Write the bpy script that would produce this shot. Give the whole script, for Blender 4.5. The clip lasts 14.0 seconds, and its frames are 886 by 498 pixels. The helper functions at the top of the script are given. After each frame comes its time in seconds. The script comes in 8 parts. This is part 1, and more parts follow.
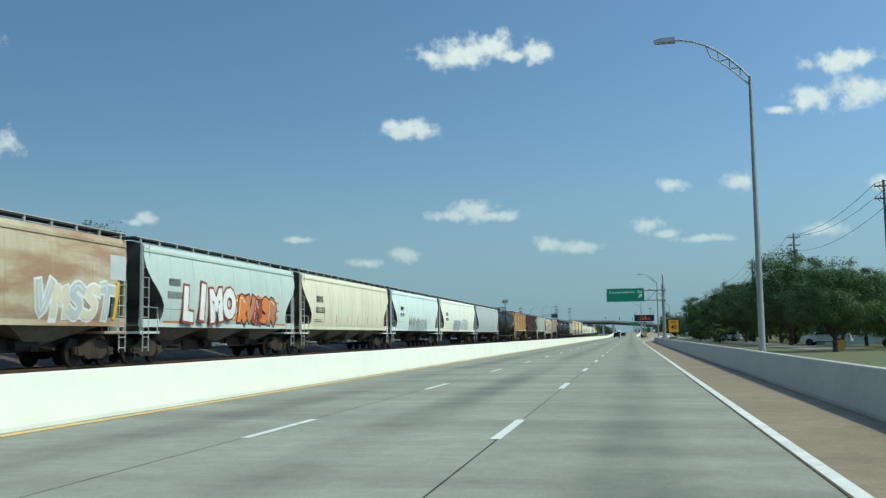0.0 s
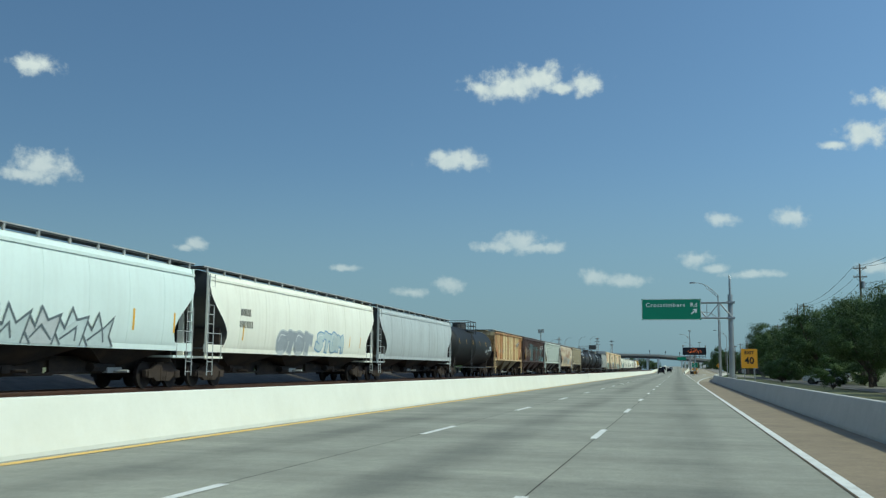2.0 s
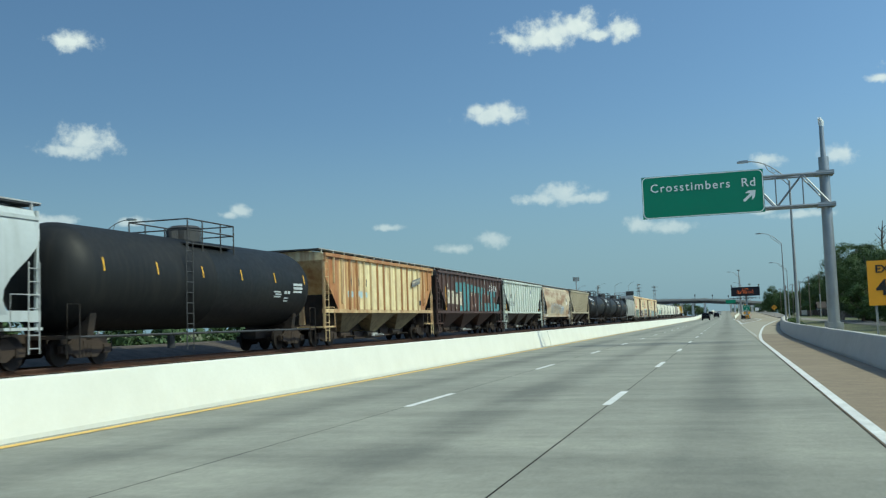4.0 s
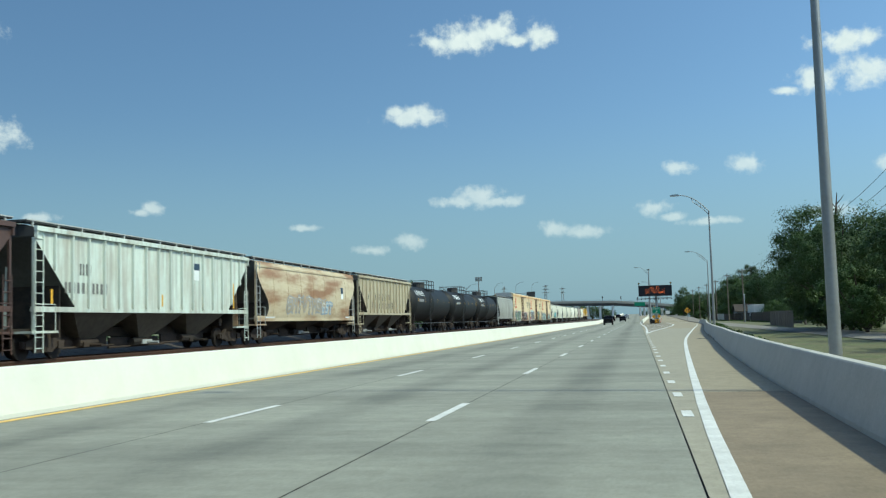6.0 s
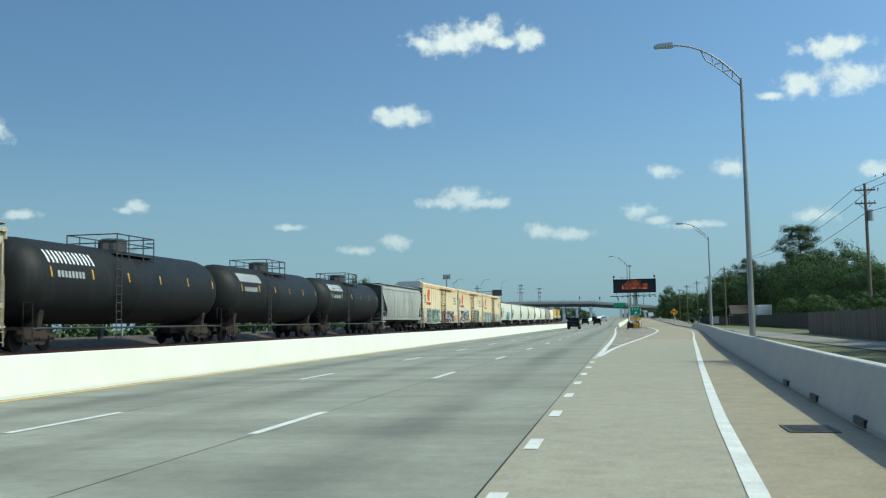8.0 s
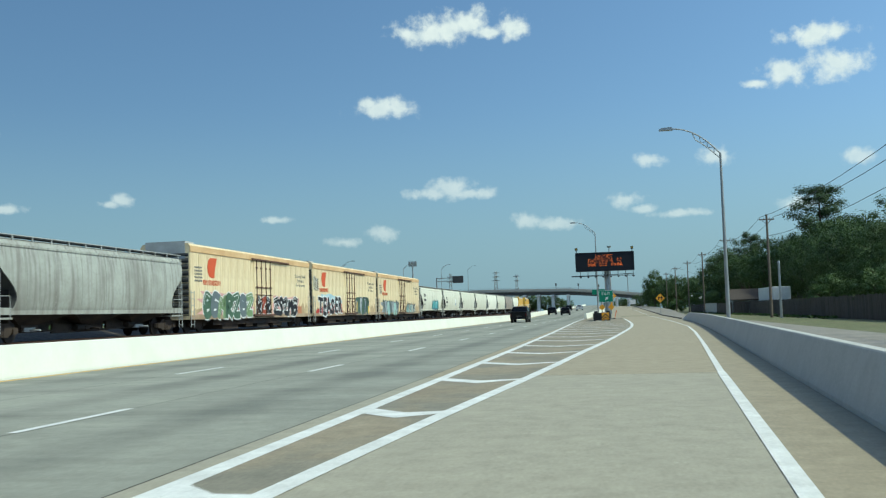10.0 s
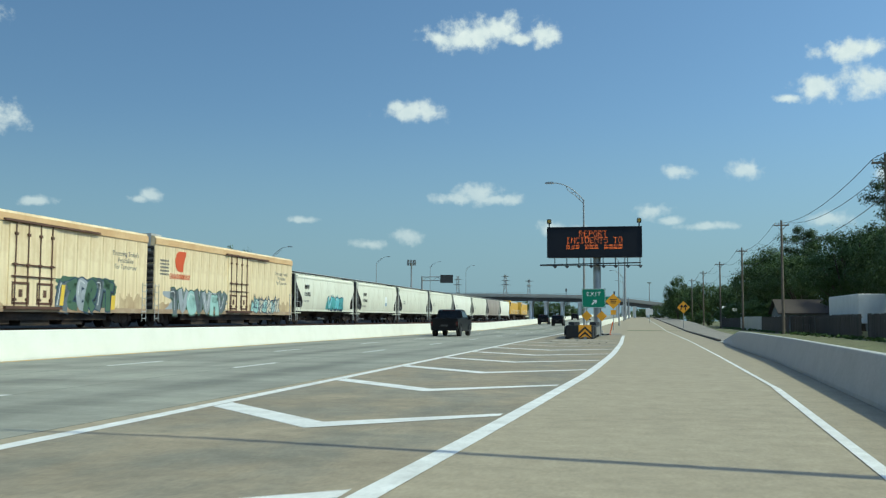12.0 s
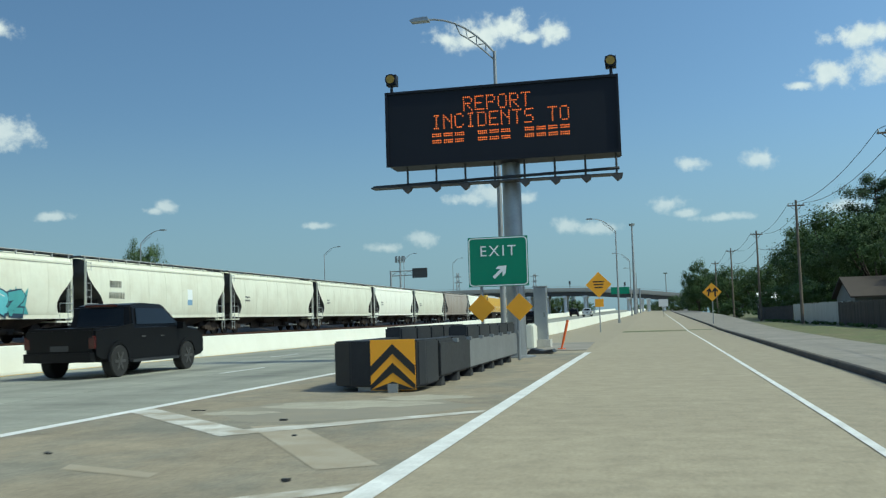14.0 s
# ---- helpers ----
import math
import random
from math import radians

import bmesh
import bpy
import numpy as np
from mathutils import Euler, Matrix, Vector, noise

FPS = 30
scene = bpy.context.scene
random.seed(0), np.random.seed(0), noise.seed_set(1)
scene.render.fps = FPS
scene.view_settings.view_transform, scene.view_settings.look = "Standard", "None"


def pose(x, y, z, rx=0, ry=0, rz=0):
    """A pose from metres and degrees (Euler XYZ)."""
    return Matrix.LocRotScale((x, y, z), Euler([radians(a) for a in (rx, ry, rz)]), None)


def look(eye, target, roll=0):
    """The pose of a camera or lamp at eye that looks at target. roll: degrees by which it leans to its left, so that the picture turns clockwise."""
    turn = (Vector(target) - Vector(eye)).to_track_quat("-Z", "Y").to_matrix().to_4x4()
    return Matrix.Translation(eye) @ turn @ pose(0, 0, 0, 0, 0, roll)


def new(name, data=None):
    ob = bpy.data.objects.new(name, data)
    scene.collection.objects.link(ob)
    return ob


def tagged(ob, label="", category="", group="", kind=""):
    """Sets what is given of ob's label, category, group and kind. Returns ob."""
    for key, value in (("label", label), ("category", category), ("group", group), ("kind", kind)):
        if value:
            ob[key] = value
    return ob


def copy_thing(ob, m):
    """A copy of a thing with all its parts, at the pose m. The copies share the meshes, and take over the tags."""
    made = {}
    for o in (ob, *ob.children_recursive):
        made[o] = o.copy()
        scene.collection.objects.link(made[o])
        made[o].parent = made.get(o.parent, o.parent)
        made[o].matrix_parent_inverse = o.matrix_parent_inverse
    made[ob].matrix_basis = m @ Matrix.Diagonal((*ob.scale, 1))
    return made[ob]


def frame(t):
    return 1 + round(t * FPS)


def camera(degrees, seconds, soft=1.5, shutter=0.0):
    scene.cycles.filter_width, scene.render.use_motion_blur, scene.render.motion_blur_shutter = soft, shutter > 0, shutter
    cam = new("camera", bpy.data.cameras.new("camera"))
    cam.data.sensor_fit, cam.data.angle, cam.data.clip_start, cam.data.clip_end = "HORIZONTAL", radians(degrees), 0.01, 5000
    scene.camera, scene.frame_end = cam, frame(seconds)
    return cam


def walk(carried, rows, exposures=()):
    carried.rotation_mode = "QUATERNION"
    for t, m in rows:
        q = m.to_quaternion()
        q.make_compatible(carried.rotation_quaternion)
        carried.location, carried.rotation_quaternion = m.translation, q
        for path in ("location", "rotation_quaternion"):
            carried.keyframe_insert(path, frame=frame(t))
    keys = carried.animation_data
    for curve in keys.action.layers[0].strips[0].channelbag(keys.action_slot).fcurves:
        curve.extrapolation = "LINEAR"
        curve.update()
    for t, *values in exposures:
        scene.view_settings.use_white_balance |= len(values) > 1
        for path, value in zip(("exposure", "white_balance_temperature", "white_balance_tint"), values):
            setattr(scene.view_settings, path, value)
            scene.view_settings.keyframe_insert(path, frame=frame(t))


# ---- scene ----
cam = camera(50.2, 14.0, soft=1.25, shutter=0.08)
PATH = [
    (0, (1.764, -15.957, 1.402), (-0.157, -6.186, 2.327), -0.86),
    (0.5, (1.719, -2.374, 1.417), (-0.233, 7.395, 2.283), -0.27),
    (1, (1.621, 11.255, 1.416), (-0.316, 21.032, 2.234), 0.35),
    (1.5, (1.605, 24.722, 1.442), (-0.389, 34.478, 2.366), 0.51),
    (2, (1.611, 38.121, 1.413), (-0.773, 47.753, 2.658), 0.52),
    (2.2, (1.625, 43.395, 1.437), (-0.874, 52.986, 2.768), -1.04),
    (4.3, (2.065, 97.998, 1.504), (-0.784, 107.555, 2.249), -1.97),
    (4.5, (2.130, 103.183, 1.516), (-0.662, 112.757, 2.255), -1.89),
    (5, (2.414, 116.042, 1.499), (-0.174, 125.674, 2.234), -2.43),
    (5.5, (2.712, 128.775, 1.487), (0.442, 138.480, 2.306), -2.75),
    (6, (3.040, 141.418, 1.467), (1.048, 151.187, 2.248), -1.62),
    (6.5, (3.424, 154.326, 1.464), (1.481, 164.110, 2.163), -0.43),
    (7, (3.887, 167.080, 1.427), (1.948, 176.866, 2.120), -0.71),
    (7.5, (4.321, 179.685, 1.393), (2.445, 189.481, 2.113), -1.43),
    (8, (4.746, 192.284, 1.404), (2.908, 202.082, 2.192), -1.10),
    (8.2, (5.021, 197.335, 1.389), (3.189, 207.131, 2.218), -0.70),
    (10.3, (7.858, 249.311, 1.353), (6.157, 259.142, 2.033), -1.83),
    (10.5, (8.079, 254.259, 1.364), (6.365, 264.087, 2.049), -1.38),
    (11, (8.755, 266.426, 1.325), (6.926, 276.230, 2.054), -0.07),
    (11.5, (9.558, 278.385, 1.295), (7.669, 288.177, 2.025), -0.08),
    (12, (10.148, 290.616, 1.298), (8.187, 300.393, 2.039), 0.29),
    (12.5, (10.725, 302.607, 1.281), (8.691, 312.367, 2.056), -0.55),
    (13, (11.185, 314.608, 1.267), (9.124, 324.364, 2.025), -1.37),
    (13.5, (11.533, 326.364, 1.232), (9.445, 336.112, 2.026), -1.25),
    (14, (11.632, 338.258, 1.275), (9.511, 348.001, 2.030), -1.75),
]
walk(cam, [(t, look(eye, target, roll)) for t, eye, target, roll in PATH], exposures=[(t, e, 6050, -8.0) for t, e in ((0.0, -0.08), (1.0, -0.12), (2.0, -0.27), (4.5, -0.01), (5.0, 0.05), (6.5, 0.0), (7.5, -0.03), (8.0, 0.05), (10.5, -0.03), (11.5, -0.07), (13.0, -0.04), (14.0, -0.06))])

# ---- world, sun ----
SUN_DIR = Vector((0.66, -0.112, 0.78)).normalized()      # towards the sun
SKY_FALL = 0.130
world = bpy.data.worlds.new("world")
scene.world = world
world.use_nodes = True
wn, wl = world.node_tree.nodes, world.node_tree.links
sky = wn.new("ShaderNodeTexSky")
sky.sky_type = "NISHITA"
sky.sun_disc = False
sky.sun_elevation = math.asin(SUN_DIR.z)
sky.sun_rotation = math.atan2(SUN_DIR.x, SUN_DIR.y)
sky.air_density, sky.dust_density, sky.ozone_density = 0.92, 1.3, 4.3
# fair-weather cumulus, far off: azimuth, elevation, half width, half height in degrees
CLOUDS = [
    (-9.88, 16.98, 2.5, 1.0), (-7.78, 17.43, 1.33, 0.86), (-5.19, 17.03, 1.39, 0.8), (-11.62, 16.84, 1.0, 0.53), (-6.75, 16.76, 1.33, 0.47), (-13.21, 12.55, 2.1, 0.74),
    (-14.08, 12.78, 0.88, 0.54), (-9.34, 7.61, 1.71, 0.68), (-10.66, 7.29, 1.64, 0.41), (-7.9, 7.25, 1.57, 0.38), (12.39, 14.97, 2.31, 0.68),
    (10.69, 13.12, 1.63, 0.82), (13.2, 13.17, 1.85, 1.05), (8.94, 12.6, 0.89, 0.29), (-37.13, 11.04, 2.14, 0.86), (-38.23, 10.43, 1.82, 0.49)]
CLOUDS += [
    (-28.55, 7.09, 0.91, 0.42), (-29.33, 6.84, 0.72, 0.26), (-19.83, 5.89, 0.95, 0.27), (-15.75, 4.51, 1.3, 0.31), (-13.6, 5.01, 1.03, 0.55), (-4.68, 5.5, 1.19, 0.54),
    (-2.83, 5.22, 1.63, 0.47), (2.72, 8.73, 1.06, 0.46), (6.46, 8.71, 1.11, 0.62), (1.26, 6.46, 1.07, 0.5), (2.32, 5.89, 1.0, 0.3), (4.25, 5.5, 1.81, 0.26), (-34.74, 6.45, 1.13, 0.31),
    (-37.97, 16.48, 1.5, 0.6), (11.18, 5.73, 1.27, 0.51), (14.15, 8.11, 0.93, 0.56), (-39.76, 6.47, 2.11, 0.42)]


def wmath(op, a, b=None):
    q = wn.new("ShaderNodeMath")
    q.operation = op
    for sock, v in zip(q.inputs, (a, b)):
        if isinstance(v, (int, float)):
            sock.default_value = v
        elif v is not None:
            wl.new(v, sock)
    return q.outputs[0]


wtc = wn.new("ShaderNodeTexCoord")
wsep = wn.new("ShaderNodeSeparateXYZ")
wl.new(wtc.outputs["Generated"], wsep.inputs[0])
wdir = wn.new("ShaderNodeCombineXYZ")
wl.new(wmath("MULTIPLY", wmath("ARCTAN2", wsep.outputs[0], wsep.outputs[1]), 57.2958), wdir.inputs[0])
wl.new(wmath("MULTIPLY", wmath("ARCSINE", wsep.outputs[2]), 57.2958), wdir.inputs[1])


def wnoise(sc, detail, rough):
    q = wn.new("ShaderNodeTexNoise")
    q.inputs["Scale"].default_value, q.inputs["Detail"].default_value, q.inputs["Roughness"].default_value = sc, detail, rough
    wl.new(wdir.outputs[0], q.inputs[0])
    return q


near = None
for az, el, w, h in CLOUDS:
    mp = wn.new("ShaderNodeMapping")
    mp.inputs["Location"].default_value = (-az / w, -el / h, 0)
    mp.inputs["Scale"].default_value = (1 / w, 1 / h, 1)
    wl.new(wdir.outputs[0], mp.inputs[0])
    ln = wn.new("ShaderNodeVectorMath")
    ln.operation = "LENGTH"
    wl.new(mp.outputs[0], ln.inputs[0])
    near = ln.outputs["Value"] if near is None else wmath("MINIMUM", near, ln.outputs["Value"])
puff = wmath("MULTIPLY", wmath("SUBTRACT", wnoise(0.95, 6, 0.6).outputs[0], 0.5), 2.3)
dens = wn.new("ShaderNodeMapRange")
dens.interpolation_type = "SMOOTHSTEP"
dens.inputs[1].default_value, dens.inputs[2].default_value = -0.2, 0.72
wl.new(wmath("ADD", wmath("SUBTRACT", 0.93, near), puff), dens.inputs[0])
veil = wn.new("ShaderNodeMapRange")
veil.inputs[1].default_value, veil.inputs[2].default_value, veil.inputs[3].default_value, veil.inputs[4].default_value = 3.0, 15.0, 0.42, 0.96
wl.new(wmath("MULTIPLY", wmath("ARCSINE", wsep.outputs[2]), 57.2958), veil.inputs[0])
wmix = wn.new("ShaderNodeMix")
wmix.data_type = "RGBA"
wl.new(wmath("MULTIPLY", dens.outputs[0], veil.outputs[0]), wmix.inputs[0])
# the sky brightens towards the sun and pales in the haze over the horizon
wsun = wn.new("ShaderNodeVectorMath")
wsun.operation = "DOT_PRODUCT"
wl.new(wtc.outputs["Generated"], wsun.inputs[0])
wsun.inputs[1].default_value = SUN_DIR
glow = wn.new("ShaderNodeVectorMath")
glow.operation = "SCALE"
wl.new(sky.outputs[0], glow.inputs[0])
wl.new(wmath("ADD", 1.0, wmath("MULTIPLY", wsun.outputs["Value"], 0.85)), glow.inputs["Scale"])
haze = wn.new("ShaderNodeMix")
haze.data_type = "RGBA"
hfall = wn.new("ShaderNodeMapRange")
hfall.interpolation_type = "SMOOTHSTEP"
hfall.inputs[1].default_value, hfall.inputs[2].default_value, hfall.inputs[3].default_value, hfall.inputs[4].default_value = 0.0, 13.0, 0.75, 0.0
wl.new(wmath("MULTIPLY", wmath("ARCSINE", wsep.outputs[2]), 57.2958), hfall.inputs[0])
wl.new(hfall.outputs[0], haze.inputs[0])
wl.new(glow.outputs[0], haze.inputs[6])
haze.inputs[7].default_value = (0.285 / SKY_FALL, 0.42 / SKY_FALL, 0.525 / SKY_FALL, 1)
wl.new(haze.outputs[2], wmix.inputs[6])
shade = wn.new("ShaderNodeMix")
shade.data_type = "RGBA"
wl.new(wnoise(1.3, 4, 0.5).outputs[0], shade.inputs[0])
shade.inputs[6].default_value = (0.70 / SKY_FALL, 0.74 / SKY_FALL, 0.77 / SKY_FALL, 1)
shade.inputs[7].default_value = (1.02 / SKY_FALL, 0.98 / SKY_FALL, 0.93 / SKY_FALL, 1)
wl.new(shade.outputs[2], wmix.inputs[7])
wl.new(wmix.outputs[2], wn["Background"].inputs[0])
wn["Background"].inputs[1].default_value = SKY_FALL
sun = new("sun", bpy.data.lights.new("sun", "SUN"))
sun.data.energy, sun.data.angle, sun.data.color = 3.75, radians(0.55), (0.975, 0.905, 0.71)
sun.matrix_world = look(SUN_DIR * 200, (0, 0, 0))


# ---- materials ----
def link(nt, a, b):
    nt.links.new(a, b)


def surface(name, base, dark, rough=0.7, metal=0.0, scale=4.0, amount=0.5, streak=None, streak_amt=0.0,
            patch=None, patch_amt=0.0, patch_scale=(0.4, 0.4, 0.8), bump=0.15, vary=0.0, coords="Object", stretch=(1, 1, 1)):
    """Two-scale weathered surface: grain and stains between base and dark, optional vertical streaks and patches of another colour."""
    m = bpy.data.materials.new(name)
    m.use_nodes = True
    nt = m.node_tree
    n = nt.nodes
    bsdf = n["Principled BSDF"]
    tc = n.new("ShaderNodeTexCoord")
    mp = n.new("ShaderNodeMapping")
    mp.inputs["Scale"].default_value = stretch
    link(nt, tc.outputs[coords], mp.inputs[0])

    def tex(sc, detail, rgh=0.6):
        t = n.new("ShaderNodeTexNoise")
        t.inputs["Scale"].default_value, t.inputs["Detail"].default_value, t.inputs["Roughness"].default_value = sc, detail, rgh
        link(nt, mp.outputs[0], t.inputs[0])
        return t

    def ramp(src, a, b):
        r = n.new("ShaderNodeMapRange")
        r.inputs[1].default_value, r.inputs[2].default_value = a, b
        link(nt, src, r.inputs[0])
        return r.outputs[0]

    def mix(fac, a, b):
        x = n.new("ShaderNodeMix")
        x.data_type = "RGBA"
        if isinstance(fac, float):
            x.inputs[0].default_value = fac
        else:
            link(nt, fac, x.inputs[0])
        for sock, v in ((x.inputs[6], a), (x.inputs[7], b)):
            if isinstance(v, tuple):
                sock.default_value = (*v, 1)
            else:
                link(nt, v, sock)
        return x.outputs[2]

    def times(src, k):
        q = n.new("ShaderNodeMath")
        q.operation = "MULTIPLY"
        q.inputs[1].default_value = k
        link(nt, src, q.inputs[0])
        return q.outputs[0]

    fine, coarse = tex(scale * 6, 6), tex(scale * 0.35, 4)
    col = mix(times(ramp(coarse.outputs[0], 0.35, 0.7), amount), base, dark)
    col = mix(times(ramp(fine.outputs[0], 0.45, 0.75), amount * 0.45), col, dark)
    if streak:
        sm = n.new("ShaderNodeMapping")
        sm.inputs["Scale"].default_value = (3.2, 3.2, 0.16)
        link(nt, tc.outputs[coords], sm.inputs[0])
        st = n.new("ShaderNodeTexNoise")
        st.inputs["Scale"].default_value, st.inputs["Detail"].default_value = 1.3, 5
        link(nt, sm.outputs[0], st.inputs[0])
        col = mix(times(ramp(st.outputs[0], 0.48, 0.68), streak_amt), col, streak)
    if patch:
        pm = n.new("ShaderNodeMapping")
        pm.inputs["Scale"].default_value = patch_scale
        link(nt, tc.outputs[coords], pm.inputs[0])
        pt = n.new("ShaderNodeTexNoise")
        pt.inputs["Scale"].default_value, pt.inputs["Detail"].default_value, pt.inputs["Roughness"].default_value = 1.4, 7, 0.62
        link(nt, pm.outputs[0], pt.inputs[0])
        col = mix(times(ramp(pt.outputs[0], 0.44, 0.6), patch_amt), col, patch)
    if vary:
        oi = n.new("ShaderNodeObjectInfo")
        hs = n.new("ShaderNodeHueSaturation")
        vr = n.new("ShaderNodeMapRange")
        vr.inputs[3].default_value, vr.inputs[4].default_value = 1 - vary, 1 + vary
        link(nt, oi.outputs["Random"], vr.inputs[0])
        link(nt, vr.outputs[0], hs.inputs["Value"])
        link(nt, col, hs.inputs["Color"])
        col = hs.outputs[0]
    link(nt, col, bsdf.inputs["Base Color"])
    bsdf.inputs["Metallic"].default_value = metal
    rr = n.new("ShaderNodeMapRange")
    rr.inputs[3].default_value, rr.inputs[4].default_value = max(0.02, rough - 0.12), min(1, rough + 0.12)
    link(nt, fine.outputs[0], rr.inputs[0])
    link(nt, rr.outputs[0], bsdf.inputs["Roughness"])
    if bump:
        bp = n.new("ShaderNodeBump")
        bp.inputs["Strength"].default_value, bp.inputs["Distance"].default_value = bump, 0.02
        link(nt, fine.outputs[0], bp.inputs["Height"])
        link(nt, bp.outputs[0], bsdf.inputs["Normal"])
    return m


def plain(name, base, rough=0.5, metal=0.0, wear=0.25):
    return surface(name, base, tuple(c * 0.55 for c in base), rough, metal, 3.0, wear, bump=0.04)


def glowing(name, colour, strength):
    m = bpy.data.materials.new(name)
    m.use_nodes = True
    b = m.node_tree.nodes["Principled BSDF"]
    b.inputs["Base Color"].default_value = (*colour, 1)
    b.inputs["Emission Color"].default_value, b.inputs["Emission Strength"].default_value = (*colour, 1), strength
    return m


def road_surface(name, base, dark, lanes=True):
    """Concrete paving: tined cross bands, an oily stripe down each lane, blotches and grain."""
    m = surface(name, base, dark, 0.85, 0, 1.0, 0.45, bump=0.3, vary=0.05)
    nt = m.node_tree
    n = nt.nodes
    bsdf = n["Principled BSDF"]
    old = bsdf.inputs["Base Color"].links[0].from_socket
    geo = n.new("ShaderNodeNewGeometry")

    soft_ = 1.0 if lanes else 0.22

    def band(scale, nscale, lo, hi):
        mp = n.new("ShaderNodeMapping")
        mp.inputs["Scale"].default_value = scale
        link(nt, geo.outputs["Position"], mp.inputs[0])
        t = n.new("ShaderNodeTexNoise")
        t.inputs["Scale"].default_value, t.inputs["Detail"].default_value = nscale, 4
        link(nt, mp.outputs[0], t.inputs[0])
        r = n.new("ShaderNodeMapRange")
        r.inputs[1].default_value, r.inputs[2].default_value = lo, hi
        link(nt, t.outputs[0], r.inputs[0])
        return r.outputs[0]

    def op(kind, a, b):
        q = n.new("ShaderNodeMath")
        q.operation = kind
        for sock, v in zip(q.inputs, (a, b)):
            if isinstance(v, (int, float)):
                sock.default_value = v
            else:
                link(nt, v, sock)
        return q.outputs[0]

    sep = n.new("ShaderNodeSeparateXYZ")
    link(nt, geo.outputs["Position"], sep.inputs[0])
    u = op("ABSOLUTE", op("SUBTRACT", op("FRACT", op("DIVIDE", op("ADD", sep.outputs[0], 11.05), 3.66), 0), 0.5), 0)
    oil = n.new("ShaderNodeMapRange")
    oil.interpolation_type = "SMOOTHSTEP"
    oil.inputs[1].default_value, oil.inputs[2].default_value, oil.inputs[3].default_value, oil.inputs[4].default_value = 0.03, 0.24, 0.62, 0.0
    link(nt, u, oil.inputs[0])
    fac = op("MINIMUM", op("ADD", op("ADD", op("MULTIPLY", band((0.16, 0.55, 1), 0.9, 0.40, 0.66), 0.50 * soft_), op("MULTIPLY", band((0.22, 3.2, 1), 1.0, 0.45, 0.7), 0.16 * soft_)),
             op("MULTIPLY", oil.outputs[0], band((0.5, 0.05, 1), 1.0, 0.3, 0.6))), 0.95)
    x = n.new("ShaderNodeMix")
    x.data_type = "RGBA"
    link(nt, fac, x.inputs[0])
    link(nt, old, x.inputs[6])
    x.inputs[7].default_value = (*[c * 0.82 for c in dark], 1)
    if not lanes:
        oil.inputs[3].default_value = 0.0
    link(nt, x.outputs[2], bsdf.inputs["Base Color"])
    return m


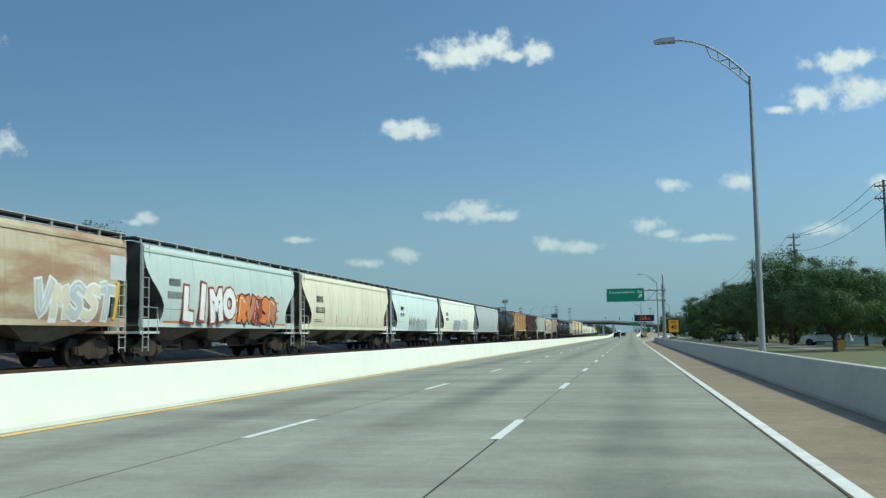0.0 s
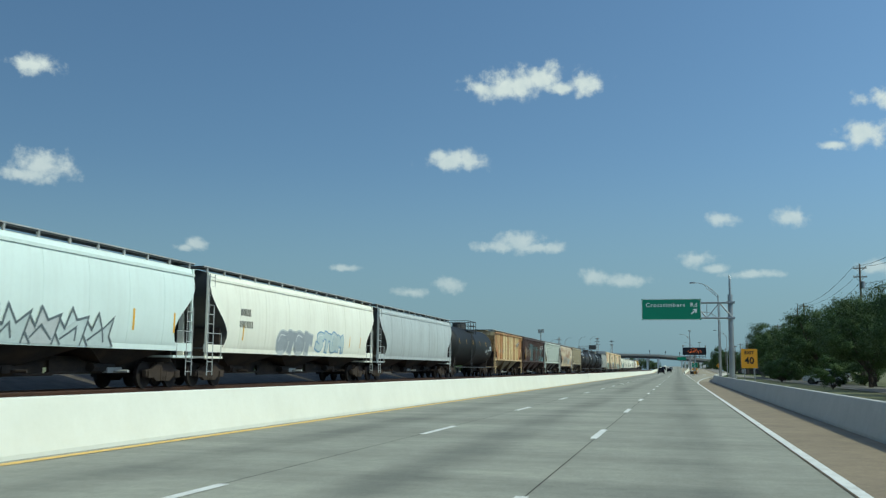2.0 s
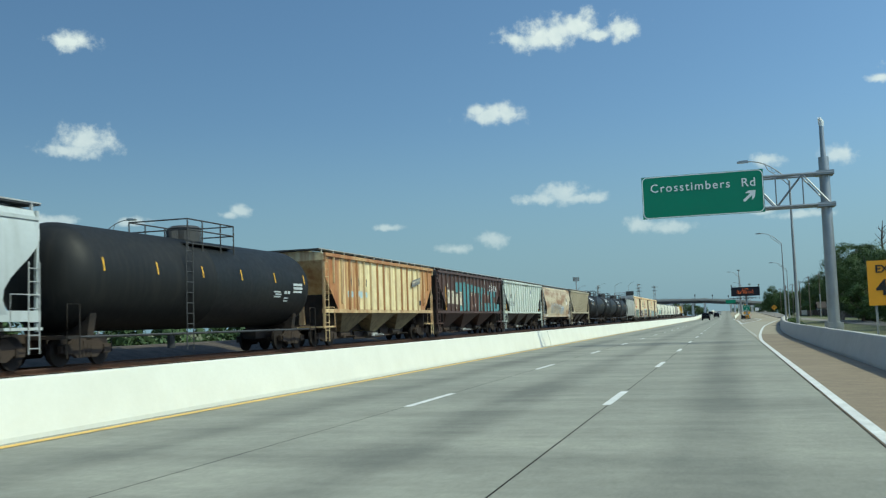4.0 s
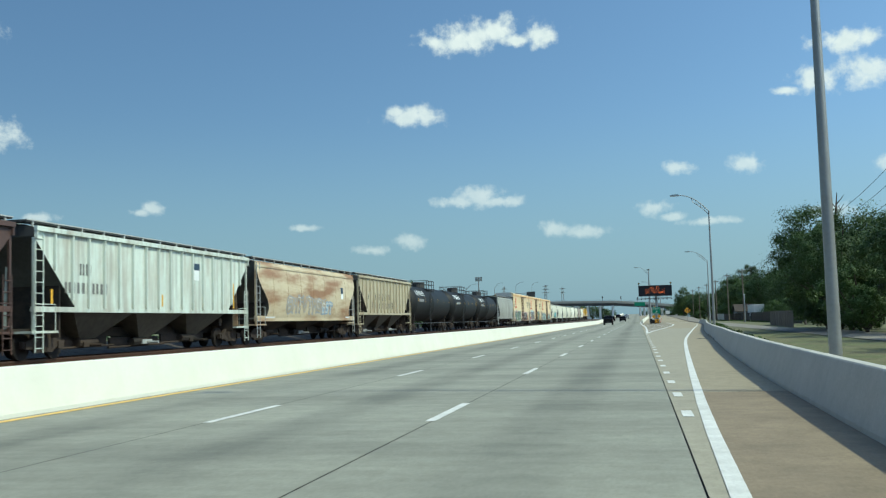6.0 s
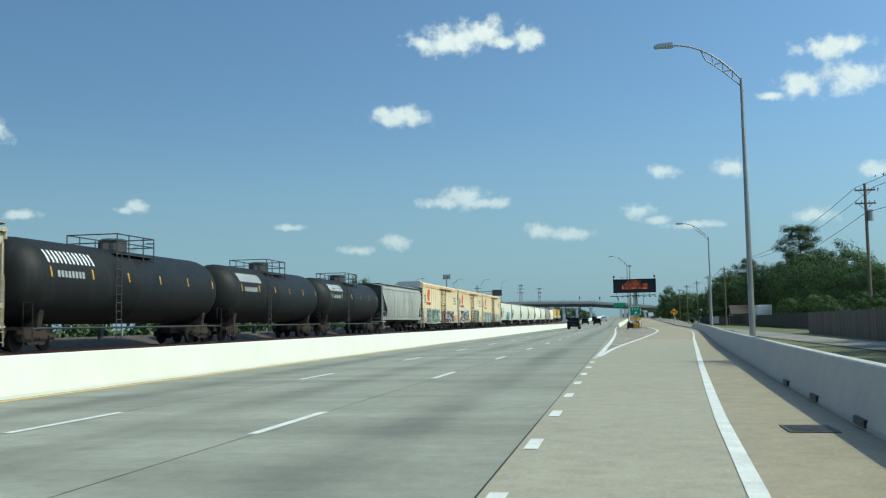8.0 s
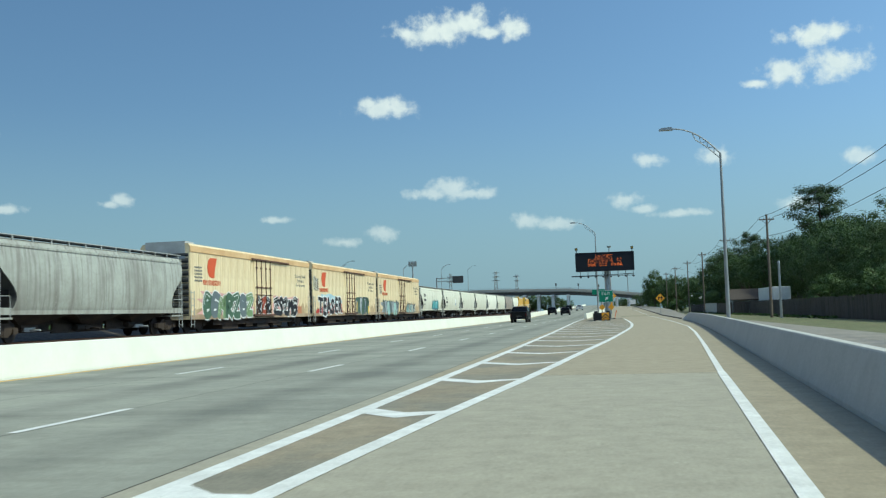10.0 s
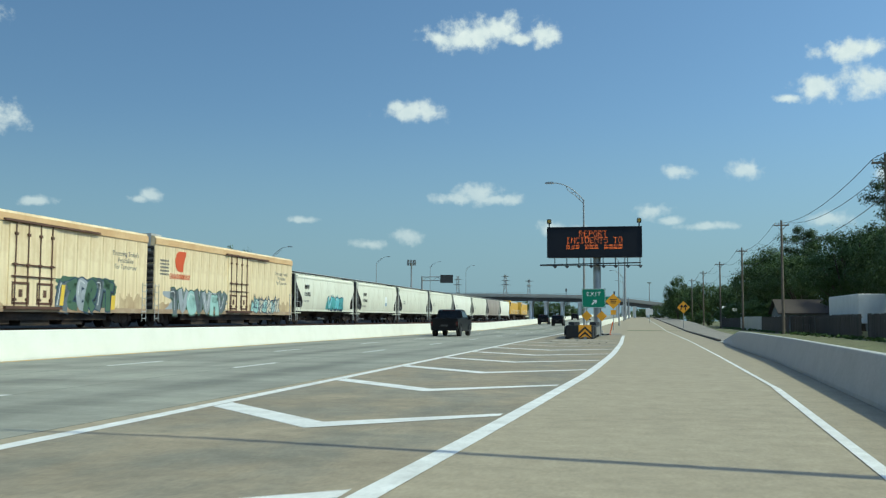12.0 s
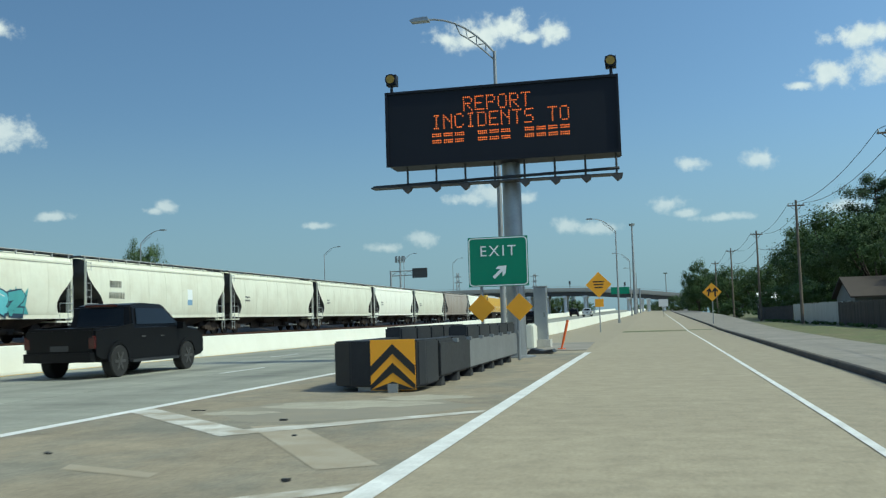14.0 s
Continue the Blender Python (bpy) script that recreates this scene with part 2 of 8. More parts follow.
M = {
    "lane": road_surface("road_concrete", (0.318, 0.316, 0.256), (0.172, 0.173, 0.143)),
    "exit": road_surface("exit_concrete", (0.368, 0.340, 0.258), (0.238, 0.217, 0.165), False),
    "ramp": road_surface("ramp_concrete", (0.345, 0.296, 0.203), (0.215, 0.180, 0.122), False),
    "gore": surface("gore_concrete", (0.300, 0.252, 0.172), (0.218, 0.18, 0.122), 0.9, 0, 1.6, 0.8, bump=0.4, patch=(0.165, 0.165, 0.135), patch_amt=0.6, patch_scale=(0.45, 0.25, 1)),
    "kerb": surface("kerb_stained", (0.11, 0.088, 0.062), (0.03, 0.028, 0.025), 0.9, 0, 3.0, 0.8, bump=0.3),
    "shoulder": surface("shoulder_concrete", (0.262, 0.206, 0.136), (0.175, 0.137, 0.093), 0.9, 0, 1.5, 0.7, bump=0.3),
    "joint": plain("joint_filler", (0.045, 0.043, 0.04), 0.9),
    "white_paint": surface("road_paint_white", (0.78, 0.78, 0.74), (0.45, 0.44, 0.40), 0.7, 0, 6.0, 0.55, bump=0.1),
    "worn_paint": surface("road_paint_worn", (0.62, 0.61, 0.55), (0.36, 0.33, 0.27), 0.8, 0, 5.0, 0.8, bump=0.15, patch=(0.30, 0.26, 0.19), patch_amt=0.9, patch_scale=(0.9, 0.9, 1)),
    "ghost_paint": surface("road_paint_ghost", (0.35, 0.31, 0.235), (0.29, 0.245, 0.17), 0.85, 0, 4.0, 0.9, bump=0.15, patch=(0.29, 0.245, 0.17), patch_amt=0.9, patch_scale=(1.2, 1.2, 1)),
    "yellow_paint": surface("road_paint_yellow", (0.74, 0.46, 0.10), (0.46, 0.33, 0.14), 0.7, 0, 6.0, 0.6, bump=0.1),
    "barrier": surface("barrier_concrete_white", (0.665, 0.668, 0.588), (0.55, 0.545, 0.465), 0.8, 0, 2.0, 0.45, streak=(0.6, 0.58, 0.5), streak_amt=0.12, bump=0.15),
    # grey set below the median's white, holding the shade of the barrier's road face
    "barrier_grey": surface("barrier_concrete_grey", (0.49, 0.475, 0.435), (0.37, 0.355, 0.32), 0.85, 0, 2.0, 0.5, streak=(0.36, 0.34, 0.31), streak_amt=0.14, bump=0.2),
    "grass": surface("grass_ground", (0.10, 0.125, 0.042), (0.17, 0.14, 0.075), 0.95, 0, 0.9, 0.8, bump=0.4, coords="Object"),
    "ballast": surface("track_ballast", (0.105, 0.083, 0.064), (0.035, 0.028, 0.023), 0.95, 0, 6.0, 0.9, bump=0.9),
    "tie": surface("track_tie", (0.10, 0.075, 0.055), (0.05, 0.04, 0.03), 0.9, 0, 5.0, 0.6),
    "rail": surface("rail_steel", (0.16, 0.085, 0.055), (0.07, 0.045, 0.035), 0.55, 0.6, 5.0, 0.6),
    "asphalt": surface("frontage_concrete", (0.27, 0.245, 0.205), (0.17, 0.155, 0.13), 0.9, 0, 1.2, 0.7, bump=0.3),
    "galv": surface("galvanised_steel", (0.35, 0.37, 0.38), (0.22, 0.23, 0.24), 0.45, 0.75, 3.0, 0.5, bump=0.03),
    "pole": surface("lamp_pole_steel", (0.33, 0.34, 0.34), (0.2, 0.2, 0.2), 0.55, 0.55, 2.0, 0.5, bump=0.03),
    "sign_green": plain("sign_green", (0.007, 0.20, 0.105), 0.45, 0, 0.15),
    "sign_white": plain("sign_white", (0.78, 0.8, 0.78), 0.45, 0, 0.1),
    "sign_yellow": plain("sign_yellow", (0.80, 0.36, 0.015), 0.45, 0, 0.12),
    "sign_black": plain("sign_black", (0.012, 0.012, 0.012), 0.5, 0, 0.1),
    "black_case": surface("board_case_black", (0.008, 0.010, 0.016), (0.014, 0.016, 0.022), 0.55, 0, 1.0, 0.4, bump=0.02),
    "led": glowing("amber_led", (1.0, 0.19, 0.03), 1.05),
    "dim_lens": plain("unlit_amber_lens", (0.26, 0.17, 0.02), 0.3),
    "rubber": surface("black_plastic", (0.022, 0.025, 0.03), (0.05, 0.05, 0.05), 0.55, 0, 2.0, 0.5, bump=0.05),
    "bark": surface("bark", (0.085, 0.065, 0.05), (0.035, 0.028, 0.022), 0.95, 0, 5.0, 0.8, bump=0.8),
    "leaf_oak": surface("oak_leaves", (0.066, 0.108, 0.028), (0.032, 0.058, 0.018), 0.6, 0, 0.8, 0.9, bump=0),
    "leaf_bush": surface("bush_leaves", (0.068, 0.115, 0.026), (0.034, 0.062, 0.017), 0.55, 0, 0.8, 0.8, bump=0),
    "leaf_pine": surface("pine_needles", (0.060, 0.096, 0.036), (0.030, 0.054, 0.022), 0.7, 0, 0.8, 0.9, bump=0),
    "wood_pole": surface("utility_pole_wood", (0.17, 0.14, 0.11), (0.08, 0.065, 0.05), 0.9, 0, 3.0, 0.7, bump=0.3),
    "cable": plain("cable_black", (0.02, 0.02, 0.02), 0.6),
    # underframe, truck and wheel tones carry the shade below the cars in their colour
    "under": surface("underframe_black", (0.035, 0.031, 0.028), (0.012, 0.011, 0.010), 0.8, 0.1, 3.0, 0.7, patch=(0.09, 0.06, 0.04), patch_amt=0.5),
    "truck": surface("truck_cast_steel", (0.070, 0.052, 0.040), (0.03, 0.024, 0.02), 0.8, 0.2, 4.0, 0.7),
    "wheel": surface("wheel_steel", (0.035, 0.028, 0.024), (0.014, 0.012, 0.011), 0.7, 0.2, 4.0, 0.6),
    "pale_steel": surface("pale_painted_steel", (0.42, 0.43, 0.42), (0.2, 0.19, 0.17), 0.6, 0.1, 3.0, 0.5),
    "dark_steel": surface("dark_painted_steel", (0.055, 0.055, 0.055), (0.025, 0.023, 0.02), 0.6, 0.1, 3.0, 0.5),
    "tank_black": surface("tank_black", (0.010, 0.0112, 0.012), (0.022, 0.022, 0.020), 0.56, 0.0, 1.0, 0.45, streak=(0.038, 0.035, 0.03), streak_amt=0.3, bump=0.03),
    "yellow_mark": plain("yellow_marking", (0.72, 0.40, 0.03), 0.5),
    # siding and shingles darkened to include the shade of the trees over the house
    "house_wall": surface("house_siding", (0.22, 0.225, 0.22), (0.14, 0.145, 0.14), 0.8, 0, 1.0, 0.4),
    "house_roof": surface("house_shingles", (0.062, 0.05, 0.043), (0.042, 0.034, 0.03), 0.9, 0, 4.0, 0.4),
    "glass": plain("dark_glass", (0.02, 0.025, 0.03), 0.08),
    "fence_grey": surface("fence_boards_grey", (0.15, 0.13, 0.11), (0.085, 0.072, 0.06), 0.9, 0, 2.0, 0.7, vary=0.25),
    "reefer_dirt": surface("road_dirt_on_cream", (0.60, 0.48, 0.29), (0.36, 0.25, 0.14), 0.85, 0, 1.6, 0.9, streak=(0.30, 0.19, 0.09), streak_amt=0.5, bump=0.05),
    "fence_wood": surface("fence_boards", (0.075, 0.06, 0.05), (0.035, 0.03, 0.025), 0.9, 0, 2.0, 0.7, vary=0.25),
    "fence_metal": surface("corrugated_sheet", (0.42, 0.44, 0.45), (0.25, 0.26, 0.26), 0.5, 0.4, 1.5, 0.5, vary=0.1),
    # deck and girder greys lowered, with the shade of the near face in them
    "bridge": surface("bridge_concrete", (0.36, 0.35, 0.32), (0.22, 0.21, 0.19), 0.85, 0, 0.3, 0.5),
    "bridge_girder": surface("bridge_girder", (0.075, 0.072, 0.068), (0.04, 0.04, 0.04), 0.7, 0, 0.4, 0.5),
    "far_white": plain("white_wall_far", (0.72, 0.72, 0.70), 0.7),
    "orange": plain("orange_plastic", (0.75, 0.13, 0.02), 0.5),
    "tyre": plain("tyre_rubber", (0.014, 0.014, 0.014), 0.85),
    "red_lamp": plain("red_tail_lamp", (0.05, 0.004, 0.004), 0.2),
}


for key in ("tank_black", "rubber", "black_case", "under", "truck", "wheel"):
    M[key].node_tree.nodes["Principled BSDF"].inputs["Specular IOR Level"].default_value = 0.22
for key in ("leaf_oak", "leaf_bush", "leaf_pine"):
    M[key].node_tree.nodes["Principled BSDF"].inputs["Specular IOR Level"].default_value = 0.25


def grit(m, scale, lo, hi, coarse=0.0):
    """Fine grains and broad stains over a material's colour."""
    nt = m.node_tree
    n = nt.nodes
    bsdf = n["Principled BSDF"]
    col = bsdf.inputs["Base Color"].links[0].from_socket
    geo = n.new("ShaderNodeNewGeometry")
    for sc, a, b in ((scale, lo, hi), (scale * 0.11, lo + 0.04, hi - 0.02), (0.35, 1 - coarse, 1 + coarse * 0.5)):
        t = n.new("ShaderNodeTexNoise")
        t.inputs["Scale"].default_value, t.inputs["Detail"].default_value, t.inputs["Roughness"].default_value = sc, 5, 0.65
        link(nt, geo.outputs["Position"], t.inputs[0])
        r = n.new("ShaderNodeMapRange")
        r.inputs[1].default_value, r.inputs[2].default_value, r.inputs[3].default_value, r.inputs[4].default_value = 0.32, 0.68, a, b
        link(nt, t.outputs[0], r.inputs[0])
        hs = n.new("ShaderNodeHueSaturation")
        link(nt, r.outputs[0], hs.inputs["Value"])
        link(nt, col, hs.inputs["Color"])
        col = hs.outputs[0]
    link(nt, col, bsdf.inputs["Base Color"])


for key, lo, hi, co in (("lane", 0.86, 1.12, 0.06), ("exit", 0.84, 1.13, 0.10), ("ramp", 0.82, 1.14, 0.12), ("gore", 0.80, 1.16, 0.16), ("shoulder", 0.84, 1.14, 0.10),
                        ("asphalt", 0.82, 1.15, 0.14), ("white_paint", 0.85, 1.06, 0.05), ("barrier_grey", 0.9, 1.07, 0.06), ("grass", 0.6, 1.35, 0.15)):
    grit(M[key], 22.0, lo, hi, co)


def car_paint(name, base, dirt, amt=0.5, streak=None, samt=0.4, patch=None, pamt=0.0, pscale=(0.4, 0.22, 0.5), rough=0.5):
    return surface(name, base, dirt, rough, 0.0, 1.2, amt, streak=streak or dirt, streak_amt=samt, patch=patch, patch_amt=pamt, patch_scale=pscale, bump=0.03)


# ---- mesh helpers ----
def box(bm, x0, x1, y0, y1, z0, z1):
    v = [bm.verts.new((x, y, z)) for z in (z0, z1) for y in (y0, y1) for x in (x0, x1)]
    for f in ((0, 2, 3, 1), (4, 5, 7, 6), (0, 1, 5, 4), (1, 3, 7, 5), (3, 2, 6, 7), (2, 0, 4, 6)):
        bm.faces.new([v[i] for i in f])


def hull(bm, rings, caps=True, closed=True):
    """Skin through rings of equally many points."""
    vs = [[bm.verts.new(p) for p in r] for r in rings]
    n = len(rings[0])
    for a, b in zip(vs, vs[1:]):
        for i in range(n if closed else n - 1):
            j = (i + 1) % n
            bm.faces.new((a[i], a[j], b[j], b[i]))
    if caps and closed:
        bm.faces.new(vs[0][::-1])
        bm.faces.new(vs[-1])


def tube(bm, pts, radii, n=8):
    """A round bar through points."""
    pts = [Vector(p) for p in pts]
    if isinstance(radii, (int, float)):
        radii = [radii] * len(pts)
    rings = []
    for i, p in enumerate(pts):
        d = (pts[min(i + 1, len(pts) - 1)] - pts[max(i - 1, 0)]).normalized()
        u = d.cross(Vector((0, 0, 1)))
        if u.length < 1e-3:
            u = d.cross(Vector((0, 1, 0)))
        u.normalize()
        w = u.cross(d)
        rings.append([p + (u * math.cos(a) + w * math.sin(a)) * radii[i] for a in (2 * math.pi * k / n for k in range(n))])
    hull(bm, rings)


def slab(bm, outline, axis, a, b):
    """A flat outline (list of 2D points) pulled from a to b along an axis."""
    def put(p, t):
        q = list(p)
        q.insert(axis, t)
        return q
    hull(bm, [[put(p, a) for p in outline], [put(p, b) for p in outline]])


def finish(name, bm, material, smooth=False):
    bmesh.ops.recalc_face_normals(bm, faces=bm.faces)
    me = bpy.data.meshes.new(name)
    bm.to_mesh(me)
    bm.free()
    me.materials.append(material)
    if smooth:
        me.shade_smooth()
        me.set_sharp_from_angle(angle=radians(35))
    return me


def part(name, bm, material, parent=None, label="", smooth=False):
    ob = new(name, finish(name, bm, material, smooth) if isinstance(bm, bmesh.types.BMesh) else bm)
    if parent:
        ob.parent = parent
    return tagged(ob, label)


def thing(name, m, label, category, group=""):
    e = new(name)
    e.matrix_world = m
    e.empty_display_size = 0.3
    return tagged(e, label, category, group)


def lettering(body, size, bold=0.0, spacing=1.0, extrude=0.003, shear=0.0):
    c = bpy.data.curves.new("lettering", "FONT")
    c.body, c.size, c.offset, c.space_character, c.extrude, c.shear = body, size, bold, spacing, extrude, shear
    c.align_x, c.align_y, c.resolution_u = "CENTER", "CENTER", 3
    o = new("lettering", c)
    dg = bpy.context.evaluated_depsgraph_get()
    me = bpy.data.meshes.new_from_object(o.evaluated_get(dg))
    bpy.data.objects.remove(o)
    bpy.data.curves.remove(c)
    return me


FACE_X = Matrix(((0, 0, 1, 0), (1, 0, 0, 0), (0, 1, 0, 0), (0, 0, 0, 1)))      # lettering that faces +x and reads along +y
FACE_Y = Matrix(((1, 0, 0, 0), (0, 0, -1, 0), (0, 1, 0, 0), (0, 0, 0, 1)))     # lettering that faces -y and reads along +x


def letters(name, body, size, material, parent, at, facing, **kw):
    me = lettering(body, size, **kw)
    me.materials.clear()
    me.materials.append(material)
    ob = part(name, me, None, parent)
    ob.matrix_local = Matrix.Translation(at) @ facing
    return ob


def ease(a, b, t):
    t = min(1, max(0, (t - a) / (b - a)))
    return t * t * (3 - 2 * t)


def along(table, y):
    """Value at y in a table of (y, value)."""
    for (a, u), (b, v) in zip(table, table[1:]):
        if y <= b:
            return u + (v - u) * max(0, (y - a)) / (b - a)
    return table[-1][1]

# ---- the plan ----
def grade(y):
    """Height of the road along its length: level, then climbing towards the far crossing."""
    return 0.009 * max(0, y - 410)


EDGE = [(-120, 3.66), (138, 3.66), (146, 3.70), (156, 3.95), (167, 4.35), (181, 4.90), (194, 5.45), (207, 6.10), (221, 6.98),
        (240, 8.25), (262, 9.70), (278, 10.85), (294, 11.95), (310, 12.85), (328, 13.25), (350, 13.62), (382, 13.95), (430, 14.3), (900, 15.5)]
FOOT = [(-120, 5.50), (150, 5.55), (165, 5.85), (183, 6.55), (195, 7.20), (212, 7.95), (228, 8.80), (245, 9.75), (262, 10.9), (275, 11.75), (290, 12.75),
        (306, 13.75), (322, 14.6), (342, 15.15), (356, 15.45), (420, 16.5), (900, 18.5)]
GORE = [(230, 3.80), (240, 4.25), (252, 5.05), (263, 5.95), (272, 6.55), (280, 7.15), (290, 7.80), (303, 8.55), (314, 9.10), (327, 9.40), (345, 9.5), (363, 9.42), (372, 9.40)]
GORE_LEFT = [(230, 3.66), (255, 3.84), (275, 3.90), (300, 3.86), (318, 3.70), (345, 3.50), (420, 3.45)]
LEFT_FOOT = -7.95


def strip(bm, fa, fb, y0, y1, z, step=4.0):
    """A sheet between two edges x = fa(y), fb(y), draped on the road."""
    n = max(1, math.ceil((y1 - y0) / step))
    rows = []
    for i in range(n + 1):
        y = y0 + (y1 - y0) * i / n
        rows.append((bm.verts.new((fa(y), y, grade(y) + z)), bm.verts.new((fb(y), y, grade(y) + z))))
    for a, b in zip(rows, rows[1:]):
        bm.faces.new((a[0], a[1], b[1], b[0]))


def const(x):
    return lambda y: x


def edge(y):
    return along(EDGE, y)


def foot(y):
    return along(FOOT, y)


def gore(y):
    return along(GORE, y)


# ground out to the horizon
bm = bmesh.new()
xs = [-2600, -900, -300, -120, -60, -30, -19, -13, -9, -8.2, 0, 16, 24, 60, 120, 300, 900, 2600]
ys = [-900, -200, -100, 0, 100, 200, 300, 400, 440, 480, 520, 560, 600, 680, 760, 860, 1000, 1400, 2200, 4200]
grid = [[bm.verts.new((x, y, (grade(min(y, 880)) * (1 if -10 < x < 20 else 0.0)) - (0.06 if -9.5 < x < 17 else 0.10))) for x in xs] for y in ys]
for a, b in zip(grid, grid[1:]):
    for i in range(len(xs) - 1):
        bm.faces.new((a[i], a[i + 1], b[i + 1], b[i]))
ground = part("ground", bm, M["grass"])
tagged(ground, "patchy green and straw-coloured grass ground", "ground", kind="structure")

bm = bmesh.new()
strip(bm, const(-8.3), lambda y: foot(y) + 0.3, -120, 880, -0.03)
road = part("road", bm, M["joint"])
tagged(road, "grey concrete motorway with longitudinal joints", "road", kind="structure")
for a, b in ((-8.2, -3.76), (-3.74, -0.08), (-0.06, 3.52)):
    bm = bmesh.new()
    strip(bm, const(a), const(b), -120, 880, 0.0)
    part("lane", bm, M["lane"], road)
bm = bmesh.new()
strip(bm, const(3.54), lambda y: max(3.56, edge(y) - 0.02), 140, 262, 0.0)
part("exit_lane", bm, M["exit"], road)
bm = bmesh.new()
strip(bm, const(3.54), lambda y: edge(y) - 0.02, 262.03, 880, 0.0)
part("ramp_lane", bm, M["ramp"], road)
bm = bmesh.new()
strip(bm, lambda y: edge(y) if y > 140 else 3.54, lambda y: foot(y) + 0.1, -120, 140, 0.0)
strip(bm, lambda y: edge(y), lambda y: foot(y) + 0.1, 140, 160.45, 0.0)
part("shoulder", bm, M["shoulder"], road)
bm = bmesh.new()
strip(bm, lambda y: edge(y), lambda y: foot(y) + 0.1, 160.5, 880, 0.0)
part("ramp_shoulder", bm, M["ramp"], road)
bm = bmesh.new()
strip(bm, lambda y: along(GORE_LEFT, y) + 0.1, lambda y: max(along(GORE_LEFT, y) + 0.12, gore(y) - 0.05), 236, 372, 0.004)
part("gore_area", bm, M["gore"], road)
bm = bmesh.new()
strip(bm, const(3.7), const(9.48), 372, 880, 0.003)
part("gore_beyond", bm, M["ramp"], road)


def paint(name, pieces, material, label):
    bm = bmesh.new()
    for fa, fb, y0, y1 in pieces:
        strip(bm, fa, fb, y0, y1, 0.008)
    ob = part(name, bm, material)
    return tagged(ob, label, "road marking", kind="structure")


paint("edge_line", [(lambda y: edge(y) - 0.10, lambda y: edge(y) + 0.06, -120, 146), (lambda y: edge(y) - 0.085, lambda y: edge(y) + 0.085, 146, 262),
                    (lambda y: edge(y) - 0.07, lambda y: edge(y) + 0.07, 262, 310), (lambda y: edge(y) - 0.05, lambda y: edge(y) + 0.05, 310, 700)], M["white_paint"], "worn solid white edge line")
paint("yellow_edge_line", [(const(-7.73), const(-7.52), -120, 800)], M["yellow_paint"], "faded yellow edge line along the median barrier")
paint("gore_line", [(lambda y: along(GORE_LEFT, y), lambda y: along(GORE_LEFT, y) + 0.23, 230, 420), (lambda y: max(along(GORE_LEFT, y) + 0.232, gore(y) - 0.13), lambda y: max(along(GORE_LEFT, y) + 0.24, gore(y) + 0.10), 230.5, 372)], M["white_paint"], "solid white lines round the gore")
dash_bm = bmesh.new()
strip(dash_bm, const(-0.075), const(0.075), 0, 3.05, 0.0)
dash_mesh = finish("lane_dash", dash_bm, M["white_paint"])
lane_marks = tagged(new("lane_markings"), "broken white lane lines", "road marking", kind="structure")
for k in range(-9, 60):
    for x in (-3.70, -0.09):
        if k * 12.192 < 640:
            o = part("lane_dash", dash_mesh, None, lane_marks)
            o.location = (x, k * 12.192 - 3.05, 0.008 + grade(k * 12.192))
dot_bm = bmesh.new()
strip(dot_bm, const(-0.08), const(0.08), 0, 0.92, 0.0)
dot_mesh = finish("exit_dot", dot_bm, M["white_paint"])
for k in range(24):
    y = 145.0 + 3.62 * k
    if 153 < y < 229:
        o = part("exit_dot", dot_mesh, None, lane_marks)
        o.location = (3.70, y - 0.05, 0.008)
for k in range(-3, 15):
    y = 266.0 + 5.90 * k
    if y < 351:
        a, b = along(GORE_LEFT, y) + 0.24, gore(y + 1.5) - 0.16
        q = (b - a) / 5.3
        v = a + (b - a) * 0.52
        w = 0.26
        bm = bmesh.new()
        zz = 0.010
        lo = [(a, y + 2.85 * q), (v, y), (b, y + 2.4 * q)]
        ring = [bm.verts.new((px, py, zz)) for px, py in lo] + [bm.verts.new((px, py + w * (2.6 if px < v + 0.01 else 1.3), zz)) for px, py in reversed(lo)]
        bm.faces.new((ring[0], ring[1], ring[4], ring[5]))
        bm.faces.new((ring[1], ring[2], ring[3], ring[4]))
        tagged(part("gore_chevron", bm, M["worn_paint" if y > 335 else "white_paint"]), "worn white chevron stripe in the gore", "road marking", kind="structure")

# pale concrete pad behind the crash cushion
bm = bmesh.new()
slab(bm, [(6.2, 374.2), (9.2, 374.2), (8.9, 384.5), (6.2, 385.0)], 2, 0.005, 0.03)
tagged(part("concrete_pad", bm, M["asphalt"]), "pale concrete pad round the cabinet", "pavement", kind="structure")
# broken, paler concrete in front of the crash cushion
rng = random.Random(23)
for cx, cy, rx, ry in ((6.9, 352.6, 1.5, 0.9), (7.9, 353.8, 0.9, 0.6), (5.6, 351.4, 0.7, 0.35)):
    bm = bmesh.new()
    bm.faces.new([bm.verts.new((cx + rx * rng.uniform(0.55, 1.1) * math.cos(0.35 * i), cy + ry * rng.uniform(0.55, 1.1) * math.sin(0.35 * i), 0.0065)) for i in range(18)])
    tagged(part("concrete_patch", bm, M["exit"]), "pale worn patch of concrete in the gore", "pavement patch", kind="structure")

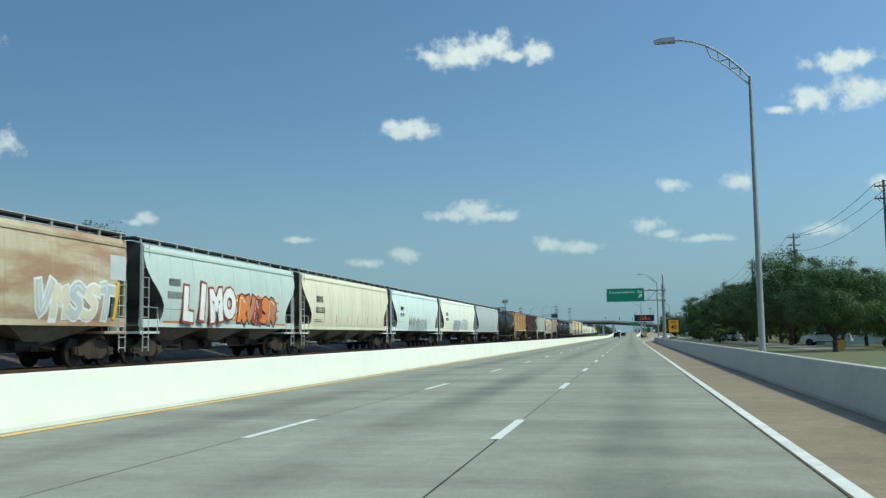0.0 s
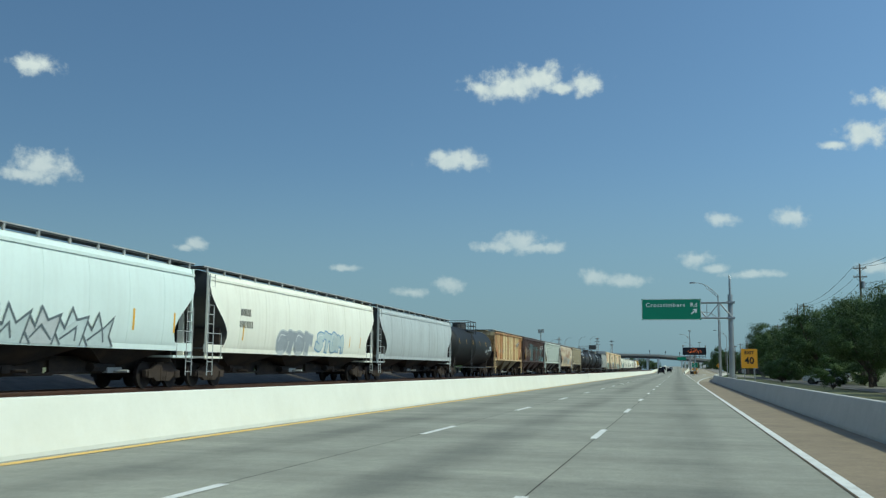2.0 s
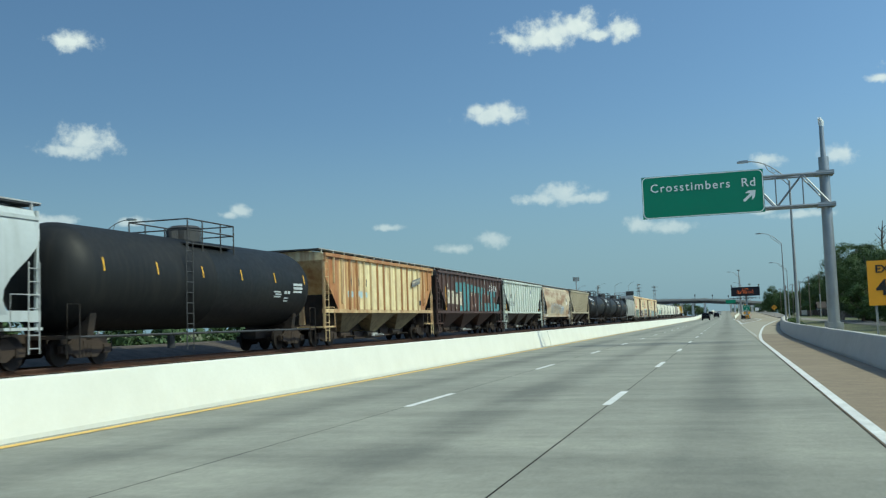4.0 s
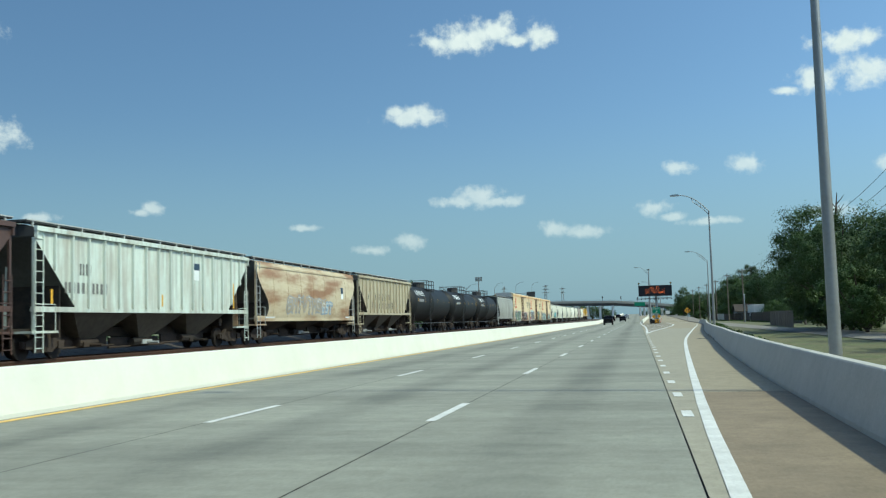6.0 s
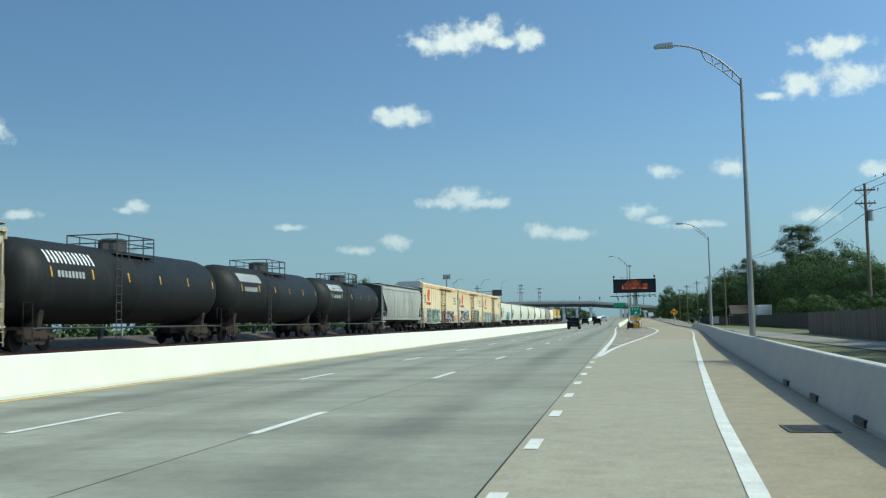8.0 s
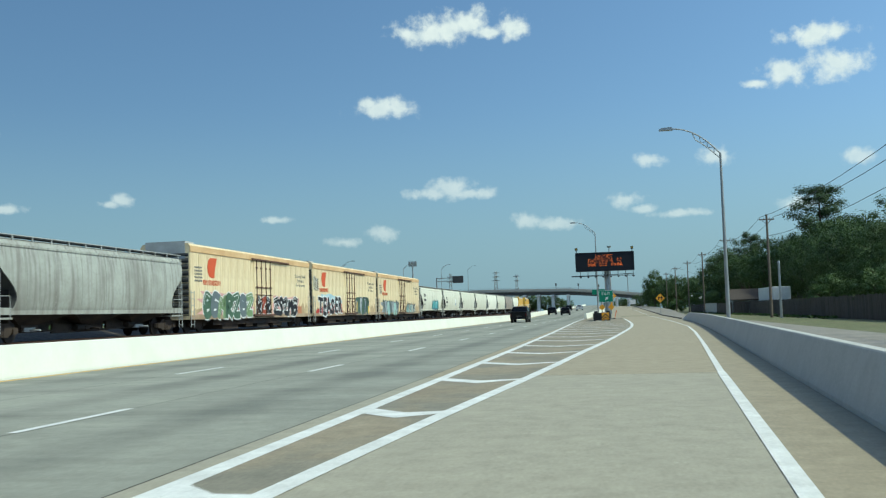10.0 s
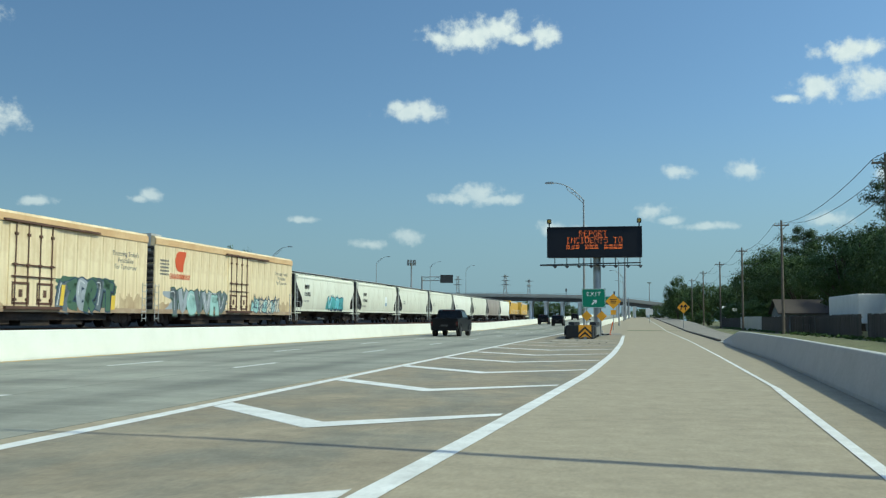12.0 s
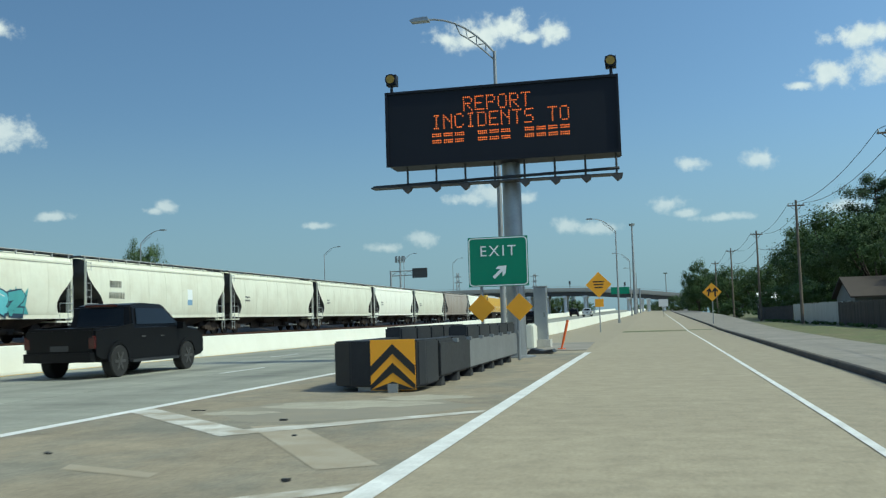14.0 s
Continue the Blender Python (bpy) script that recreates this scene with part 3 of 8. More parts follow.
# median barrier on the train side
def wall_run(name, xf, y0, y1, lean, height, thick, material, label, side, step=6.0, drop=None):
    """A sloped-face concrete barrier; side -1: it rises away to the left of its foot line, +1 to the right."""
    bm = bmesh.new()
    rings = []
    n = max(1, math.ceil((y1 - y0) / step))
    for i in range(n + 1):
        y = y0 + (y1 - y0) * i / n
        h = height * (drop(y) if drop else 1)
        z = grade(y)
        x = xf(y)
        s = side
        rings.append([(x, y, z - 0.05), (x, y, z + min(0.07, h * 0.5)), (x + s * lean, y, z + h - 0.02), (x + s * (lean + 0.02), y, z + h), (x + s * (lean + thick - 0.02), y, z + h),
                      (x + s * (lean + thick), y, z + h - 0.02), (x + s * (lean * 2 + thick), y, z - 0.05)])
    hull(bm, rings)
    return tagged(part(name, bm, material), label, "barrier", kind="structure")


wall_run("median_barrier", const(LEFT_FOOT), -120, 144.95, 0.19, 0.90, 0.26, M["barrier"], "sunlit white concrete median barrier", -1)
wall_run("median_barrier", const(LEFT_FOOT), 145.05, 880, 0.19, 0.90, 0.26, M["barrier"], "sunlit white concrete median barrier", -1)
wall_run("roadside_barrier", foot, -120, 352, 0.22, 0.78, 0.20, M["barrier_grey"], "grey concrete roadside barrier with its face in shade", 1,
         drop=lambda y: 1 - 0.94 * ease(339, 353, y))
wall_run("far_barrier", const(-33.1), 168, 700, 0.15, 0.86, 0.24, M["barrier"], "white concrete barrier past the railway", -1)
wall_run("ramp_kerb", foot, 352, 640, 0.02, 0.13, 0.15, M["kerb"], "dark stained concrete kerb along the exit ramp", 1)
wall_run("ramp_barrier", lambda y: along([(384, 4.15), (406, 4.35), (472, 5.7), (520, 6.9), (880, 11.0)], y), 385, 880, 0.15, 0.86, 0.24, M["barrier"], "white concrete barrier between ramp and motorway", -1)

# far carriageway past the railway
bm = bmesh.new()
box(bm, -46, -26.4, -120, 700, -0.2, -0.07)
tagged(part("far_road", bm, M["asphalt"]), "pale concrete carriageway past the railway", "road", kind="structure")
# frontage road
bm = bmesh.new()
strip(bm, lambda y: max(foot(y) + 3.2, 15.0) if y < 340 else foot(y) + 0.25, lambda y: along([(60, 19.8), (235, 19.6), (250, 18.2), (285, 18.9), (330, 19.8), (378, 19.4), (420, 20.8), (506, 23.6), (880, 26)], y), 60, 880, -0.02)
tagged(part("frontage_road", bm, M["asphalt"]), "dusty grey frontage road beside the ramp", "road", kind="structure")

# railway
def rail_z(y):
    return along([(-200, 0.60), (165, 0.62), (300, 0.72), (365, 0.80), (420, 0.88), (520, 1.12), (1000, 1.45)], y)


def track_x(y):
    return -16.9 - 0.0045 * y


bm = bmesh.new()
rings = []
for i in range(90):
    y = -140 + i * 10
    x, z = track_x(y), rail_z(y) - 0.17
    rings.append([(x - 7.6, y, -0.3), (x - 6.6, y, z + 0.55), (x - 4.6, y, z + 0.57), (x - 2.4, y, z + 0.05), (x - 1.6, y, z), (x + 1.6, y, z), (x + 3.2, y, z - 0.05), (x + 5.4, y, 0.1), (x + 8.2, y, 0.05), (x + 8.2, y, -0.3)])
hull(bm, rings)
tagged(part("track_bed", bm, M["ballast"]), "dark stone ballast bed under the railway", "track bed", kind="structure")
track = tagged(new("railway_track"), "rusty steel rails on dark ties", "railway track", kind="structure")
for s in (-0.7175, 0.7175):
    bm = bmesh.new()
    rings = []
    for i in range(46):
        y = -140 + i * 20
        x, z = track_x(y) + s, rail_z(y)
        rings.append([(x - 0.07, y, z - 0.17), (x - 0.01, y, z - 0.13), (x - 0.036, y, z - 0.04), (x - 0.036, y, z), (x + 0.036, y, z), (x + 0.036, y, z - 0.04), (x + 0.01, y, z - 0.13), (x + 0.07, y, z - 0.17)])
    hull(bm, rings)
    part("rail", bm, M["rail"], track)

bm = bmesh.new()
box(bm, -1.3, 1.3, -0.11, 0.11, -0.2, -0.135)
tie = finish("tie", bm, M["tie"])
for i in range(290):
    y = 2 + i * 1.1
    part("tie", tie, None, track).location = (track_x(y), y, rail_z(y))

# ---- the train ----
def truck_meshes():
    bm = bmesh.new()
    for s in (-1, 1):
        x0, x1 = s * 0.93, s * 1.07
        side = [(-1.15, 0.40), (-1.15, 0.62), (-0.75, 0.66), (-0.42, 0.86), (0.42, 0.86), (0.75, 0.66), (1.15, 0.62), (1.15, 0.40), (0.72, 0.42), (0.45, 0.24), (-0.45, 0.24), (-0.72, 0.42)]
        slab(bm, side, 0, min(x0, x1), max(x0, x1))
        for y in (-0.9, 0.9):
            box(bm, min(x0, x1) - 0.05, max(x0, x1) + 0.05, y - 0.16, y + 0.16, 0.36, 0.60)
    box(bm, -1.1, 1.1, -0.2, 0.2, 0.42, 0.74)
    for s in (-1, 1):
        for y in (-0.16, 0, 0.16):
            tube(bm, [(s * 1.04, y, 0.26), (s * 1.04, y, 0.62)], 0.075, 8)
    frame_me = finish("truck", bm, M["truck"])
    bm = bmesh.new()
    tube(bm, [(-0.83, 0, 0.46), (-0.70, 0, 0.46)], 0.46, 20)
    tube(bm, [(0.70, 0, 0.46), (0.83, 0, 0.46)], 0.46, 20)
    tube(bm, [(-1.0, 0, 0.46), (1.0, 0, 0.46)], 0.09, 10)
    wheel_me = finish("wheelset", bm, M["wheel"])
    return frame_me, wheel_me


TRUCK, WHEEL = truck_meshes()


def add_trucks(car, half, drop=0.0):
    for s in (-1, 1):
        t = part("truck", TRUCK, None, car)
        t.location = (0, s * half, drop)
        for d in (-0.9, 0.9):
            w = part("wheelset", WHEEL, None, t)
            w.location = (0, d, 0)


def ladder(bm, x, y0, y1, z0, z1, r=0.022):
    tube(bm, [(x, y0, z0), (x, y0, z1)], r, 6)
    tube(bm, [(x, y1, z0), (x, y1, z1)], r, 6)
    k = z0 + 0.15
    while k < z1:
        tube(bm, [(x, y0, k), (x, y1, k)], r * 0.8, 5)
        k += 0.36


def couplers(car, half, drop=0.0):
    for s in (-1, 1):
        bm = bmesh.new()
        box(bm, -0.12, 0.12, s * (half - 0.75) if s > 0 else -half - 0.02, half + 0.02 if s > 0 else -half + 0.75, 0.72, 0.98)
        slab(bm, [(-0.2, s * (half - 0.1)), (0.2, s * (half - 0.1)), (0.22, s * (half + 0.05)), (-0.05, s * (half + 0.08))], 2, 0.68, 1.0)
        part("coupler", bm, M["under"], car).location = (0, 0, drop)


def car_frame(y0, y1, name, label, drop=0.0, group="freight train"):
    mid = (y0 + y1) / 2
    a = math.atan2(rail_z(y1) - rail_z(y0), y1 - y0)
    m = Matrix.Translation((track_x(mid), mid, rail_z(mid) - drop)) @ Euler((a, 0, math.atan(0.0045))).to_matrix().to_4x4()
    return thing(name, m, label, "freight car", group)


BAR = {}


def bars(name, parent, x, y, z, rows, w, h, material, gap=1.5, chars=6, split=False):
    """Illegible lettering as short bars facing +x."""
    key = "bar_" + material.name
    if key not in BAR:
        bm = bmesh.new()
        box(bm, 0.006, 0.012, 0, 1, 0, 1)
        BAR[key] = finish("bar", bm, material)
    for r in range(rows):
        yy = y
        for c in range(chars):
            ww = w * (0.75 + 0.4 * ((c * 7 + r * 3) % 5) / 5)
            cuts = ((0.0, 0.24), (0.48, 0.24)) if split else ((0.0, 0.72),)
            for a, b in cuts:
                o = part(name, BAR[key], None, parent)
                o.matrix_local = Matrix.Translation((x, yy + ww * a, z - r * h * gap)) @ Matrix.Diagonal((1, ww * b, h, 1))
            yy += ww


def patch_plate(parent, xf, y0, y1, z0, z1, material, name="painted_patch", slant=0.0, proud=0.006):
    bm = bmesh.new()
    n = 4
    rows = []
    for i in range(n + 1):
        z = z0 + (z1 - z0) * i / n
        rows.append([bm.verts.new((xf(z) + proud, y + slant * (z - z0), z)) for y in (y0, y1)])
    for a, b in zip(rows, rows[1:]):
        bm.faces.new((a[0], a[1], b[1], b[0]))
    return part(name, bm, material, parent)


def graffiti(parent, xf, y0, y1, z0, z1, fills, line, seed, n=5, cloud=None, fat=0.2, heavy=True):
    """A painted piece on the car's side x = xf(z): fat leaning strokes with an outline, one sign after another."""
    rng = random.Random(seed)
    w = (y1 - y0) / n
    h = z1 - z0
    shapes = ([(0.1, 0), (0.1, 1), (0.8, 0.8), (0.75, 0.5), (0.15, 0.45), (0.9, 0)], [(0, 1), (0.45, 0), (0.9, 1)], [(0.05, 0.9), (0.9, 1), (0.15, 0.1), (0.95, 0)],
              [(0.9, 0.85), (0.45, 1), (0.1, 0.7), (0.8, 0.4), (0.6, 0.02), (0.05, 0.1)], [(0.05, 0), (0.15, 0.9), (0.55, 0.45), (0.85, 0.95), (0.95, 0)],
              [(0.9, 0.9), (0.3, 1), (0.05, 0.5), (0.3, 0), (0.95, 0.1), (0.95, 0.5), (0.5, 0.5)], [(0.5, 0), (0.5, 0.95), (0.0, 1), (1.0, 0.9)])

    def ribbon(pts, wd, proud):
        bm = bmesh.new()
        pv = [Vector(p) for p in pts]
        fine_ = []
        for i in range(len(pv) - 1):
            p0, p1, p2, p3 = pv[max(i - 1, 0)], pv[i], pv[i + 1], pv[min(i + 2, len(pv) - 1)]
            for t in (0, 0.25, 0.5, 0.75):
                fine_.append(0.5 * (2 * p1 + (p2 - p0) * t + (2 * p0 - 5 * p1 + 4 * p2 - p3) * t * t + (3 * p1 - p0 - 3 * p2 + p3) * t * t * t))
        pv = fine_ + [pv[-1]]
        rows = []
        for i, p in enumerate(pv):
            d = (pv[min(i + 1, len(pv) - 1)] - pv[max(i - 1, 0)]).normalized()
            e = d * wd if i in (0, len(pv) - 1) else d * 0
            q = p + (-e if i == 0 else e)
            m = Vector((-d.y, d.x)) * wd
            rows.append([bm.verts.new((xf(v.y) + proud, v.x, v.y)) for v in (q + m, q - m)])
        for a, b in zip(rows, rows[1:]):
            bm.faces.new((a[0], b[0], b[1], a[1]))
        return bm

    if cloud:
        bm = bmesh.new()
        k = 40
        ring = []
        for i in range(k):
            a = 6.2832 * i / k
            r = 1 + rng.uniform(-0.16, 0.12)
            cz = (z0 + z1) / 2 + (h * 0.58) * r * max(-0.86, min(1, 1.3 * math.sin(a)))
            ring.append(bm.verts.new((xf(cz) + 0.006, (y0 + y1) / 2 + (y1 - y0) * 0.56 * r * max(-1, min(1, 1.25 * math.cos(a))), cz)))
        bm.faces.new(ring)
        part("graffiti_cloud", bm, cloud, parent)
    for i in range(n):
        sh = shapes[rng.randrange(len(shapes))]
        lean = rng.uniform(-0.05, 0.22)
        pts = []
        for u, v in sh:
            v = v + rng.uniform(-0.06, 0.06)
            pts.append((y0 + w * (i + 0.08 + 0.84 * u) + lean * h * (v - 0.5), z0 + h * (0.1 + 0.8 * v)))
        wide = fat * w * 0.5
        if heavy:
            part("graffiti_shadow", ribbon([(a + 0.09, b - 0.07) for a, b in pts], wide + 0.08, 0.007 + 0.0007 * i), M["g_black"] if line is not M["g_black"] else M["g_slate"], parent)
        part("graffiti_outline", ribbon(pts, wide + 0.085, 0.013 + 0.0007 * i), line, parent)
        part("graffiti_fill", ribbon(pts, wide + 0.012, 0.020 + 0.0007 * i), fills[i % len(fills)], parent)
        if i % 2 == 0:
            part("graffiti_highlight", ribbon([(a - 0.3 * wide, b + 0.25 * wide) for a, b in pts[:3]], 0.02, 0.027 + 0.0007 * i), M["g_white"], parent)


def spiky_piece(parent, xf, y0, y1, z0, z1, n, fill, line, seed):
    """A sprayed piece of overlapping jagged shapes with thin dark outlines."""
    rng = random.Random(seed)
    w, h = (y1 - y0) / n, z1 - z0
    for i in range(n):
        a = y0 + i * w
        pts = [(a - 0.15 * w, z0), (a + 0.02 * w, z0 + h * rng.uniform(0.5, 0.8)), (a + 0.22 * w, z0 + 0.45 * h), (a + rng.uniform(0.3, 0.5) * w, z0 + h * rng.uniform(0.85, 1.1)), (a + 0.62 * w, z0 + h * rng.uniform(0.45, 0.7)),
               (a + 1.05 * w, z0 + h * rng.uniform(0.7, 1.0)), (a + 0.92 * w, z0 + 0.3 * h), (a + 1.15 * w, z0)]
        bm = bmesh.new()
        bm.faces.new([bm.verts.new((xf(z) + 0.030 + 0.001 * i, y, z)) for y, z in pts])
        part("graffiti_fill", bm, fill[i % len(fill)], parent)
        inner = [(a + 0.1 * w, z0 + 0.15 * h), (a + rng.uniform(0.4, 0.7) * w, z0 + 0.5 * h), (a + rng.uniform(0.5, 0.9) * w, z0 + 0.12 * h)]
        for run in (pts, inner):
            run = [Vector(p) for p in run]
            bm = bmesh.new()
            rows = []
            for k, p in enumerate(run):
                d0 = (p - run[k - 1]).normalized() if k else (run[1] - p).normalized()
                d1 = (run[k + 1] - p).normalized() if k < len(run) - 1 else d0
                m = Vector((-d0.y - d1.y, d0.x + d1.x))
                m = m.normalized() * min(0.10, 0.036 / max(0.2, m.length / 2))
                rows.append([bm.verts.new((xf(v.y) + 0.042 + 0.001 * i, v.x, v.y)) for v in (p + m, p - m)])
            for p, q in zip(rows, rows[1:]):
                bm.faces.new((p[0], p[1], q[1], q[0]))
            part("graffiti_outline", bm, line, parent)


def hopper_profile(kind, half):
    """Side: list of (z, half width, half length) from the sill up to the eave."""
    if kind == "ribbed":
        e = half - 0.55
        return [(1.98, 1.50, e - 2.35), (2.04, 1.50, e - 2.3), (2.7, 1.50, e - 1.62), (3.5, 1.50, e - 0.80), (4.25, 1.50, e - 0.05), (4.32, 1.50, e), (4.62, 1.50, e)]
    e = half - 0.62
    return [(1.46, 1.50, e - 1.15), (1.56, 1.53, e - 1.20), (1.72, 1.555, e - 1.32), (1.95, 1.585, e - 1.42), (2.2, 1.605, e - 1.40), (2.5, 1.615, e - 1.20), (2.8, 1.62, e - 0.88),
            (3.1, 1.61, e - 0.52), (3.4, 1.60, e - 0.22), (3.65, 1.58, e - 0.05), (3.95, 1.54, e), (4.28, 1.48, e), (4.52, 1.38, e)]


def hopper(y0, y1, kind, label, paint_m, under_m=None, trim=None, roof=None, bays=3, top=0.945, base=1.51, drop=0.07, ends=None, chord=None, name="hopper_car"):
    """A covered hopper car between two couplings: 'smooth' bowed sides or 'ribbed' flat sides with outside posts."""
    half = (y1 - y0) / 2
    if kind == "ribbed":
        top, base, drop = 1.0, 1.46, 0.26
    car = car_frame(y0, y1, name, label, drop)
    trim = trim or paint_m
    under_m = under_m or paint_m
    roof = roof or paint_m
    steel = M["pale_steel"] if kind == "smooth" else trim
    prof = hopper_profile(kind, half)
    prof = [(base + (z - 1.46) * top, w, e) for z, w, e in prof]
    bm = bmesh.new()
    rings = []
    for z, w, e in prof:
        rings.append([(w, -e, z), (w, e, z), (-w, e, z), (-w, -e, z)])
    zt, wt, et = prof[-1]
    for f, dz in ((0.75, 0.10), (0.35, 0.15)):
        rings.append([(wt * f, -et, zt + dz), (wt * f, et, zt + dz), (-wt * f, et, zt + dz), (-wt * f, -et, zt + dz)])
    hull(bm, rings)
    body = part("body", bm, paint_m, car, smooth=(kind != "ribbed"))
    # faces turned towards the car's ends take the darker end colour
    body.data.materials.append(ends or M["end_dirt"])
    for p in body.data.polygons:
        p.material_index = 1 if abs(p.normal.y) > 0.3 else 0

    def xf(z):
        return along([(p[0], p[1]) for p in prof], z)

    # hopper bays under the sill; the black bay colours have the shade there mixed in
    zs = prof[0][0]
    span = 2 * prof[0][2]
    bw = span / bays
    for i in range(bays):
        c = -span / 2 + bw * (i + 0.5)
        bm = bmesh.new()
        t = [(c - bw * 0.5, zs), (c + bw * 0.5, zs), (c + bw * 0.5, zs - 0.06), (c + 0.34, 0.80), (c - 0.34, 0.80), (c - bw * 0.5, zs - 0.06)]
        hull(bm, [[(1.42, y, z) if z > 1 else (0.55, y, z) for y, z in t], [(-1.42, y, z) if z > 1 else (-0.55, y, z) for y, z in t]])
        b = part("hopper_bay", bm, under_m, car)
        bm = bmesh.new()
        box(bm, -0.75, 0.75, c - 0.40, c + 0.40, 0.60, 0.78)
        tube(bm, [(-1.2, c, 0.66), (1.25, c, 0.66)], 0.05, 8)
        part("outlet_gate", bm, M["pale_steel"] if (i + int(y0)) % 2 else M["under"], b)
    # air reservoir, levers and pipes hung low between the trucks
    for y_0, y_1, z_0, z_1 in ((-span * 0.46, -span * 0.20, 0.50, 0.98), (-span * 0.18, span * 0.12, 0.44, 0.90), (span * 0.14, span * 0.46, 0.52, 0.98)):
        bm = bmesh.new()
        box(bm, 0.30, 0.40, y_0, y_1, z_0 + 0.1, z_1)
        tube(bm, [(0.5, y_0 - 0.3, z_0 + 0.08), (0.5, y_1 + 0.3, z_0 + 0.12)], 0.045, 6)
        tube(bm, [(0.55, (y_0 + y_1) / 2 - 0.6, z_0 + 0.26), (0.55, (y_0 + y_1) / 2 + 0.6, z_0 + 0.26)], 0.17, 8)
        part("brake_gear", bm, M["under"], car)
    # side sill, centre sill, end platforms
    for s in (-1, 1):
        bm = bmesh.new()
        xs = s * (prof[0][1] + 0.015)
        box(bm, min(xs, xs - s * 0.14), max(xs, xs - s * 0.14), -half + 0.55, half - 0.55, zs - 0.14 if kind == "ribbed" else zs - 0.13, zs + (0.04 if kind == "ribbed" else 0.16))
        part("side_sill", bm, trim, car)
    bm = bmesh.new()
    box(bm, -0.25, 0.25, -half + 0.5, half - 0.5, 0.70, 1.05)
    part("centre_sill", bm, M["under"], car).location = (0, 0, drop)
    for s in (-1, 1):
        bm = bmesh.new()
        ya, yb = sorted((s * (half - 1.9), s * (half - 0.45)))
        box(bm, -1.5, 1.5, ya, yb, 1.14, 1.22)
        for x in (-1.48, 1.40):
            box(bm, x, x + 0.08, s * (half - 0.62) - 0.05, s * (half - 0.62) + 0.05, 1.1, prof[-1][0])
        slab(bm, [(-0.15, 1.1), (0.15, 1.1), (0.05, 3.4), (-0.05, 3.4)], 1, s * (half - 1.3) - 0.06, s * (half - 1.3) + 0.06)
        part("end_frame", bm, trim, car)
        # dark plate added to stand for the black shade below the slope sheet, plus reservoir
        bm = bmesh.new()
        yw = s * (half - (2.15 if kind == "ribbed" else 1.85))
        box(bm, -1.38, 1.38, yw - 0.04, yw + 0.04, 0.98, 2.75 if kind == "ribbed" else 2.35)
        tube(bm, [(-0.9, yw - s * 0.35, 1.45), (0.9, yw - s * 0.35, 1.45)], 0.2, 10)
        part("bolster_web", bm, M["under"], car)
        for x in (1.52, -1.52):
            bm = bmesh.new()
            ya, yb = sorted((s * (half - 0.60), s * (half - 1.02)))
            ladder(bm, x, ya, yb, 0.50, prof[-1][0] - 0.05 if s < 0 else 3.0)
            tube(bm, [(x, s * (half - 0.6), 2.1), (x, s * (half - 1.7), 2.1), (x, s * (half - 1.7), 1.15)], 0.02, 6)
            part("ladder", bm, steel, car)
    # ribs
    if kind == "ribbed":
        e = prof[-1][2]
        cnt = round(2 * e / 1.02)
        bm = bmesh.new()
        slab(bm, [(-0.05, 0), (0.05, 0), (0.03, 0.1), (-0.03, 0.1)], 2, 0, 1)
        for v in bm.verts:
            v.co = (v.co.y, v.co.x, v.co.z)
        rib = finish("rib", bm, trim)
        rusty = rib.copy()
        if chord:
            rusty.materials[0] = chord
        for i in range(cnt + 1):
            y = -e + 0.06 + (2 * e - 0.12) * i / cnt
            zb = along([(p[2], p[0]) for p in prof], abs(y)) if abs(y) > prof[0][2] else zs
            for s in (1, -1):
                r = part("rib", rusty if i % 4 in (0, 3) else rib, None, car)
                r.matrix_local = Matrix.Translation((s * 1.5, y, zb)) @ Matrix.Diagonal((s, 1, prof[-1][0] - zb, 1))
        bm = bmesh.new()
        for s in (-1, 1):
            box(bm, min(s * 1.5, s * 1.62), max(s * 1.5, s * 1.62), -e, e, prof[-1][0] - 0.12, prof[-1][0] + 0.04)
        part("top_chord", bm, chord or trim, car)
    else:
        bm = bmesh.new()
        for s in (-1, 1):
            x = xf(prof[-2][0])
            box(bm, min(s * x, s * (x + 0.05)), max(s * x, s * (x + 0.05)), -et, et, prof[-2][0] - 0.05, prof[-2][0] + 0.05)
        part("eave_strip", bm, trim, car)
        # welded side seams
        bm = bmesh.new()
        hull(bm, [[(w + 0.006, -0.012, z), (w + 0.006, 0.012, z), (w - 0.01, 0.012, z), (w - 0.01, -0.012, z)] for z, w, _ in prof[1:-1]])
        seam = finish("side_seam", bm, paint_m)
        for i in range(1, 8):
            y = -et + 2 * et * i / 8
            if abs(y) < prof[0][2] - 0.1:
                part("side_seam", seam, None, car).location = (0, y, 0)
    # running boards and hatches on the roof
    zr = prof[-1][0] + 0.17
    bm = bmesh.new()
    o, i_ = [(-1.35, -half + 0.35), (1.35, -half + 0.35), (1.35, half - 0.35), (-1.35, half - 0.35)], [(-0.85, -half + 0.9), (0.85, -half + 0.9), (0.85, half - 0.9), (-0.85, half - 0.9)]
    q = [[bm.verts.new((x, y, z)) for x, y in r] for z in (zr + 0.0, zr + 0.07) for r in (o, i_)]
    for k in range(4):
        j = (k + 1) % 4
        for a, b in ((q[0], q[1]), (q[2], q[3]), (q[0], q[2]), (q[1], q[3])):
            bm.faces.new((a[k], a[j], b[j], b[k]))
    # dark steel paints in the shaded underside of the board
    rb = part("running_board", bm, M["dark_steel"], car)
    # pale strips added along the outside as the board's sunlit rim
    bm = bmesh.new()
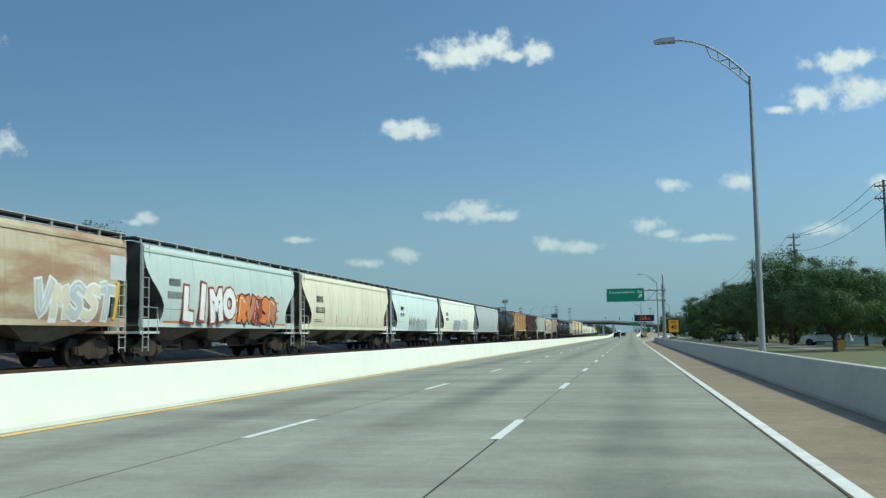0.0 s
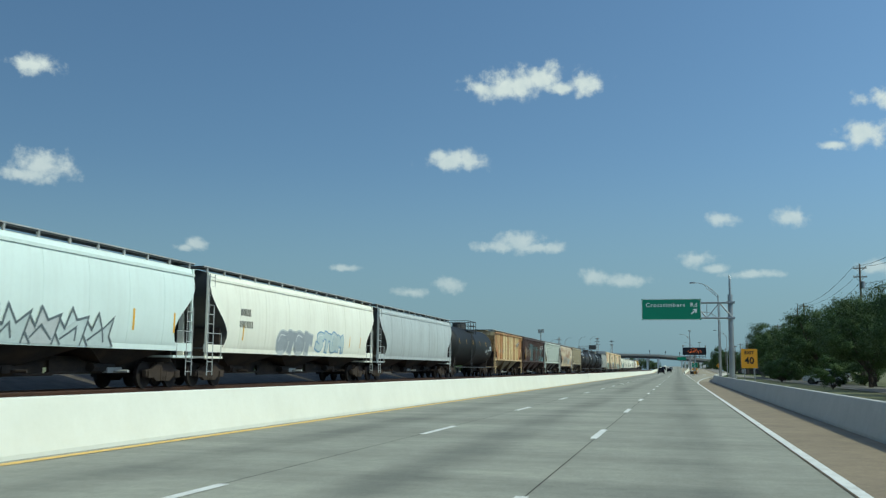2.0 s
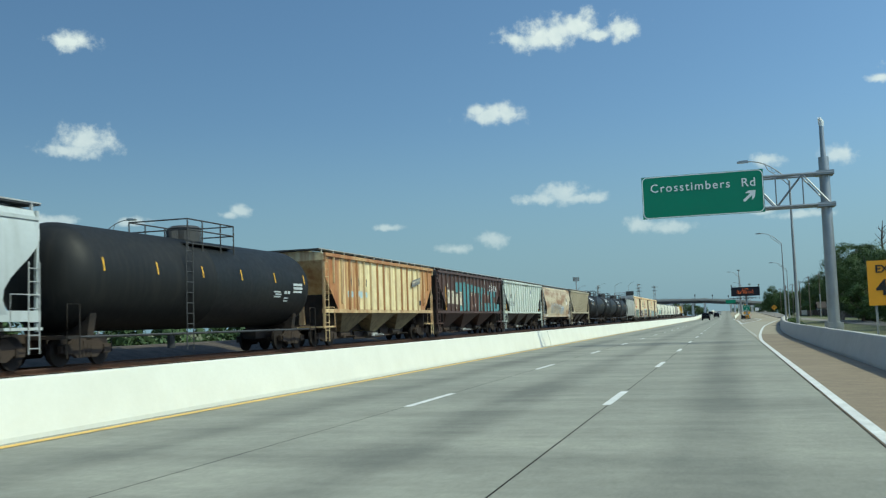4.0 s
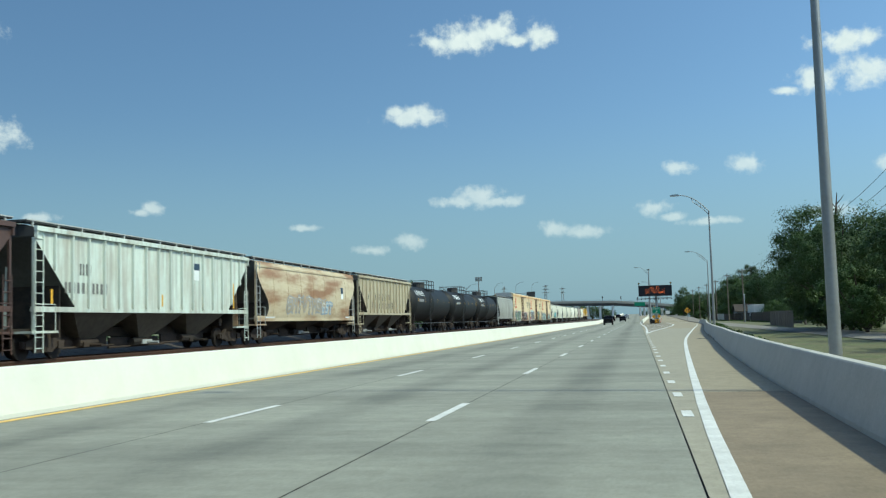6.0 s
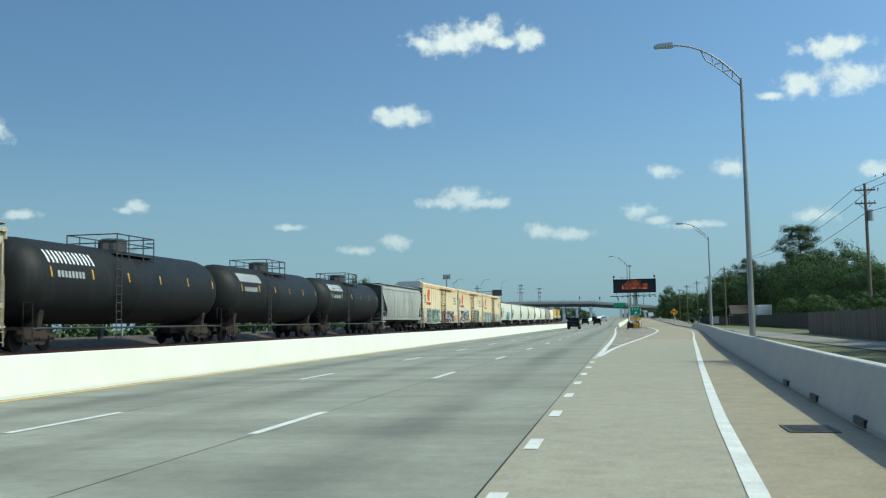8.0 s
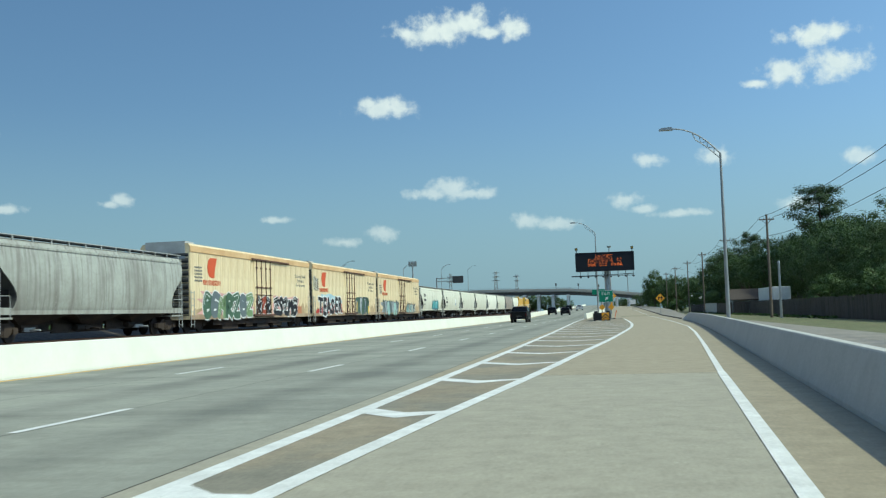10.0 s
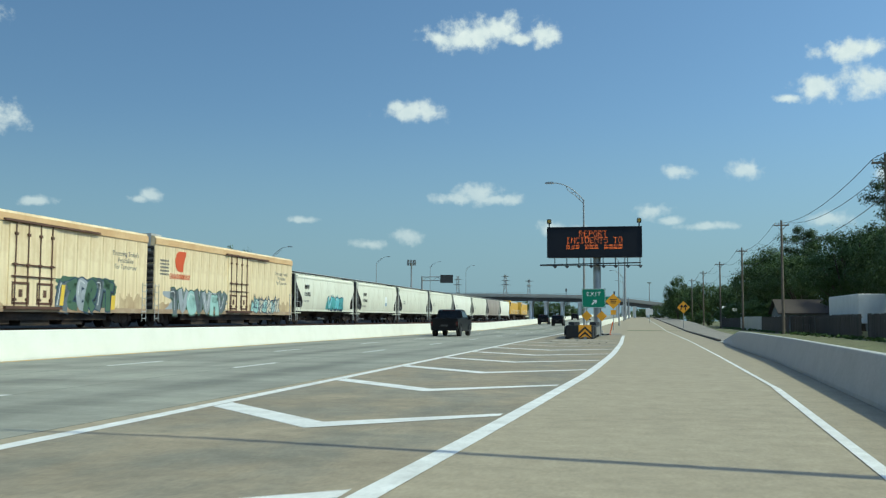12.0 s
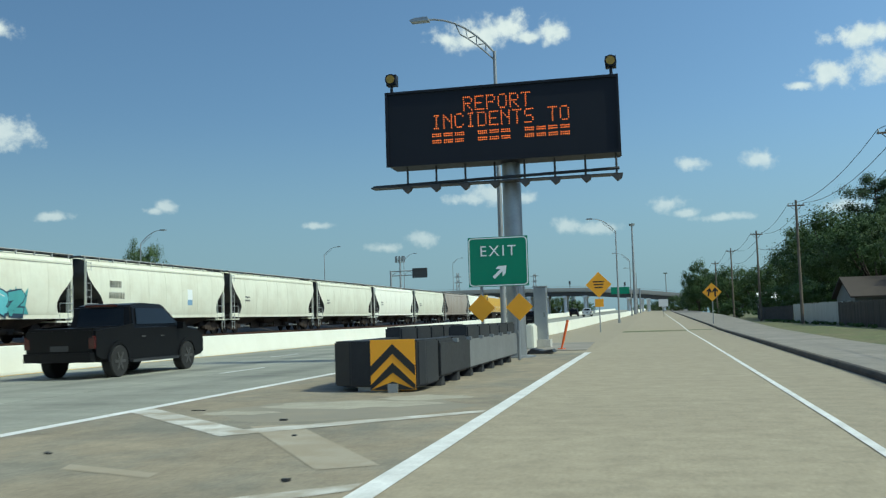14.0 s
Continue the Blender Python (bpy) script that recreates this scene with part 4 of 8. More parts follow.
    for sx in (-1, 1):
        box(bm, min(sx * 1.352, sx * 1.375), max(sx * 1.352, sx * 1.375), -half + 0.35, half - 0.35, zr + 0.045, zr + 0.085)
    part("board_edge", bm, M["pale_steel"], rb)
    bm = bmesh.new()
    box(bm, -0.03, 0.03, -0.035, 0.035, zr - 0.25, zr + 0.08)
    bracket = finish("bracket", bm, M["pale_steel"])
    n = int((2 * half - 1.4) / 1.35)
    for i in range(n + 1):
        for s in (-1, 1):
            part("bracket", bracket, None, rb).location = (s * 1.33, -half + 0.7 + (2 * half - 1.4) * i / n, 0)
    for i in range(4):
        bm = bmesh.new()
        c = -et + 2 * et * (i + 0.5) / 4
        box(bm, -0.42, 0.42, c - et * 0.22, c + et * 0.22, zr - 0.1, zr + 0.05)
        part("roof_hatch", bm, roof, car)
    add_trucks(car, half - 1.75, drop)
    couplers(car, half, drop)
    return car, xf, half


def tank(y0, y1, label, radius=1.66, plain_letters=True):
    half = (y1 - y0) / 2
    drop = 0.2
    car = car_frame(y0, y1, "tank_car", label, drop)
    e = half - 0.75
    zc = 2.88
    bm = bmesh.new()
    rings = []
    prof = [(-e, 0.05), (-e + 0.03, 0.55), (-e + 0.16, 1.0), (-e + 0.42, 1.32), (-e + 0.75, 1.49), (-e + 1.0, 1.52), (-0.5, 1.52), (-0.46, 1.535), (-0.38, 1.535), (-0.34, 1.52)]
    prof = prof + [(-y, r) for y, r in prof[::-1] if abs(y) > 0.6]
    for y, r in prof:
        rings.append([(r / 1.52 * radius * math.cos(a), y, zc + r / 1.52 * radius * math.sin(a)) for a in (2 * math.pi * i / 36 for i in range(36))])
    hull(bm, rings)
    part("tank", bm, M["tank_black"], car, smooth=True)
    bm = bmesh.new()
    tube(bm, [(0, 0.1, zc + radius - 0.1), (0, 0.1, zc + radius + 0.42)], [0.62, 0.62], 18)
    tube(bm, [(0, 0.1, zc + radius + 0.42), (0, 0.1, zc + radius + 0.52)], [0.66, 0.5], 18)
    tube(bm, [(0.1, -0.9, zc + radius - 0.1), (0.1, -0.9, zc + radius + 0.3)], 0.22, 12)
    part("manway", bm, M["dark_steel"], car)
    bm = bmesh.new()
    ya, yb, zt = -1.65, 1.65, zc + radius
    box(bm, 0.72, 1.2, ya, yb, zt - 0.30, zt - 0.26)
    box(bm, -1.2, -0.72, ya, yb, zt - 0.30, zt - 0.26)
    for x in (-1.2, 1.2):
        for y in (ya, -0.65, 0.65, yb):
            tube(bm, [(x, y, zt - 0.6), (x, y, zt + 0.58)], 0.03, 6)
        for h in (0.2, 0.58):
            tube(bm, [(x, ya, zt + h), (x, yb, zt + h)], 0.028, 6)
    for y in (ya, yb):
        for h in (0.2, 0.58):
            tube(bm, [(-1.2, y, zt + h), (1.2, y, zt + h)], 0.028, 6)
    part("railing", bm, M["dark_steel"], car)
    for s in (-1, 1):
        bm = bmesh.new()
        ladder(bm, s * 1.66, -2.5, -2.08, 0.5, zt - 0.3, 0.024)
        part("ladder", bm, M["dark_steel"], car)
    for s in (-1, 1):
        bm = bmesh.new()
        ya, yb = sorted((s * (half - 0.5), s * (half - 4.0)))
        box(bm, -0.3, 0.3, ya, yb, 0.72, 1.12)
        box(bm, -1.5, 1.5, *sorted((s * (half - 0.5), s * (half - 1.15))), 1.0, 1.1)
        for x in (-1.5, 1.5):
            tube(bm, [(x, s * (half - 0.55), 0.45), (x, s * (half - 0.55), 2.0), (x, s * (half - 1.1), 2.0), (x, s * (half - 1.1), 0.45)], 0.025, 6)
        slab(bm, [(-1.1, 1.0), (1.1, 1.0), (1.3, 2.3), (-1.3, 2.3)], 1, s * (half - 2.1) - 0.15, s * (half - 2.1) + 0.15)
        part("stub_sill", bm, M["under"], car)
    bm = bmesh.new()
    for s in (-1, 1):
        tube(bm, [(s * 1.45, -half + 0.6, 1.05), (s * 1.45, half - 0.6, 1.05)], 0.045, 6)
    tube(bm, [(0.2, -1.2, 1.0), (0.2, -1.2, 0.55)], 0.14, 10)
    part("side_rail", bm, M["dark_steel"], car)

    def xf(z):
        return math.sqrt(max(0.01, radius ** 2 - (z - zc) ** 2))
    for i in range(6):
        y = -e + 1.25 + (2 * e - 2.5) * i / 5
        bm = bmesh.new()
        for j in range(4):
            z = 3.0 + j * 0.10
            bm.faces.new([bm.verts.new((xf(zz) + 0.012, yy, zz)) for yy, zz in ((y, z), (y + 0.07, z), (y + 0.07, z + 0.101), (y, z + 0.101))])
        part("reflector", bm, M["yellow_mark"], car)
    if plain_letters:
        for i in range(6):
            y = -e + 1.25 + i * 0.56
            for d0, d1 in ((0.0, 0.11), (0.29, 0.40)):
                bm = bmesh.new()
                for j in range(4):
                    z = 3.55 + j * 0.12
                    bm.faces.new([bm.verts.new((xf(zz) + 0.012, yy, zz)) for yy, zz in ((y + d0, z), (y + d1, z), (y + d1, z + 0.121), (y + d0, z + 0.121))])
                part("company_mark", bm, M["sign_white"], car)
        for i in range(8):
            y = -e + 1.7 + i * 0.24
            bm = bmesh.new()
            bm.faces.new([bm.verts.new((xf(zz) + 0.012, yy, zz)) for yy, zz in ((y, 3.0), (y + 0.15, 3.0), (y + 0.15, 3.26), (y, 3.26))])
            part("number_bar", bm, M["pale_steel"], car)
    add_trucks(car, half - 2.0, drop)
    couplers(car, half, drop)
    return car, xf, half


def reefer(y0, y1, label, paint_m, seed):
    half = (y1 - y0) / 2
    drop = 0.2
    car = car_frame(y0, y1, "refrigerator_car", label, drop)
    e = half - 0.45
    rng = random.Random(seed)
    bm = bmesh.new()
    sec = [(1.50, 0.98), (1.52, 1.05), (1.52, 5.12), (1.46, 5.26), (0.8, 5.36), (-0.8, 5.36), (-1.46, 5.26), (-1.52, 5.12), (-1.52, 1.05), (-1.50, 0.98)]
    hull(bm, [[(x, y, z) for x, z in sec] for y in (-e, e)])
    part("body", bm, paint_m, car)
    n = round(2 * e / 1.17)
    bm = bmesh.new()
    box(bm, 0, 0.022, -0.53, 0.53, 1.24, 4.74)
    bmesh.ops.bevel(bm, geom=bm.edges[:], offset=0.008, segments=1, affect="EDGES")
    panel = finish("side_panel", bm, paint_m)
    for i in range(n):
        y = -e + 2 * e * (i + 0.5) / n
        for s in (1, -1):
            p = part("side_panel", panel, None, car)
            p.matrix_local = Matrix.Translation((s * 1.52, y, 0)) @ Matrix.Diagonal((s, 1, 1, 1))
    bm = bmesh.new()
    for s in (-1, 1):
        box(bm, min(s * 1.5, s * 1.56), max(s * 1.5, s * 1.56), -e, e, 0.98, 1.22)
    part("side_sill", bm, M["rusty_cream"], car)
    bm = bmesh.new()
    for s in (-1, 1):
        box(bm, min(s * 1.5, s * 1.575), max(s * 1.5, s * 1.575), -e, e, 4.80, 5.14)
    part("top_chord", bm, M["cream_top"], car)
    # plug door with rods and gear
    bm = bmesh.new()
    dy = 0.55
    box(bm, 1.53, 1.60, dy - 1.75, dy + 1.75, 1.22, 4.74)
    bmesh.ops.bevel(bm, geom=bm.edges[:], offset=0.012, segments=1, affect="EDGES")
    door = part("door", bm, paint_m, car, "closed plug door with rusty lock rods")
    bm = bmesh.new()
    for y in (-1.35, -0.45, 0.45, 1.35):
        tube(bm, [(1.64, dy + y, 1.2), (1.64, dy + y, 4.78)], 0.032, 6)
        for z in (1.5, 3.0, 4.3):
            box(bm, 1.60, 1.68, dy + y - 0.1, dy + y + 0.1, z - 0.06, z + 0.06)
    tube(bm, [(1.65, dy - 1.6, 3.0), (1.65, dy + 1.6, 3.0)], 0.03, 6)
    tube(bm, [(1.65, dy - 1.6, 2.5), (1.65, dy + 1.6, 2.5)], 0.03, 6)
    part("lock_rod", bm, M["rusty_dark"], door)
    for y in (-0.9, 0.9):
        bm = bmesh.new()
        for y_0, y_1, z_0, z_1 in ((-0.62, 0.62, 1.30, 1.40), (-0.62, 0.62, 2.16, 2.26), (-0.62, -0.54, 1.40, 2.16), (0.54, 0.62, 1.40, 2.16), (-0.12, 0.12, 1.62, 1.94)):
            box(bm, 1.602, 1.625, dy + y + y_0, dy + y + y_1, z_0, z_1)
        part("gear_frame", bm, M["rusty_dark"], door)
    for k in range(3):
        y_0 = (-e + 0.3, dy + 2.0, e - 2.9)[k]
        y_1 = (dy - 2.0, e - 3.1, e - 0.1)[k]
        cnt = 48
        bm = bmesh.new()
        ring = [(y_0 + (y_1 - y_0) * i / cnt, 1.34 + 0.16 * math.sin(0.35 * i + k) + rng.uniform(0.0, 0.22) + (0.4 if k == 2 else 0.0)) for i in range(cnt + 1)]
        for (ya, za), (yb, zb) in zip(ring, ring[1:]):
            bm.faces.new([bm.verts.new((1.5435, y, z)) for y, z in ((ya, 1.22), (yb, 1.22), (yb, zb), (ya, za))])
        part("dirt_stain", bm, M["reefer_dirt"], car)
    bm = bmesh.new()
    box(bm, 1.53, 1.70, dy - 2.2, dy + 5.4, 4.80, 4.90)
    box(bm, 1.53, 1.72, dy - 2.0, dy + 2.2, 1.10, 1.22)
    part("door_track", bm, M["rusty_dark"], car)
    # company device: plain red shield and bars
    lg = -e + 2.55
    bm = bmesh.new()
    slab(bm, [(lg - 0.05, 3.75), (lg + 0.15, 3.48), (lg + 0.5, 3.38), (lg + 0.95, 3.40), (lg + 1.0, 3.85), (lg + 1.2, 4.2), (lg + 1.35, 4.58), (lg + 0.35, 4.58), (lg + 0.05, 4.4), (lg - 0.1, 4.05)], 0, 1.545, 1.552)
    part("company_device", bm, M["red_mark"], car)
    bars("company_bar", car, 1.545, lg - 0.75, 2.96, 1, 0.33, 0.30, M["red_mark"], chars=9, split=True)
    for body, z in (("Protecting Today's", 4.02), ("Perishables", 3.68), ("For Tomorrow", 3.34)):
        letters("lettering", body, 0.36, M["grey_mark"], car, (1.545, e - 2.35, z), FACE_X)
    bars("lettering_bar", car, 1.545, -e + 0.6, 3.9, 5, 0.2, 0.1, M["grey_mark"], gap=1.9, chars=6)
    # end details
    for s in (-1, 1):
        for x in (1.56, -1.56):
            bm = bmesh.new()
            ladder(bm, x, *sorted((s * (e - 0.05), s * (e - 0.5))), 0.55, 2.6)
            part("ladder", bm, M["pale_steel"], car)
        bm = bmesh.new()
        rings = []
        for i in range(40):
            z = 1.2 + 0.09 * i
            d = 0.055 if (i // 2) % 2 else 0.0
            rings.append([(-1.45, s * (e + d), z), (1.45, s * (e + d), z), (1.45, s * (e - 0.03), z), (-1.45, s * (e - 0.03), z)])
        hull(bm, rings)
        part("corrugated_end", bm, M["end_dirt"], car)
    bm = bmesh.new()
    box(bm, -0.35, 0.35, -half + 0.5, half - 0.5, 0.66, 1.0)
    box(bm, 1.0, 1.3, -half + 4.2, half - 4.2, 0.62, 0.98)
    for y, a, z in ((-4.6, 1.3, 0.35), (-1.2, 0.7, 0.45), (1.4, 1.1, 0.38), (4.4, 0.9, 0.42)):
        box(bm, -1.1, 1.2, y - a, y + a, z, 0.98)
    part("underframe", bm, M["under"], car)
    bm = bmesh.new()
    box(bm, -1.25, 1.25, -e - 0.02, -e + 1.2, 4.3, 5.40)
    part("cooling_unit", bm, M["pale_steel"], car)
    # these cars stand taller than the drawing they are built to
    for ch in car.children:
        ch.matrix_basis = Matrix.Translation((0, 0, 0.98)) @ Matrix.Diagonal((1, 1, 1.05, 1)) @ Matrix.Translation((0, 0, -0.98)) @ ch.matrix_basis
    add_trucks(car, half - 2.4, drop)
    couplers(car, half, drop)
    return car, (lambda z: 1.545), half


M["rusty_cream"] = surface("rusty_cream", (0.42, 0.33, 0.22), (0.22, 0.12, 0.06), 0.7, 0, 2.0, 0.8)
M["cream_top"] = surface("cream_rust_top", (0.66, 0.46, 0.24), (0.46, 0.26, 0.11), 0.7, 0, 1.0, 0.8)
M["rusty_dark"] = surface("rusty_fittings", (0.13, 0.065, 0.04), (0.06, 0.035, 0.025), 0.8, 0.1, 3.0, 0.8)
M["end_dirt"] = surface("car_end_dark", (0.075, 0.075, 0.07), (0.03, 0.028, 0.025), 0.8, 0.0, 2.0, 0.7)
M["red_mark"] = plain("faded_red_mark", (0.56, 0.085, 0.022), 0.6)
M["grey_mark"] = plain("faded_grey_mark", (0.16, 0.16, 0.15), 0.6)
for key, col in (("g_white", (0.75, 0.76, 0.74)), ("g_black", (0.015, 0.015, 0.017)), ("g_red", (0.42, 0.03, 0.02)), ("g_orange", (0.70, 0.22, 0.05)), ("g_teal", (0.095, 0.25, 0.26)), ("g_brown", (0.13, 0.065, 0.045)),
                 ("g_deep_green", (0.075, 0.14, 0.085)), ("g_green", (0.20, 0.30, 0.14)), ("g_grey", (0.33, 0.36, 0.38)), ("g_blue", (0.22, 0.36, 0.50)), ("g_pink", (0.66, 0.36, 0.32)), ("g_yellow", (0.72, 0.5, 0.06)), ("g_cream", (0.66, 0.6, 0.45)), ("g_ltgrey", (0.50, 0.53, 0.52)), ("g_slate", (0.13, 0.16, 0.17)), ("g_pale_teal", (0.35, 0.55, 0.50)), ("g_rustred", (0.30, 0.06, 0.03)), ("g_rust_light", (0.50, 0.20, 0.09)), ("g_sky", (0.42, 0.60, 0.66)), ("g_tan", (0.42, 0.34, 0.23)), ("g_pale_grey", (0.52, 0.60, 0.58)), ("g_orange_dull", (0.50, 0.20, 0.06)), ("g_navy", (0.03, 0.06, 0.10)), ("g_cyan", (0.10, 0.36, 0.36)), ("g_sky_teal", (0.16, 0.50, 0.54))):
    M[key] = surface("paint_" + key[2:], col, tuple(c * 0.6 for c in col), 0.55, 0, 2.5, 0.5, bump=0.02)

P_RUSTTAN = car_paint("car_rusty_tan", (0.50, 0.445, 0.31), (0.38, 0.30, 0.19), 0.6, (0.34, 0.26, 0.17), 0.3, (0.27, 0.125, 0.06), 0.75, (0.4, 0.13, 0.75))
P_BLUEGREY = car_paint("car_pale_blue_grey", (0.49, 0.565, 0.52), (0.39, 0.45, 0.41), 0.5, (0.40, 0.42, 0.38), 0.25)
P_BEIGE = car_paint("car_beige", (0.71, 0.67, 0.50), (0.57, 0.53, 0.39), 0.45, (0.40, 0.33, 0.24), 0.3)
P_PALEBLUE = car_paint("car_pale_blue_white", (0.655, 0.745, 0.70), (0.54, 0.62, 0.58), 0.4, (0.5, 0.54, 0.5), 0.2)
P_CREAM = car_paint("car_cream_white", (0.82, 0.81, 0.69), (0.68, 0.65, 0.54), 0.4, (0.55, 0.5, 0.4), 0.2)
P_GREY = car_paint("car_light_grey", (0.46, 0.50, 0.49), (0.34, 0.36, 0.35), 0.5, (0.26, 0.26, 0.24), 0.3)
P_YELLOW = car_paint("car_weathered_yellow", (0.84, 0.74, 0.43), (0.68, 0.55, 0.28), 0.45, (0.42, 0.24, 0.09), 0.45, (0.30, 0.15, 0.06), 0.25, (0.9, 0.9, 0.9))
P_RUSTRIB = car_paint("rib_rusty_yellow", (0.58, 0.40, 0.18), (0.30, 0.11, 0.035), 0.9, (0.26, 0.09, 0.03), 0.7, (0.32, 0.12, 0.04), 0.9, (1.2, 0.5, 0.5))
P_YTRIM = car_paint("trim_pale_yellow", (0.68, 0.57, 0.32), (0.46, 0.28, 0.12), 0.55, (0.32, 0.13, 0.05), 0.6, (0.28, 0.11, 0.04), 0.5, (1.0, 0.7, 0.7))
P_RUSTBAY = car_paint("bay_orange_rust", (0.58, 0.32, 0.12), (0.30, 0.10, 0.03), 0.9, (0.28, 0.09, 0.03), 0.7, (0.30, 0.11, 0.04), 0.7, (1.2, 0.5, 0.5))
P_RUSTPANEL = car_paint("panel_rusty_yellow", (0.74, 0.58, 0.28), (0.52, 0.30, 0.12), 0.8, (0.30, 0.11, 0.04), 0.85, (0.34, 0.13, 0.045), 0.85, (0.8, 0.8, 0.28))
# dirty yellow darkened further for the shade on the bays
P_YBAY = car_paint("bays_dirty_shaded_yellow", (0.42, 0.34, 0.18), (0.10, 0.08, 0.05), 0.8, (0.06, 0.05, 0.035), 0.7)
P_BROWN = car_paint("car_dark_brown", (0.092, 0.052, 0.041), (0.045, 0.029, 0.025), 0.6, (0.12, 0.06, 0.04), 0.4)
P_MINT = car_paint("car_mint_grey", (0.66, 0.73, 0.65), (0.43, 0.47, 0.42), 0.5, (0.22, 0.20, 0.16), 0.45, (0.30, 0.21, 0.13), 0.3, (0.9, 0.9, 0.35))
P_RUSTCREAM = car_paint("car_rusty_cream", (0.60, 0.52, 0.35), (0.44, 0.34, 0.21), 0.6, (0.50, 0.44, 0.32), 0.35, (0.26, 0.125, 0.055), 0.9, (0.5, 0.13, 0.62))
P_KHAKI = car_paint("car_khaki", (0.50, 0.455, 0.32), (0.36, 0.32, 0.22), 0.5, (0.20, 0.15, 0.09), 0.5, (0.30, 0.15, 0.06), 0.25, (0.9, 0.9, 0.5))
P_DIRTY = car_paint("car_dirty_grey", (0.42, 0.43, 0.38), (0.2, 0.19, 0.16), 0.7, (0.14, 0.12, 0.1), 0.6)
P_REEFER = car_paint("car_cream_reefer", (0.78, 0.66, 0.42), (0.66, 0.50, 0.28), 0.55, (0.42, 0.27, 0.13), 0.35, (0.50, 0.35, 0.18), 0.5, (0.5, 0.4, 0.35))
P_WHITE = car_paint("car_white_green", (0.71, 0.705, 0.575), (0.58, 0.57, 0.45), 0.5, (0.50, 0.46, 0.35), 0.2, (0.52, 0.47, 0.35), 0.25, (0.8, 0.5, 0.6))
P_RUSTGREY = car_paint("car_rust_grey", (0.36, 0.32, 0.27), (0.25, 0.2, 0.16), 0.6, (0.2, 0.12, 0.08), 0.5)
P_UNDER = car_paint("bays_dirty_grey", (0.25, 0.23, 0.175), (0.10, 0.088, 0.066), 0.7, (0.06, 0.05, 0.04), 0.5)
# near-black copy of the bay grey, painted as shade under the sill
P_DEEP = car_paint("bays_black_shade", (0.115, 0.10, 0.075), (0.045, 0.038, 0.03), 0.7, (0.03, 0.026, 0.02), 0.5)
P_LOCO = car_paint("locomotive_yellow", (0.62, 0.36, 0.03), (0.42, 0.24, 0.04), 0.4)

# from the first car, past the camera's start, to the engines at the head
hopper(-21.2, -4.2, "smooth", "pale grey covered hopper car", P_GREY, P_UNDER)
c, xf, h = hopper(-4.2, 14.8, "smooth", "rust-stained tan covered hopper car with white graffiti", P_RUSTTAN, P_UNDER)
graffiti(c, xf, 3.6, 7.9, 1.6, 2.75, (M["g_ltgrey"], M["g_cream"]), M["g_white"], 3, 5, None, 0.30, False)
patch_plate(c, xf, 7.95, 8.15, 1.6, 2.9, M["yellow_mark"], "reflector", 0.08, 0.03)
patch_plate(c, xf, 7.7, 8.7, 2.95, 3.8, M["g_ltgrey"], "bare_patch", 0.1)
graffiti(c, xf, -3.0, 1.0, 1.7, 2.6, (M["g_cream"],), M["g_grey"], 33, 4)
c, xf, h = hopper(14.8, 31.8, "smooth", "pale blue-grey covered hopper car with red and orange graffiti", P_BLUEGREY, P_UNDER)
GB = c, xf, h
c, xf, h = hopper(31.8, 51.7, "smooth", "beige covered hopper car with bowed sides", P_BEIGE, P_UNDER, bays=4)
GC = c, xf, h
c, xf, h = hopper(51.7, 70.4, "smooth", "pale blue covered hopper car with grey graffiti", P_PALEBLUE, M["under"])
GD = c, xf, h
c, xf, h = hopper(70.4, 92.0, "smooth", "cream white covered hopper car with faint graffiti", P_CREAM, M["under"])
GE = c, xf, h
c, xf, h = hopper(92.0, 112.3, "smooth", "light grey covered hopper car", P_GREY, M["under"])
c, xf, h = tank(112.3, 130.4, "glossy black tank car with yellow reflectors", plain_letters=False)
for y0, y1, z0, z1 in ((5.95, 6.85, 2.92, 3.02), (5.95, 6.85, 2.76, 2.87), (5.95, 6.80, 2.62, 2.71), (4.15, 4.75, 2.60, 2.66), (4.3, 4.85, 2.50, 2.56), (4.2, 4.8, 2.40, 2.46), (5.1, 5.35, 2.56, 2.68), (5.42, 5.65, 2.56, 2.68), (5.15, 5.55, 2.36, 2.41), (5.15, 5.55, 2.24, 2.29)):
    patch_plate(c, xf, y0, y1, z0, z1, M["g_ltgrey"], "stencil_bar", 0, 0.012)
c, xf, h = hopper(130.4, 148.65, "ribbed", "rust-streaked yellow ribbed hopper car", P_YELLOW, P_YBAY, P_YTRIM, ends=P_YTRIM, chord=P_RUSTRIB)
GH = c, xf, h
c, xf, h = hopper(148.65, 168.3, "ribbed", "dark brown ribbed hopper car with teal graffiti", P_BROWN, P_BROWN)
GI = c, xf, h
c, xf, h = hopper(168.3, 186.8, "ribbed", "mint grey ribbed hopper car", P_MINT, P_DEEP)
GJ = c, xf, h
c, xf, h = hopper(186.8, 205.3, "smooth", "heavily rusted cream hopper car with pale graffiti", P_RUSTCREAM, M["under"], top=0.98, base=1.48, drop=0.16)
GK = c, xf, h
c, xf, h = hopper(205.3, 222.4, "ribbed", "khaki ribbed hopper car", P_KHAKI, P_DEEP)
GL = c, xf, h
for a, b in ((222.4, 240.8), (240.8, 258.0), (258.0, 275.3)):
    tank(a, b, "glossy black tank car with white company lettering")
hopper(275.3, 293.6, "smooth", "dirty grey covered hopper car", P_DIRTY, M["under"], top=0.97, base=1.46, drop=0.16)
